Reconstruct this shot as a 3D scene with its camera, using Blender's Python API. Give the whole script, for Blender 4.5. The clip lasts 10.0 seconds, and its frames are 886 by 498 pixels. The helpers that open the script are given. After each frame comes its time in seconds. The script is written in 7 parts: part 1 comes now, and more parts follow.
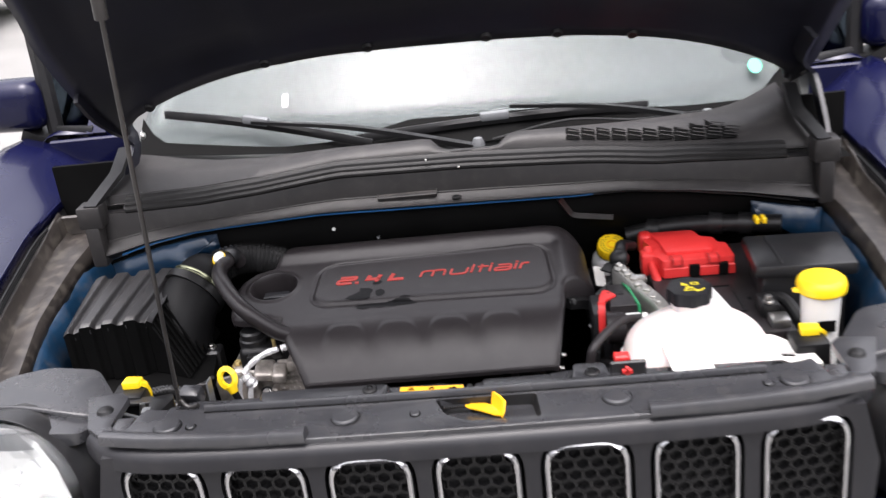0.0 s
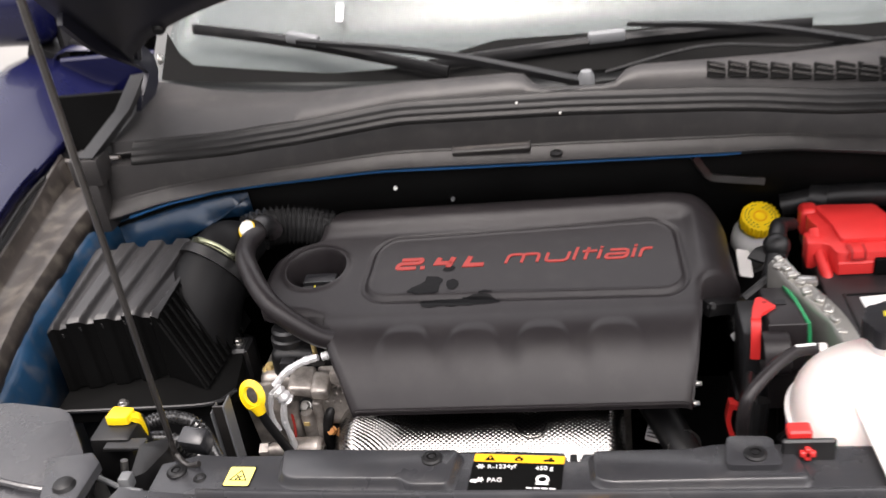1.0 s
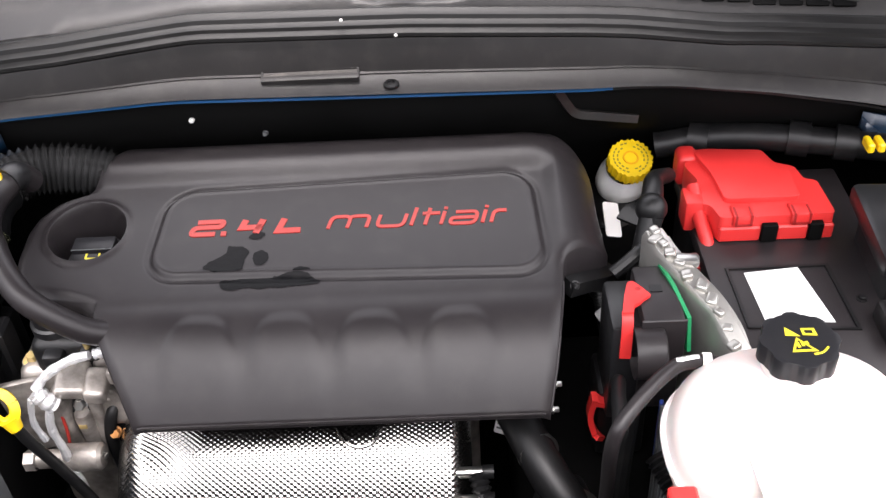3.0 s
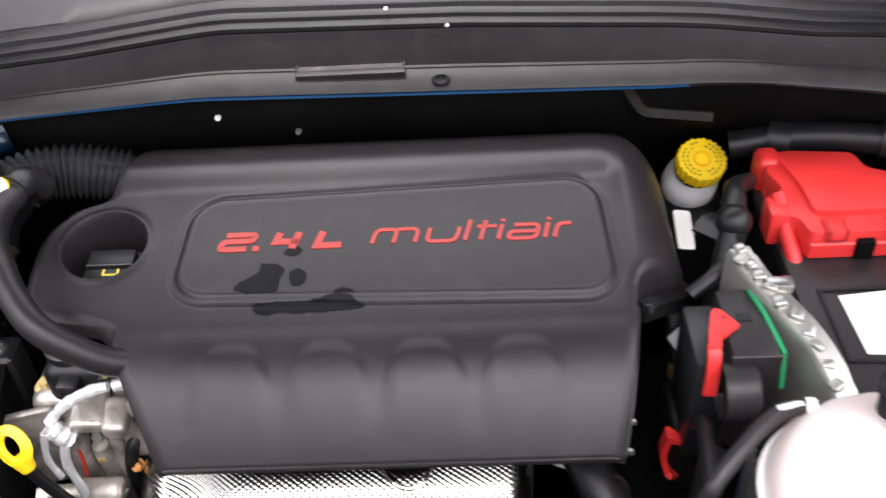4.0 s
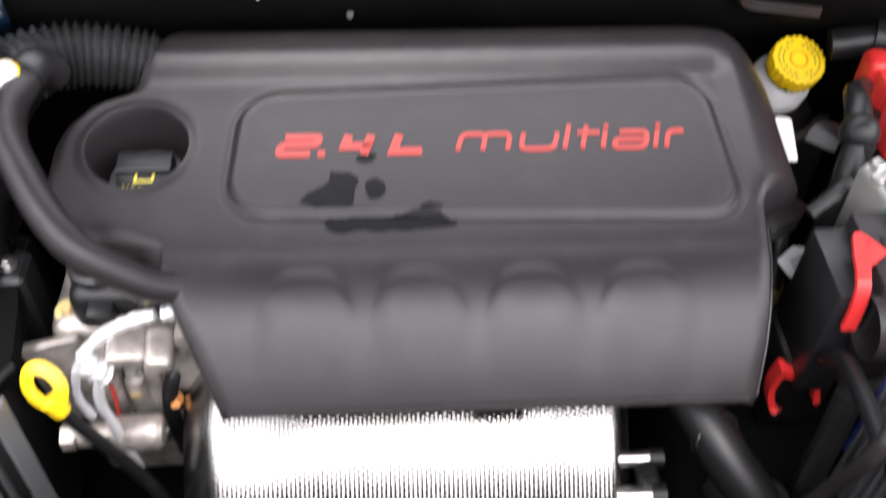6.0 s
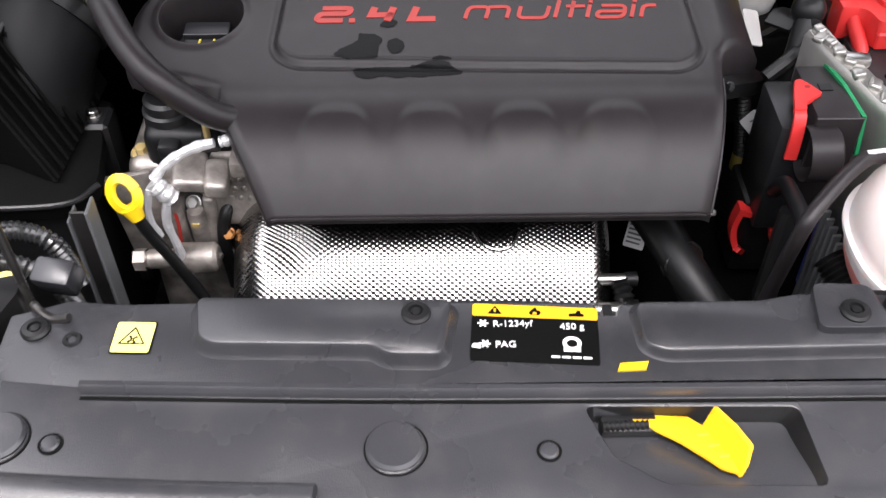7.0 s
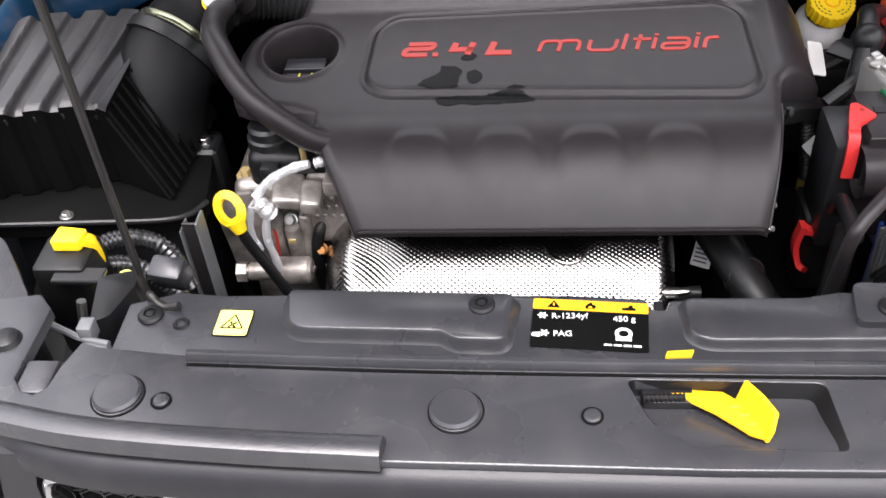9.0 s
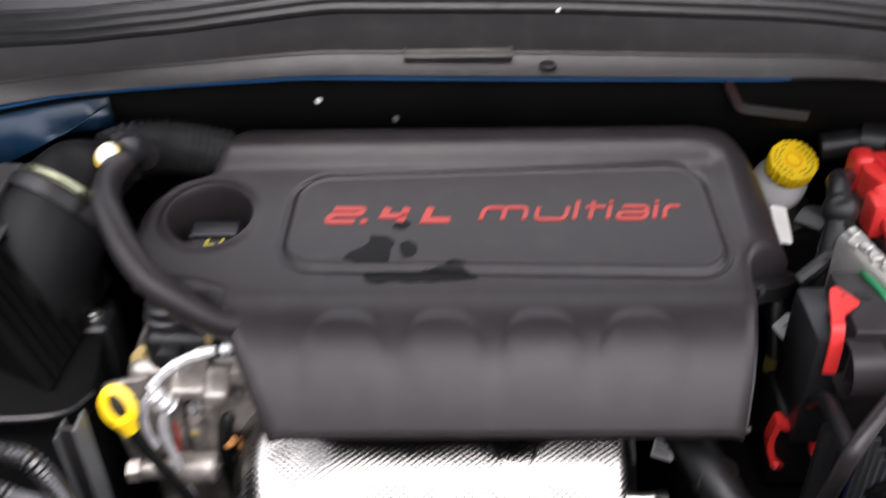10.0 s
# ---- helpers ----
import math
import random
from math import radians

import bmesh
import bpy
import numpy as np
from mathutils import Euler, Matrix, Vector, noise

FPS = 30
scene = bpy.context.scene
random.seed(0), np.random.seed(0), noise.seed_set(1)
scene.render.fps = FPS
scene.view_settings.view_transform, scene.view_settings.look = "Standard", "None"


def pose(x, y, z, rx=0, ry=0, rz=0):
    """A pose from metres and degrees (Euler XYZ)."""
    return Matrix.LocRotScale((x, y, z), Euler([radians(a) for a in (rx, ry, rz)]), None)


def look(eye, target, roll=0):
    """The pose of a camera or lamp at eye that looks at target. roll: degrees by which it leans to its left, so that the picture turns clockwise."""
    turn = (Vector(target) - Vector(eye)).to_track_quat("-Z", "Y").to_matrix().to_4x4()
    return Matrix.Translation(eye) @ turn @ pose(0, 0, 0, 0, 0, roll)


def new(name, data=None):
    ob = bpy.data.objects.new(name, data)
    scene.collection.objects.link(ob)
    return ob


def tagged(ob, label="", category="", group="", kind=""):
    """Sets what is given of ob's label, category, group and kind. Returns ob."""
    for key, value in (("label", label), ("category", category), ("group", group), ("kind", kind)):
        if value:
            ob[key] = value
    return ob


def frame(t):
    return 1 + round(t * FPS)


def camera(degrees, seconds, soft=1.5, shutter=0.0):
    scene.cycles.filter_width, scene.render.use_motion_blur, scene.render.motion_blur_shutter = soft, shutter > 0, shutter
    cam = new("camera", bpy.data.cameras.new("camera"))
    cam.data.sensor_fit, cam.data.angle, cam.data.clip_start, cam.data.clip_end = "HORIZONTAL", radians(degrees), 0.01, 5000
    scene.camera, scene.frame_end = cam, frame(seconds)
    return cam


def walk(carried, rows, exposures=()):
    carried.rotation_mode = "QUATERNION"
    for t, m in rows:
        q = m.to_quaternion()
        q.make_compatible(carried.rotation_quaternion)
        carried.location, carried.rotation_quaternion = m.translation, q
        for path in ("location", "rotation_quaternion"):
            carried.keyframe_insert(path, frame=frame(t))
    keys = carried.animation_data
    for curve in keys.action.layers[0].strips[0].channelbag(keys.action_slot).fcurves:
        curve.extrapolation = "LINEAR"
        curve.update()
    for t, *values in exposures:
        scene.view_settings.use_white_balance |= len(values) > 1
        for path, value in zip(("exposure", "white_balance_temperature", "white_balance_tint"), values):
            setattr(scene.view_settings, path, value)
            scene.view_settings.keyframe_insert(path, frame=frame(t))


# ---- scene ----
cam = camera(48.0, 10.0, soft=1.4, shutter=0.5)
PATH = [
    (0, (0.08, -1.2, 1.655), (-0.069, 0.639, 0.884), -6.8),
    (0.5, (0.06, -0.98, 1.612), (-0.174, 0.834, 0.803), -6.7),
    (1, (0.042, -0.75, 1.607), (-0.287, 0.97, 0.64), -8.3),
    (1.2, (0.018, -0.673, 1.598), (-0.255, 1.011, 0.554), -7.4),
    (1.4, (-0.002, -0.589, 1.596), (-0.112, 1.046, 0.45), -4.3),
    (1.5, (-0.013, -0.565, 1.596), (-0.021, 1.045, 0.411), -2.6),
    (1.7, (-0.02, -0.531, 1.587), (0.072, 1.051, 0.367), -0.3),
    (2, (0.006, -0.473, 1.59), (0.039, 1.081, 0.33), -1.8),
    (2.2, (0.01, -0.462, 1.589), (0.028, 1.105, 0.346), -2.1),
    (3.3, (0.063, -0.443, 1.592), (-0.009, 1.102, 0.325), -4.0),
    (3.5, (0.057, -0.425, 1.582), (-0.022, 1.119, 0.312), -4.1),
    (4, (0.009, -0.333, 1.563), (-0.065, 1.171, 0.246), -4.0),
    (4.5, (-0.097, -0.222, 1.562), (-0.036, 1.19, 0.147), -0.3),
    (5, (-0.135, -0.169, 1.546), (-0.029, 1.192, 0.084), 1.5),
    (5.5, (-0.146, -0.154, 1.535), (-0.029, 1.169, 0.04), 2.2),
    (6, (-0.151, -0.224, 1.494), (-0.05, 1.12, 0.017), 1.8),
    (6.2, (-0.133, -0.3, 1.458), (-0.08, 1.095, 0.026), 0.3),
    (7.3, (-0.124, -0.494, 1.494), (-0.133, 0.914, 0.074), -0.8),
    (7.5, (-0.123, -0.509, 1.495), (-0.158, 0.912, 0.089), -1.4),
    (8, (-0.123, -0.539, 1.501), (-0.205, 0.905, 0.12), -2.4),
    (8.5, (-0.108, -0.556, 1.504), (-0.256, 0.904, 0.145), -4.1),
    (9, (-0.097, -0.556, 1.509), (-0.287, 0.919, 0.172), -5.2),
    (9.5, (-0.1, -0.517, 1.505), (-0.313, 1.011, 0.231), -5.4),
    (10, (-0.111, -0.392, 1.492), (-0.154, 1.207, 0.292), -1.4),
]
EXPOSURES = [(0, 0.36), (0.5, 0.35), (1, 0.36), (1.5, 0.78), (2, 0.85), (3.5, 0.86), (4.0, 0.75), (4.5, 1.14), (5, 1.27), (5.5, 1.18), (6.0, 1.16), (6.2, 1.06), (7.5, 0.45), (8.5, 0.78), (9.5, 0.55), (10, 0.53)]
walk(cam, [(t, look(eye, target, roll)) for t, eye, target, roll in PATH], [(t, stops, 6850 if 0 < t < 3 else 6500, 15) for t, stops in EXPOSURES])

# ---- daylight: bright overcast ----
world = bpy.data.worlds.new("overcast_sky")
scene.world = world
world.use_nodes = True
wn = world.node_tree
wn.nodes.clear()
sky = wn.nodes.new("ShaderNodeTexSky")
sky.sky_type = "NISHITA"
sky.sun_disc = False
sky.sun_elevation = radians(82)
sky.sun_rotation = radians(200)
sky.dust_density = 6.0
sky.air_density = 1.2
pale = wn.nodes.new("ShaderNodeHueSaturation")
pale.inputs["Saturation"].default_value = 0.2
back = wn.nodes.new("ShaderNodeBackground")
back.inputs["Strength"].default_value = 0.37
sky_out = wn.nodes.new("ShaderNodeOutputWorld")
wn.links.new(sky.outputs[0], pale.inputs["Color"])
# an overcast sky: three times as bright overhead as at the horizon
way = wn.nodes.new("ShaderNodeTexCoord")
split = wn.nodes.new("ShaderNodeSeparateXYZ")
dome = wn.nodes.new("ShaderNodeMapRange")
dome.inputs["To Min"].default_value, dome.inputs["To Max"].default_value = 0.4, 1.6
shade = wn.nodes.new("ShaderNodeMix")
shade.data_type, shade.blend_type = "RGBA", "MULTIPLY"
shade.inputs["Factor"].default_value = 1.0
wn.links.new(way.outputs["Generated"], split.inputs[0])
wn.links.new(split.outputs["Z"], dome.inputs["Value"])
wn.links.new(pale.outputs[0], shade.inputs["A"])
wn.links.new(dome.outputs[0], shade.inputs["B"])
wn.links.new(shade.outputs["Result"], back.inputs["Color"])
wn.links.new(back.outputs[0], sky_out.inputs["Surface"])
sun_data = bpy.data.lights.new("sun", "SUN")
sun_data.energy = 2.0
sun_data.angle = radians(86)
sun_data.color = (1.0, 0.98, 0.985)
sun = new("sun", sun_data)
sun.matrix_world = look((2.4, -1.8, 4.7), (0, 0.1, 0.9))


# ---- materials ----
def material(name, color, rough=0.5, metal=0.0, grain=900.0, bump=0.15, vary=0.25, dirt=0.0,
             dirt_color=(0.12, 0.11, 0.1), coat=0.0, spec=0.5, depth=0.0006, patch=7.0):
    """A painted or moulded surface: grain in the relief, blotches in colour and gloss, dust on top."""
    m = bpy.data.materials.new(name)
    m.use_nodes = True
    nt = m.node_tree
    bsdf = nt.nodes["Principled BSDF"]
    geo = nt.nodes.new("ShaderNodeTexCoord")
    big = nt.nodes.new("ShaderNodeTexNoise")
    big.inputs["Scale"].default_value, big.inputs["Detail"].default_value = patch, 5.0
    fine = nt.nodes.new("ShaderNodeTexNoise")
    fine.inputs["Scale"].default_value, fine.inputs["Detail"].default_value = grain, 2.0
    for n in (big, fine):
        nt.links.new(geo.outputs["Object"], n.inputs["Vector"])
    ramp = nt.nodes.new("ShaderNodeMapRange")
    ramp.inputs["From Min"].default_value, ramp.inputs["From Max"].default_value = 0.3, 0.7
    ramp.inputs["To Min"].default_value, ramp.inputs["To Max"].default_value = 1 - vary, 1 + vary
    nt.links.new(big.outputs["Fac"], ramp.inputs["Value"])
    mix = nt.nodes.new("ShaderNodeMix")
    mix.data_type, mix.blend_type = "RGBA", "MULTIPLY"
    mix.inputs["Factor"].default_value = 1.0
    mix.inputs["A"].default_value = (*color, 1)
    nt.links.new(ramp.outputs[0], mix.inputs["B"])
    colour = mix.outputs["Result"]
    if dirt > 0:
        speck = nt.nodes.new("ShaderNodeTexNoise")
        speck.inputs["Scale"].default_value, speck.inputs["Detail"].default_value = 38.0, 8.0
        nt.links.new(geo.outputs["Object"], speck.inputs["Vector"])
        lim = nt.nodes.new("ShaderNodeMapRange")
        lim.inputs["From Min"].default_value, lim.inputs["From Max"].default_value = 0.5, 0.78
        lim.inputs["To Max"].default_value = dirt
        nt.links.new(speck.outputs["Fac"], lim.inputs["Value"])
        dust = nt.nodes.new("ShaderNodeMix")
        dust.data_type = "RGBA"
        dust.inputs["B"].default_value = (*dirt_color, 1)
        nt.links.new(lim.outputs[0], dust.inputs["Factor"])
        nt.links.new(colour, dust.inputs["A"])
        colour = dust.outputs["Result"]
    nt.links.new(colour, bsdf.inputs["Base Color"])
    rr = nt.nodes.new("ShaderNodeMapRange")
    rr.inputs["To Min"].default_value, rr.inputs["To Max"].default_value = max(rough - 0.1, 0.02), min(rough + 0.1, 1)
    nt.links.new(big.outputs["Fac"], rr.inputs["Value"])
    nt.links.new(rr.outputs[0], bsdf.inputs["Roughness"])
    bsdf.inputs["Metallic"].default_value = metal
    bsdf.inputs["Specular IOR Level"].default_value = spec
    if coat:
        bsdf.inputs["Coat Weight"].default_value = coat
        bsdf.inputs["Coat Roughness"].default_value = 0.03
    if bump:
        b = nt.nodes.new("ShaderNodeBump")
        b.inputs["Strength"].default_value, b.inputs["Distance"].default_value = bump, depth
        nt.links.new(fine.outputs["Fac"], b.inputs["Height"])
        nt.links.new(b.outputs[0], bsdf.inputs["Normal"])
    return m


COVER = material("cover_plastic", (0.0188, 0.0162, 0.0173), 0.36, grain=1500, bump=0.22, vary=0.1, dirt=0.065, spec=0.33)
PLASTIC = material("black_plastic", (0.011, 0.011, 0.012), 0.34, grain=1200, bump=0.2, vary=0.15, dirt=0.08)
SHROUD = material("shroud_plastic", (0.027, 0.0275, 0.0305), 0.27, grain=900, bump=0.25, vary=0.18, dirt=0.12, spec=0.64)
FASCIA = material("fascia_plastic", (0.0145, 0.0145, 0.0165), 0.34, grain=900, bump=0.2, vary=0.1, dirt=0.05, spec=0.26)
COWL = material("cowl_plastic", (0.023, 0.0216, 0.0216), 0.42, grain=1000, bump=0.25, vary=0.18, dirt=0.13, spec=0.26)
LEDGE = material("ledge_plastic", (0.028, 0.024, 0.022), 0.32, grain=500, bump=0.3, vary=0.3, dirt=0.35, dirt_color=(0.2, 0.18, 0.15))
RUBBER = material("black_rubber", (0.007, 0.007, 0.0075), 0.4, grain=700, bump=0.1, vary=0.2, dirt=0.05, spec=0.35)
SEALING = material("seal_rubber", (0.010, 0.0098, 0.0098), 0.45, grain=700, bump=0.1, vary=0.2, dirt=0.04, spec=0.2)
# near black with little gloss; also colours walls and gaps that lie in shade
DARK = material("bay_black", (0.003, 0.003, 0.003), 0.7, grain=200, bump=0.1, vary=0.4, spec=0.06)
PAINT = material("navy_paint", (0.0027, 0.0033, 0.022), 0.26, 0.1, grain=2500, bump=0.02, vary=0.06, coat=0.2, spec=0.25)
INNER = material("inner_body_paint", (0.0055, 0.028, 0.064), 0.35, 0.1, grain=600, bump=0.08, vary=0.35, dirt=0.35, coat=0.3)
RAIL = material("blue_flange_paint", (0.014, 0.08, 0.2), 0.3, 0.1, grain=600, bump=0.05, vary=0.2, coat=0.5)
BONNET = material("bonnet_underside", (0.0045, 0.0048, 0.010), 0.4, grain=150, bump=0.1, vary=0.3, dirt=0.1, dirt_color=(0.03, 0.03, 0.035))
RED = material("red_plastic", (0.62, 0.028, 0.026), 0.42, grain=900, bump=0.15, vary=0.08)
PRINT = material("red_lettering", (0.38, 0.026, 0.018), 0.4, grain=900, bump=0.05, vary=0.08)
YELLOW = material("yellow_plastic", (0.92, 0.62, 0.012), 0.4, grain=700, bump=0.12, vary=0.1)
AMBER = material("amber_plastic", (0.85, 0.44, 0.01), 0.38, grain=700, bump=0.12, vary=0.1)
TAPE = material("dull_tape", (0.22, 0.175, 0.035), 0.6, grain=300, bump=0.3, vary=0.3, dirt=0.4)
YELLOW_INK = material("yellow_print", (0.75, 0.62, 0.03), 0.5, grain=700, bump=0.03, vary=0.1)
ORANGE = material("amber_print", (0.85, 0.42, 0.01), 0.45, grain=700, bump=0.03, vary=0.06)
WHITE = material("white_plastic", (0.8, 0.79, 0.76), 0.4, grain=500, bump=0.1, vary=0.06)
PAPER = material("white_paper", (0.8, 0.8, 0.79), 0.6, grain=400, bump=0.08, vary=0.04)
MILK = material("milky_plastic", (0.9, 0.89, 0.86), 0.35, grain=500, bump=0.05, vary=0.04)
MILK.node_tree.nodes["Principled BSDF"].inputs["Subsurface Weight"].default_value = 0.8
MILK.node_tree.nodes["Principled BSDF"].inputs["Subsurface Radius"].default_value = (0.02, 0.02, 0.02)
MILK.node_tree.nodes["Principled BSDF"].inputs["Subsurface Scale"].default_value = 1.0
STEEL = material("bare_steel", (0.55, 0.54, 0.52), 0.32, 1.0, grain=700, bump=0.15, vary=0.2, dirt=0.2)
CAST = material("cast_aluminium", (0.40, 0.365, 0.335), 0.42, 0.6, grain=200, bump=0.9, vary=0.5, dirt=0.6, dirt_color=(0.03, 0.024, 0.02), patch=40.0)
ALLOY = material("module_alloy", (0.40, 0.39, 0.365), 0.32, 0.8, grain=400, bump=0.25, vary=0.2, dirt=0.25)
SHIELD = material("shield_aluminium", (0.36, 0.352, 0.34), 0.23, 1.0, grain=300, bump=0.1, vary=0.3, dirt=0.3)
FOIL = material("silver_foil", (0.86, 0.86, 0.87), 0.42, 0.55, grain=220, bump=0.8, vary=0.1, depth=0.002)
CHROME = material("chrome", (0.52, 0.52, 0.53), 0.12, 1.0, grain=300, bump=0.0, vary=0.03)
LAMP_CHROME = material("lamp_reflector", (0.93, 0.92, 0.91), 0.16, 0.75, grain=300, bump=0.0, vary=0.05)
GREEN = material("green_seal", (0.01, 0.22, 0.08), 0.4, grain=500, bump=0.1, vary=0.1)
BLUEPART = material("blue_plastic", (0.012, 0.035, 0.2), 0.4, grain=500, bump=0.1, vary=0.1)
MINT = material("mint_sticker", (0.12, 0.75, 0.45), 0.5, grain=500, bump=0.03, vary=0.03)
WET = material("wet_film", (0.003, 0.003, 0.0035), 0.38, grain=140, bump=0.4, vary=0.2, depth=0.0008, spec=0.12)
CONCRETE = material("concrete", (0.15, 0.148, 0.142), 0.85, grain=120, bump=0.5, vary=0.2, dirt=0.2, depth=0.003, patch=0.6)
TYRE = material("tyre_rubber", (0.02, 0.02, 0.02), 0.8, grain=150, bump=0.3)
GREY = material("grey_plastic", (0.12, 0.125, 0.13), 0.45, grain=600, bump=0.15, vary=0.15)
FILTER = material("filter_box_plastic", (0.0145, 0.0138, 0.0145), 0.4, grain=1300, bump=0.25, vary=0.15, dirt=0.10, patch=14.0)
CLAMP = material("gilt_clamp_steel", (0.26, 0.27, 0.18), 0.25, 0.9, grain=500, bump=0.1, vary=0.2)
# darker copy of the red, for shaded slots and the lever's pivot
DARKRED = material("shaded_red_plastic", (0.30, 0.012, 0.012), 0.5, grain=900, bump=0.1, vary=0.1)
PALE = material("pale_yellow_print", (0.86, 0.78, 0.2), 0.5, grain=700, bump=0.03, vary=0.06)
ELBOW = material("dull_black_rubber", (0.006, 0.006, 0.0065), 0.5, grain=700, bump=0.1, vary=0.2, spec=0.14)
BRASS = material("dull_brass", (0.62, 0.47, 0.2), 0.38, 0.6, grain=500, bump=0.1, vary=0.2)
COPPER = material("copper_plug", (0.8, 0.36, 0.12), 0.4, 0.3, grain=500, bump=0.1, vary=0.15)
# grey of the sheet added behind the windscreen
SCREEN_BACK = material("screen_backing_grey", (0.06, 0.062, 0.062), 0.8, grain=30, bump=0.0, vary=0.3, patch=3.0)
LEAF = material("foliage", (0.05, 0.09, 0.03), 0.6, grain=30, bump=0.3, vary=0.5)


def pane_material(name, tint, gloss):
    """A pane seen from both sides: clear, with the gloss that its angle gives."""
    m = bpy.data.materials.new(name)
    m.use_nodes = True
    nt = m.node_tree
    nt.nodes.clear()
    o = nt.nodes.new("ShaderNodeOutputMaterial")
    clear = nt.nodes.new("ShaderNodeBsdfTransparent")
    clear.inputs["Color"].default_value = (*tint, 1)
    shine = nt.nodes.new("ShaderNodeBsdfGlossy")
    shine.inputs["Roughness"].default_value = 0.01
    facing = nt.nodes.new("ShaderNodeLayerWeight")
    facing.inputs["Blend"].default_value = 0.5
    steep = nt.nodes.new("ShaderNodeMath")
    steep.operation = "POWER"
    steep.inputs[1].default_value = 10.0
    fr = nt.nodes.new("ShaderNodeMapRange")
    fr.inputs["To Min"].default_value = gloss
    nt.links.new(facing.outputs["Facing"], steep.inputs[0])
    nt.links.new(steep.outputs[0], fr.inputs["Value"])
    mx = nt.nodes.new("ShaderNodeMixShader")
    nt.links.new(fr.outputs[0], mx.inputs[0])
    nt.links.new(clear.outputs[0], mx.inputs[1])
    nt.links.new(shine.outputs[0], mx.inputs[2])
    nt.links.new(mx.outputs[0], o.inputs["Surface"])
    return m


GLASS = pane_material("lamp_glass", (0.97, 0.98, 0.98), 0.05)
SCREEN = pane_material("screen_glass", (0.95, 0.98, 0.98), 0.013)
TINTED = pane_material("tinted_glass", (0.2, 0.23, 0.26), 0.06)
TANK = bpy.data.materials.new("tank_plastic")
TANK.use_nodes = True
_b = TANK.node_tree.nodes["Principled BSDF"]
_b.inputs["Base Color"].default_value = (0.88, 0.78, 0.75, 1)
_b.inputs["Roughness"].default_value = 0.3
_b.inputs["Subsurface Weight"].default_value = 0.35
_b.inputs["Subsurface Radius"].default_value = (0.05, 0.025, 0.02)
_b.inputs["Subsurface Scale"].default_value = 0.5

GLOSS = material("glossy_grey_plastic", (0.1, 0.1, 0.105), 0.18, grain=300, bump=0.05, vary=0.2, spec=0.7)
LABEL = material("dull_label", (0.5, 0.5, 0.5), 0.45, grain=300, bump=0.1, vary=0.15)
HOSE = material("glossy_black_rubber", (0.026, 0.026, 0.0265), 0.22, grain=500, bump=0.05, vary=0.15, dirt=0.04, spec=1.0)
ROD = material("rod_paint", (0.03, 0.028, 0.027), 0.3, 0.3, grain=500, bump=0.1, vary=0.2, dirt=0.2)
PINK = material("coolant_pink", (0.85, 0.3, 0.26), 0.3, grain=300, bump=0.05, vary=0.1)


# ---- mesh helpers ----
def thing(name, at, label, category, group="", kind=""):
    ob = new(name)
    ob.location = at
    ob.empty_display_size = 0.02
    return tagged(ob, label, category, group, kind)


def finish(name, me, mat, parent=None, label="", angle=35):
    me.materials.append(mat)
    me.polygons.foreach_set("use_smooth", [True] * len(me.polygons))
    me.set_sharp_from_angle(angle=radians(angle))
    ob = new(name, me)
    if parent is not None:
        bpy.context.view_layer.update()
        ob.parent = parent
        base = Matrix.Identity(4)
        p = parent
        while p is not None:
            base = p.matrix_parent_inverse @ p.matrix_basis @ base
            p = p.parent
        ob.matrix_parent_inverse = base.inverted()
    if label:
        ob["label"] = label
    return ob


def part(name, bm, mat, parent, label="", angle=35):
    bmesh.ops.recalc_face_normals(bm, faces=bm.faces)
    me = bpy.data.meshes.new(name)
    bm.to_mesh(me)
    bm.free()
    return finish(name, me, mat, parent, label, angle)


def surface(name, verts, faces, mat, parent, label="", angle=50):
    me = bpy.data.meshes.new(name)
    me.from_pydata([tuple(v) for v in verts], [], faces)
    me.update()
    return finish(name, me, mat, parent, label, angle)


def box(x0, x1, y0, y1, z0, z1, bevel=0.004, seg=2, m=None, bm=None):
    out = bmesh.new()
    bmesh.ops.create_cube(out, size=1)
    for v in out.verts:
        v.co = Vector((x0 + (v.co.x + 0.5) * (x1 - x0), y0 + (v.co.y + 0.5) * (y1 - y0), z0 + (v.co.z + 0.5) * (z1 - z0)))
    if bevel:
        bmesh.ops.bevel(out, geom=out.edges[:], offset=bevel, segments=seg, profile=0.5, affect="EDGES")
    return into(bm, out, m)


def into(bm, out, m=None):
    """Move out by m and join it to bm, where there is one."""
    if m is not None:
        bmesh.ops.transform(out, matrix=m, verts=out.verts)
    if bm is None:
        return out
    me = bpy.data.meshes.new("t")
    out.to_mesh(me)
    out.free()
    bm.from_mesh(me)
    bpy.data.meshes.remove(me)
    return bm


def lathe(profile, n=32, m=None, bm=None):
    """Turn (radius, height) pairs about z."""
    out = bmesh.new()
    rings = []
    for r, z in profile:
        if r < 1e-6:
            rings.append([out.verts.new((0, 0, z))])
        else:
            rings.append([out.verts.new((r * math.cos(2 * math.pi * i / n), r * math.sin(2 * math.pi * i / n), z)) for i in range(n)])
    for a, b in zip(rings, rings[1:]):
        for i in range(n):
            j = (i + 1) % n
            quad = [a[i % len(a)], a[j % len(a)], b[j % len(b)], b[i % len(b)]]
            quad = list(dict.fromkeys(quad))
            if len(quad) > 2:
                out.faces.new(quad)
    return into(bm, out, m)


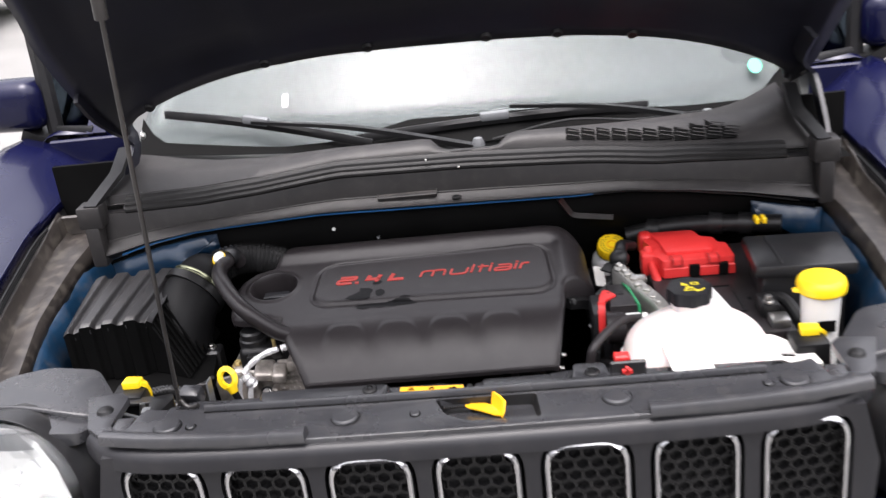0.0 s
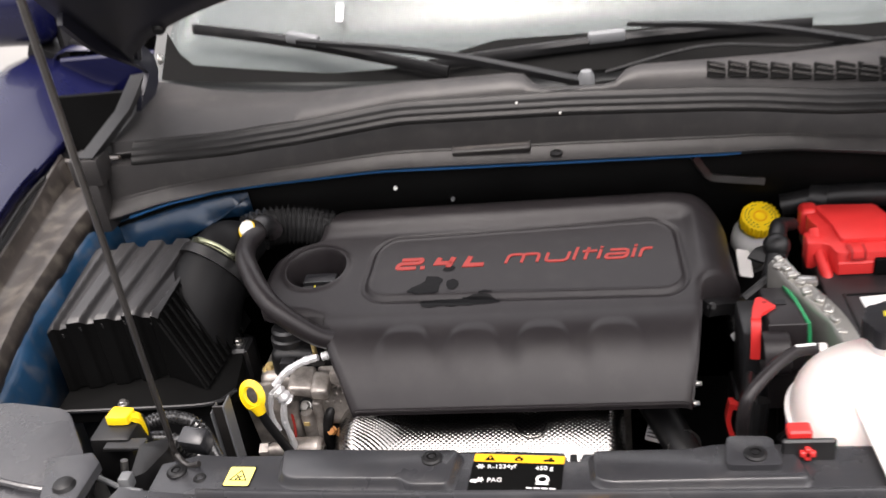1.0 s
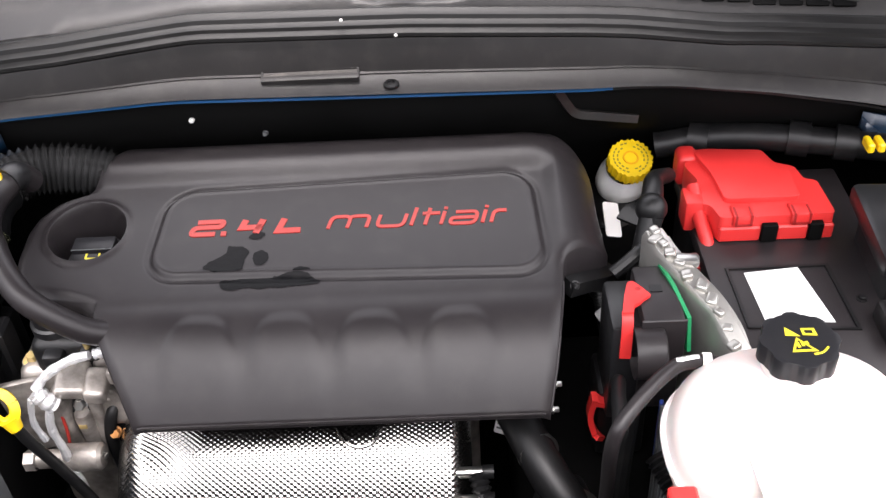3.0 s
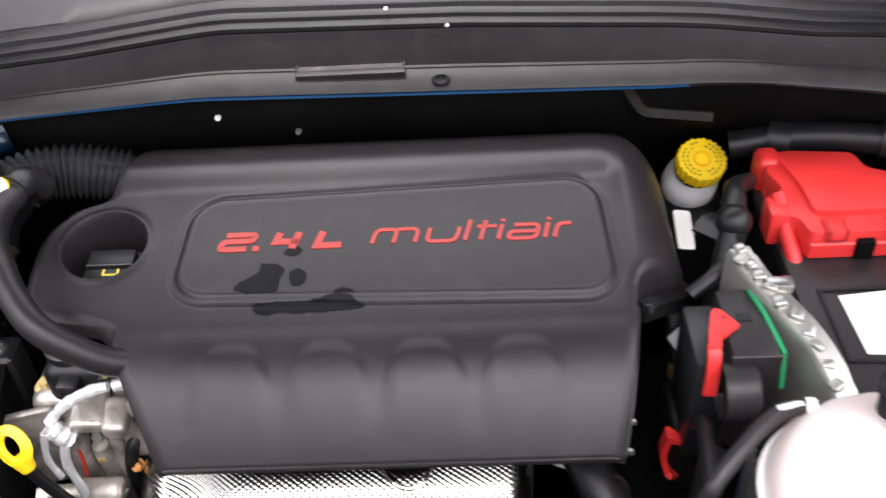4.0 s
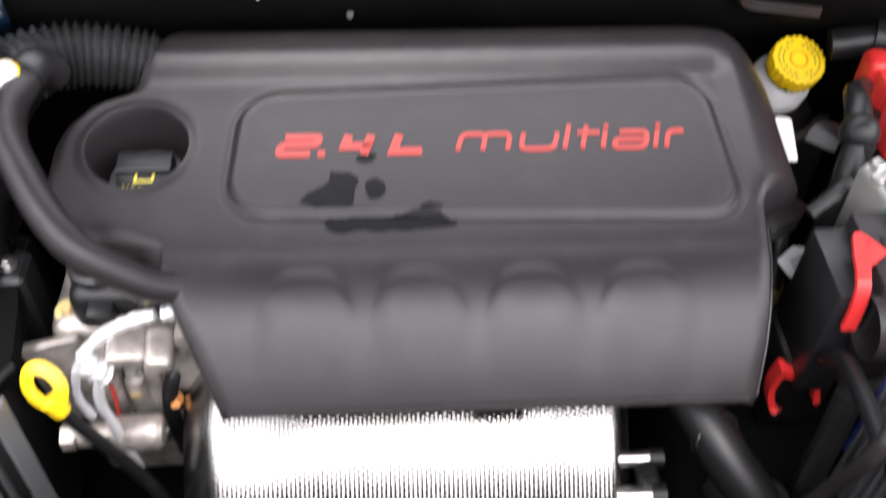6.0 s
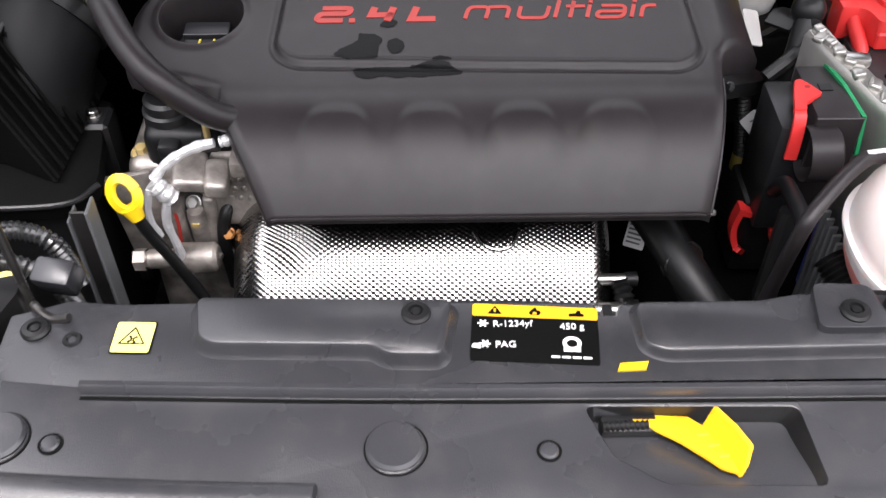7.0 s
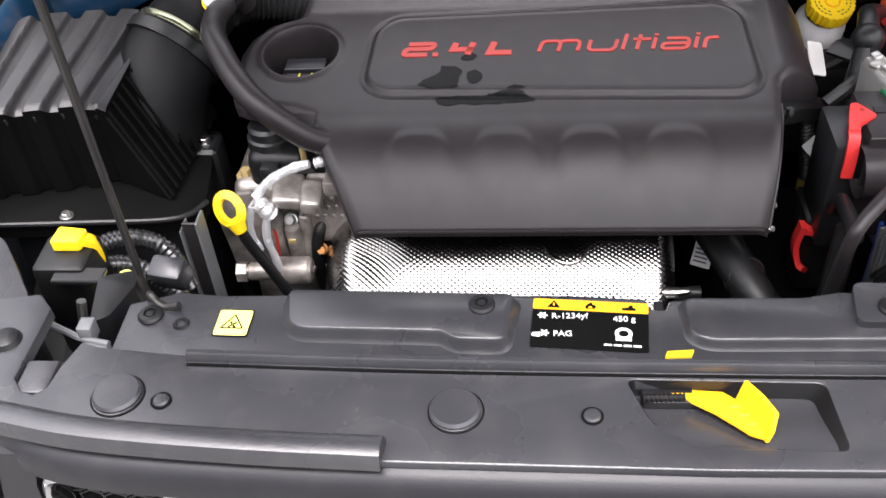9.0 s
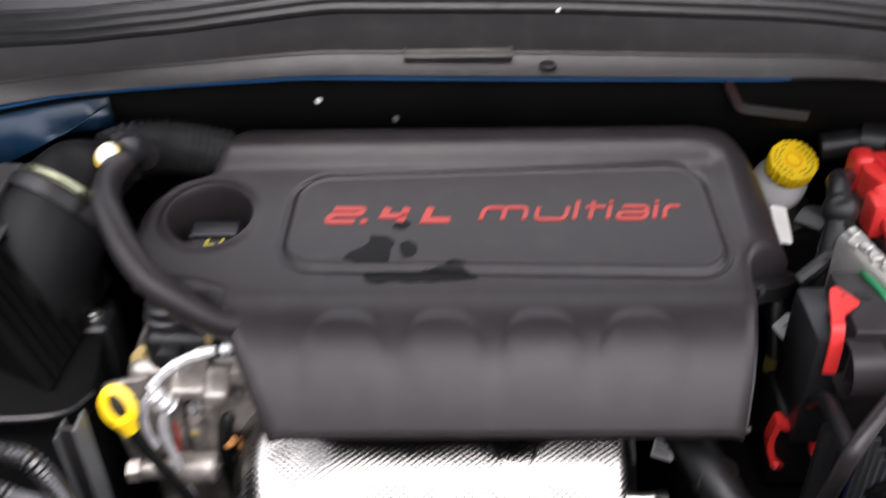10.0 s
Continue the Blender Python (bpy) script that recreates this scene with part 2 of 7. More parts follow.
def spline(pts, n=8):
    """A smooth line through the points."""
    p = [Vector(q) for q in pts]
    p = [2 * p[0] - p[1]] + p + [2 * p[-1] - p[-2]]
    out = []
    for a, b, c, d in zip(p, p[1:], p[2:], p[3:]):
        for i in range(n):
            t = i / n
            out.append(0.5 * (2 * b + (c - a) * t + (2 * a - 5 * b + 4 * c - d) * t * t + (3 * b - a - 3 * c + d) * t ** 3))
    out.append(p[-2])
    return out


def sweep(pts, section, bm=None, closed=True, caps=True, up=(0, 0, 1)):
    """Carry a section (side, up pairs, or a function of the position 0..1) along a line."""
    out = bmesh.new()
    rings = []
    side = None
    for i, q in enumerate(pts):
        d = (pts[min(i + 1, len(pts) - 1)] - pts[max(i - 1, 0)]).normalized()
        if side is None:
            u = Vector(up)
            side = d.cross(u) if abs(d.dot(u)) < 0.95 else d.cross(Vector((1, 0, 0)))
        side = (side - d * side.dot(d)).normalized()
        u = side.cross(d)
        s = section(i / (len(pts) - 1)) if callable(section) else section
        rings.append([out.verts.new(q + side * a + u * b) for a, b in s])
    for r0, r1 in zip(rings, rings[1:]):
        n = len(r0)
        for i in range(n if closed else n - 1):
            out.faces.new((r0[i], r0[(i + 1) % n], r1[(i + 1) % n], r1[i]))
    if caps and closed:
        out.faces.new(rings[0][::-1])
        out.faces.new(rings[-1])
    return into(bm, out)


def disc(r, n=12, flat=1.0):
    return [(r * math.cos(2 * math.pi * i / n), r * flat * math.sin(2 * math.pi * i / n)) for i in range(n)]


def tube(pts, r, n=12, steps=8, bm=None):
    line = spline(pts, steps)
    if callable(r):
        return sweep(line, lambda t: disc(r(t), n), bm)
    return sweep(line, disc(r, n), bm)


def ribbed(pts, r, pitch, depth, n=16, bm=None):
    """A corrugated hose."""
    line = spline(pts, 24)
    length = sum((b - a).length for a, b in zip(line, line[1:]))
    count = max(int(length / pitch * 4), 8)
    fine, walked, k = [], 0.0, 0
    for j in range(count + 1):
        goal = length * j / count
        while k < len(line) - 2 and walked + (line[k + 1] - line[k]).length < goal:
            walked += (line[k + 1] - line[k]).length
            k += 1
        seg = (line[k + 1] - line[k])
        fine.append(line[k] + seg * ((goal - walked) / max(seg.length, 1e-9)))
    return sweep(fine, lambda t: disc(r - depth * (0.5 - 0.5 * math.cos(2 * math.pi * t * count / 4)), n), bm)


def rounded(pts, r, n=4):
    """The corners of a flat outline, rounded."""
    out = []
    k = len(pts)
    for i in range(k):
        a, b, c = Vector(pts[i - 1][:2]), Vector(pts[i][:2]), Vector(pts[(i + 1) % k][:2])
        q = min(r, (a - b).length * 0.45, (c - b).length * 0.45)
        s, e = b + (a - b).normalized() * q, b + (c - b).normalized() * q
        for j in range(n + 1):
            t = j / n
            out.append(tuple((1 - t) ** 2 * s + 2 * t * (1 - t) * b + t * t * e))
    return out


def plate(outline, z0, z1, holes=(), bevel=0.0, m=None, bm=None):
    """A flat piece of that outline from z0 to z1, with holes through it."""
    out = bmesh.new()
    loops = []
    for loop in (outline, *holes):
        vs = [out.verts.new((p[0], p[1], z1)) for p in loop]
        loops.append([out.edges.new((vs[i], vs[(i + 1) % len(vs)])) for i in range(len(vs))])
    edges = [e for l in loops for e in l]
    bmesh.ops.triangle_fill(out, use_beauty=True, use_dissolve=False, edges=edges)
    top = out.faces[:]
    bmesh.ops.recalc_face_normals(out, faces=top)
    if top and top[0].normal.z < 0:
        bmesh.ops.reverse_faces(out, faces=top)
    made = bmesh.ops.extrude_face_region(out, geom=top)
    moved = [g for g in made["geom"] if isinstance(g, bmesh.types.BMVert)]
    for v in moved:
        v.co.z = z0
    if bevel:
        rim = [e for e in out.edges if len(e.link_faces) == 2 and e.calc_face_angle(0) > 0.9 and all(abs(v.co.z - z1) < 1e-6 for v in e.verts)]
        bmesh.ops.bevel(out, geom=rim, offset=bevel, segments=2, profile=0.5, affect="EDGES", clamp_overlap=True)
    return into(bm, out, m)


def bolt(parent, at, r=0.007, h=0.006, mat=None, axis=(0, 0, 1), washer=1.5, name="bolt", label=""):
    m = Matrix.Translation(at) @ Vector(axis).to_track_quat("Z", "Y").to_matrix().to_4x4()
    bm = lathe([(0, 0), (r * washer, 0), (r * washer, h * 0.25), (r * 1.05, h * 0.3)], 16, m)
    lathe([(r, h * 0.2), (r, h * 0.9), (r * 0.85, h), (0, h)], 6, m, bm)
    return part(name, bm, mat or STEEL, parent, label)


def push_pin(parent, at, r=0.0105, name="push_pin"):
    bm = lathe([(0, 0.0035), (r * 0.3, 0.0032), (r * 0.34, 0.002), (r * 0.45, 0.0018), (r * 0.5, 0.004), (r * 0.85, 0.0035), (r, 0.0018), (r, -0.001)], 24, Matrix.Translation(at))
    return part(name, bm, RUBBER, parent)


def letters(text, name, parent, mat, at, size, wide=1.0, shear=0.0, bold=0.0, turn=None, thick=0.0003, spacing=1.0):
    """Writing that lies flat, its foot at the given place."""
    c = bpy.data.curves.new(name, "FONT")
    c.body, c.size, c.shear, c.offset, c.extrude, c.space_character = text, size, shear, bold, thick, spacing
    c.resolution_u = 3
    tmp = new(name, c)
    bpy.context.view_layer.update()
    me = bpy.data.meshes.new_from_object(tmp.evaluated_get(bpy.context.evaluated_depsgraph_get()))
    bpy.data.objects.remove(tmp)
    bpy.data.curves.remove(c)
    m = Matrix.Translation(at) @ (turn or Matrix.Identity(4)) @ Matrix.Diagonal((wide, 1, 1, 1))
    me.transform(m)
    me.materials.clear()
    return finish(name, me, mat, parent)


def lerp_table(v, table):
    return float(np.interp(v, [a for a, _ in table], [b for _, b in table]))


def bumpy(t):
    t = min(max(t, 0.0), 1.0)
    return t * t * (3 - 2 * t)


# ---- ground ----
bm = bmesh.new()
bmesh.ops.create_grid(bm, x_segments=2, y_segments=2, size=300)
tagged(part("ground", bm, CONCRETE, None), "pale worn concrete of a parking lot", "ground", kind="structure")

# ---- car body ----
car = thing("car", (0, 0.6, 0), "navy blue car with its bonnet propped open", "car")

FENDER = [(-0.004, -0.012), (0.0, 0.0), (0.010, 0.003), (0.03, 0.005), (0.08, 0.002), (0.13, -0.006), (0.18, -0.024),
          (0.215, -0.06), (0.235, -0.12), (0.245, -0.22), (0.25, -0.36), (0.25, -0.62)]
CREST_X = {-1: [(-0.15, 0.70), (-0.05, 0.735), (0.27, 0.805), (0.54, 0.855), (1.05, 0.875)], 1: [(-0.15, 0.67), (-0.05, 0.69), (0.27, 0.718), (0.46, 0.735), (1.05, 0.748)]}


def crest(y, s):
    return lerp_table(y, CREST_X[s]), lerp_table(y, [(-0.15, 0.982), (0.0, 1.0), (0.3, 1.018), (0.6, 1.026), (1.05, 1.04)])


for s in (-1, 1):
    verts, faces = [], []
    ys = [-0.14 + 1.12 * i / 24 for i in range(25)]
    for y in ys:
        cx, cz = crest(y, s)
        rise = 0.075 * bumpy((y - 0.5) / 0.45)
        wide = 1.18 if s < 0 else 1.0
        verts += [(s * (cx + a * wide), y, cz + b + rise * bumpy((a - 0.01) / 0.12)) for a, b in FENDER]
    n = len(FENDER)
    for i in range(len(ys) - 1):
        for j in range(n - 1):
            faces.append((i * n + j, i * n + j + 1, (i + 1) * n + j + 1, (i + 1) * n + j))
    wing = surface("fender", verts, faces, PAINT, car, "glossy navy blue fender")
    verts = [(s * (crest(y, s)[0] + a), y, crest(y, s)[1] + b) for y in ys for a, b in ((-0.004, -0.0135), (-0.012, -0.055), (-0.03, -0.09))]
    faces = [(3 * i + j, 3 * i + j + 1, 3 * i + j + 4, 3 * i + j + 3) for i in range(len(ys) - 1) for j in range(2)]
    surface("fender_flange", verts, faces, RUBBER, car, "black inner flange of the fender").modifiers.new("sheet", "SOLIDIFY").thickness = 0.001
    mod = wing.modifiers.new("sheet", "SOLIDIFY")
    mod.thickness = 0.0015
    # shut line strips beside the bonnet opening
    for k, (off, drop) in enumerate(((0.0, 0.004), (-0.012, -0.012))):
        line = [Vector((s * (crest(y, s)[0] + off), y, crest(y, s)[1] + drop)) for y in ys[2:-8]]
        part("edge_seal", sweep(line, disc(0.0028, 6)), RUBBER if k else PAINT, car)
    # door behind the fender
    verts, faces = [], []
    prof = [(-0.12, 0.03), (-0.03, 0.035), (-0.01, 0.03), (0.01, 0.012), (0.04, -0.03), (0.055, -0.1), (0.065, -0.2), (0.065, -0.66)]
    ys2 = [0.985, 1.3, 1.7, 2.1]
    side = 0.99 if s < 0 else 0.875
    for y in ys2:
        verts += [(s * (side + a), y, 1.07 + b + 0.02 * (y - 0.93)) for a, b in prof]
    n = len(prof)
    for i in range(3):
        for j in range(n - 1):
            faces.append((i * n + j, i * n + j + 1, (i + 1) * n + j + 1, (i + 1) * n + j))
    door = surface("door", verts, faces, PAINT, car, "navy blue front door")
    door.modifiers.new("sheet", "SOLIDIFY").thickness = 0.002
    # scuttle side, pillar, window and its seal
    part("scuttle_side", box(*sorted((s * (side - (0.24 if s < 0 else 0.13)), s * (side - 0.02))), 0.965, 0.98, 0.9, 1.098, 0.004, 1), PAINT, car)
    part("pillar", sweep([Vector((s * (side - 0.13), 1.0, 1.09)), Vector((s * (side - 0.16), 1.18, 1.28)), Vector((s * (side - 0.2), 1.36, 1.5)), Vector((s * (side - 0.26), 1.6, 1.72))],
                         [(0.025, -0.02), (0.025, 0.02), (-0.025, 0.02), (-0.025, -0.02)]), PAINT, car, "navy windscreen pillar")
    part("quarter_bar", sweep([Vector((s * (side - 0.012), 1.04, 1.10)), Vector((s * (side - 0.02), 1.045, 1.6))], disc(0.020, 8)), PLASTIC, car, "black bar of the door window")
    pane = surface("quarter_window", [(s * (side - 0.11), 1.02, 1.10), (s * (side - 0.02), 1.046, 1.105), (s * (side - 0.03), 1.05, 1.58), (s * (side - 0.19), 1.40, 1.53), (s * (side - 0.15), 1.2, 1.30)], [(0, 1, 2, 3, 4)], TINTED, car, "tinted quarter window")
    pane.modifiers.new("pane", "SOLIDIFY").thickness = 0.003
    part("window_seal", sweep([Vector((s * (side - 0.12), 1.0, 1.106)), Vector((s * (side - 0.012), 1.03, 1.108)), Vector((s * (side - 0.01), 2.1, 1.13))], disc(0.012, 8)), PLASTIC, car)
    verts = [(s * (side - 0.12), 1.03, 1.105), (s * (side - 0.016), 1.06, 1.105), (s * (side - 0.016), 2.1, 1.13), (s * (side - 0.12), 2.1, 1.7), (s * (side - 0.14), 1.5, 1.66)]
    pane = surface("side_window", verts, [(0, 1, 2, 3, 4)], TINTED, car, "tinted door window")
    pane.modifiers.new("pane", "SOLIDIFY").thickness = 0.004
    # mirror
    mm = pose(s * (side + 0.075), 1.04, 1.175, 0, 0, s * 8)
    b = box(-0.085, 0.085, -0.05, 0.05, -0.06, 0.06, 0.036, 5, mm)
    mirror = part("mirror", b, PAINT, car, "navy door mirror housing")
    part("mirror_foot", sweep([Vector((s * (side - 0.03), 1.03, 1.09)), Vector((s * (side + 0.01), 1.03, 1.095)), Vector((s * (side + 0.05), 1.03, 1.115))],
                              [(0.035, -0.014), (0.035, 0.01), (-0.035, 0.01), (-0.035, -0.014)]), RUBBER, mirror, "black mirror foot")
    # plastic ledge between fender and bay
    ledge = [(0.0, -0.028), (-0.004, -0.032), (-0.01, -0.056), (-0.022, -0.062), (-0.06, -0.058), (-0.085, -0.058), (-0.095, -0.07), (-0.1, -0.10)]
    verts, faces = [], []
    ys3 = [-0.06 + 0.735 * i / 22 for i in range(23)]
    for i, y in enumerate(ys3):
        cx, cz = crest(y, s)
        w = lerp_table(y, [(-0.06, 0.62), (0.3, 0.6), (0.48, 0.75), (0.675, 0.98)])
        lift = lerp_table(y, [(0.0, 0.0), (0.55, 0.0), (0.6, 0.014), (0.675, 0.024)])
        verts += [(s * (cx - 0.012 + a * w), y, cz + b + lift * (1 if k in (0, 1) else 0.3)) for k, (a, b) in enumerate(ledge)]
    n = len(ledge)
    for i in range(len(ys3) - 1):
        for j in range(n - 1):
            faces.append((i * n + j, i * n + j + 1, (i + 1) * n + j + 1, (i + 1) * n + j))
    led = surface("fender_ledge", verts, faces, LEDGE, car, "dusty black plastic ledge along the fender")
    led.modifiers.new("sheet", "SOLIDIFY").thickness = 0.004
    cx, cz = crest(0.675, s)
    part("ledge_end", box(*sorted((s * (cx - 0.115), s * (cx - 0.012))), 0.672, 0.682, 0.94, cz - 0.014, 0.003, 1), LEDGE, car, "raised end of the ledge")
    # black sheet added to close the gap and keep it dark
    part("gap_dark_fill", box(*sorted((s * (0.70 if s < 0 else 0.62), s * (cx + 0.0))), 0.725, 0.735, 0.9, 1.105, 0.0), DARK, car, "added black sheet that keeps the gap under the bonnet hinge dark")
    # blue inner wall of the bay
    verts, faces = [], []
    prof = [(0.0, 0.0), (-0.012, -0.02), (-0.03, -0.045), (-0.032, -0.09), (-0.02, -0.16), (-0.01, -0.5)]
    for y in ys3:
        cx, cz = crest(y, s)
        w = lerp_table(y, [(-0.06, 0.62), (0.3, 0.6), (0.48, 0.75), (0.675, 0.98)])
        verts += [(s * (cx - 0.012 - 0.094 * w + a * (0.5 + 0.5 * math.sin(y * 21) ** 2)), y, cz - 0.078 + b) for a, b in prof]
    n = len(prof)
    faces = [(i * n + j, i * n + j + 1, (i + 1) * n + j + 1, (i + 1) * n + j) for i in range(len(ys3) - 1) for j in range(n - 1)]
    inner = surface("inner_wall", verts, faces, INNER, car, "blue painted inner wall of the bay")
    inner.modifiers.new("sheet", "SOLIDIFY").thickness = 0.003
    # round headlamp
    lamp = thing("headlamp", (s * 0.62, -0.15, 0.903), "round clear headlamp with a faceted chrome reflector", "headlamp", "headlamps")
    m = Matrix.Translation((s * 0.62, -0.15, 0.903)) @ pose(0, 0, 0, 76, 0, s * 10) @ Matrix.Diagonal((1.1, 1.1, 1, 1))
    bowl = bmesh.new()
    rings, seg = 5, 16
    vs = []
    for i in range(rings + 1):
        r = 0.018 + (0.1 - 0.018) * i / rings
        vs.append([bowl.verts.new((r * math.cos(2 * math.pi * (j + 0.5 * (i % 2)) / seg), r * math.sin(2 * math.pi * (j + 0.5 * (i % 2)) / seg),
                                   -0.05 + 0.05 * (r / 0.1) ** 1.6 + random.uniform(-0.009, 0.009))) for j in range(seg)])
    for i in range(rings):
        for j in range(seg):
            bowl.faces.new((vs[i][j], vs[i][(j + 1) % seg], vs[i + 1][(j + 1) % seg], vs[i + 1][j]))
    bmesh.ops.transform(bowl, matrix=m, verts=bowl.verts)
    part("reflector", bowl, LAMP_CHROME, lamp, "faceted chrome reflector", angle=5)
    part("bulb_shade", lathe([(0.0, -0.02), (0.02, -0.022), (0.028, -0.04), (0.028, -0.07)], 20, m), LAMP_CHROME, lamp)
    part("lens", lathe([(0.0, 0.026), (0.03, 0.0245), (0.06, 0.019), (0.085, 0.010), (0.104, -0.002), (0.106, -0.012), (0.102, -0.012), (0.082, 0.006), (0.06, 0.014), (0.03, 0.0195), (0.0, 0.021)], 40, m),
         GLASS, lamp, "clear domed lens")
    part("bezel", lathe([(0.102, -0.09), (0.1085, -0.09), (0.1095, -0.008), (0.108, -0.004), (0.1055, -0.008), (0.102, -0.014)], 40, m), PLASTIC, lamp)

# cabin and tail, behind all that is looked at
def shell(name, sections, mat, label):
    """A skin through rings of points, one ring for each place along the car."""
    n = len(sections[0])
    verts = [p for ring in sections for p in ring]
    faces = [(k * n + j, k * n + j + 1, (k + 1) * n + j + 1, (k + 1) * n + j) for k in range(len(sections) - 1) for j in range(n - 1)]
    ob = surface(name, verts, faces, mat, car, label)
    ob.modifiers.new("sheet", "SOLIDIFY").thickness = 0.004
    return ob


AXIS = -0.05
roof = []
for y, w, z in ((1.56, 0.60, 1.655), (1.75, 0.63, 1.70), (2.3, 0.65, 1.725), (3.0, 0.64, 1.71), (3.42, 0.60, 1.67), (3.52, 0.58, 1.60)):
    roof.append([(AXIS + w * a, y, z + 0.03 * (1 - a * a) - 0.03 * abs(a) ** 6) for a in [-1 + i / 8 for i in range(17)]])
shell("roof", roof, PAINT, "navy roof")
for s in (-1, 1):
    low = []
    for y, w in ((2.1, 0.0), (2.8, -0.01), (3.4, -0.05), (3.66, -0.16)):
        low.append([(AXIS + s * (0.87 + w + a), y, 1.07 + c) for a, c in ((-0.10, 0.06), (-0.02, 0.055), (0.03, 0.02), (0.06, -0.1), (0.07, -0.3), (0.065, -0.66))])
    shell("rear_side", low, PAINT, "navy rear side")
    glass = [[(AXIS + s * (0.82 - 0.19 * t), y, 1.13 + 0.52 * t) for t in (0, 0.5, 1)] for y in (2.15, 2.75, 3.35)]
    shell("rear_window", glass, TINTED, "tinted rear side window")
    for y in (2.12, 2.78, 3.42):
        part("roof_pillar", sweep([Vector((AXIS + s * 0.825, y, 1.12)), Vector((AXIS + s * 0.64, y - 0.02, 1.68))], [(0.05, -0.02), (0.05, 0.02), (-0.05, 0.02), (-0.05, -0.02)], up=(1, 0, 0)), PAINT, car)
part("tailgate", box(AXIS - 0.72, AXIS + 0.72, 3.56, 3.66, 0.5, 1.14, 0.04, 3), PAINT, car, "navy tailgate")
part("rear_screen", box(AXIS - 0.58, AXIS + 0.58, 3.5, 3.53, 1.14, 1.62, 0.008, 1), DARK, car, "dark rear screen")
# solid black block added in the cabin to darken what its windows show
part("cabin_dark_fill", box(AXIS - 0.6, AXIS + 0.6, 1.62, 3.44, 0.55, 1.6, 0.05, 2), DARK, car, "added black block that makes the cabin windows look dark")
part("cabin_floor", box(AXIS - 0.8, AXIS + 0.8, 2.05, 3.58, 0.32, 0.5, 0.0), DARK, car)

# bonnet, leaning back on its hinges
HINGE_Y, HINGE_Z, LEAN = 0.735, 1.16, 38


def on_bonnet(x, s, h=0.0):
    c, d = math.cos(radians(LEAN)), math.sin(radians(LEAN))
    return Vector((x - 0.022, HINGE_Y + 0.07 * x - s * c - h * d, HINGE_Z - 0.03 * x + s * d - h * c))


def rear_edge(x):
    a = min(abs(x) / 0.665, 1.0)
    return 0.292 * (1 - a ** 3.0)


def bonnet_half(s, side):
    if side < 0:
        return lerp_table(s, [(-0.02, 0.64), (0.02, 0.665), (0.1, 0.675), (0.2, 0.665), (0.3, 0.656), (0.4, 0.643), (0.5, 0.618), (1.0, 0.54), (1.12, 0.49)])
    return lerp_table(s, [(-0.02, 0.645), (0.02, 0.687), (0.1, 0.695), (0.5, 0.695), (1.0, 0.64), (1.12, 0.58)])


bonnet_verts, bonnet_faces = [], []
NU, NV = 48, 30
for j in range(NV + 1):
    for i in range(NU + 1):
        u = -1 + 2 * i / NU
        x0 = u * 0.665
        s0 = rear_edge(x0)
        s = s0 + (1.12 - s0) * (j / NV)
        x = u * bonnet_half(s, u)
        # pressed frame of the inner skin: a rim, a cross and hollows between
        rim = min(1.0, (1 - abs(u)) / 0.12, (j / NV) / 0.1, (1 - j / NV) / 0.08)
        dish = -0.018 * bumpy(rim) + 0.012 * bumpy(1 - abs(abs(u) - 0.42) / 0.1) * bumpy(rim)
        bonnet_verts.append(on_bonnet(x, s, 0.012 + dish + 0.0))
for j in range(NV):
    for i in range(NU):
        a = j * (NU + 1) + i
        bonnet_faces.append((a, a + 1, a + NU + 2, a + NU + 1))
bonnet = surface("bonnet", bonnet_verts, bonnet_faces, BONNET, car, "raised bonnet with a black inner skin")
sk = bonnet.modifiers.new("skin", "SOLIDIFY")
sk.thickness, sk.offset = 0.022, 0
outer = surface("outer_skin", [p + (on_bonnet(0, 0, -0.018) - on_bonnet(0, 0, 0.0)) for p in bonnet_verts], bonnet_faces, PAINT, bonnet, "navy blue outer skin")
outer.modifiers.new("skin", "SOLIDIFY").thickness = 0.002
rim_line = [on_bonnet(u * bonnet_half(rear_edge(u * 0.665), u), rear_edge(u * 0.665) - 0.004, 0.004) for u in [-1 + 2 * i / 40 for i in range(41)]]
part("hem", sweep(rim_line, disc(0.009, 8)), BONNET, bonnet)
for x in (-0.3, -0.12, 0.08, 0.2, 0.33, -0.55):
    s = rear_edge(x) + 0.012
    part("buffer", lathe([(0, 0.012), (0.008, 0.011), (0.011, 0.004), (0.011, 0)], 12, Matrix.Translation(on_bonnet(x, s, 0.016)) @ pose(0, 0, 0, 90 + LEAN, 0, 0)), RUBBER, bonnet)
for s in (-1, 1):
    arm = sweep(spline([(s * 0.672, 0.60, 1.03), (s * 0.675, 0.66, 1.09), (s * 0.672, 0.72, 1.15), on_bonnet(s * 0.655, 0.12, 0.02), on_bonnet(s * 0.65, 0.22, 0.02)], 6),
                [(0.004, -0.018), (0.004, 0.018), (-0.004, 0.018), (-0.004, -0.018)])
    part("hinge", arm, BONNET, bonnet, "black steel bonnet hinge")
    bolt(bonnet, (s * 0.662, 0.74, 1.15), 0.006, 0.006, STEEL, (-s, 0, 0))

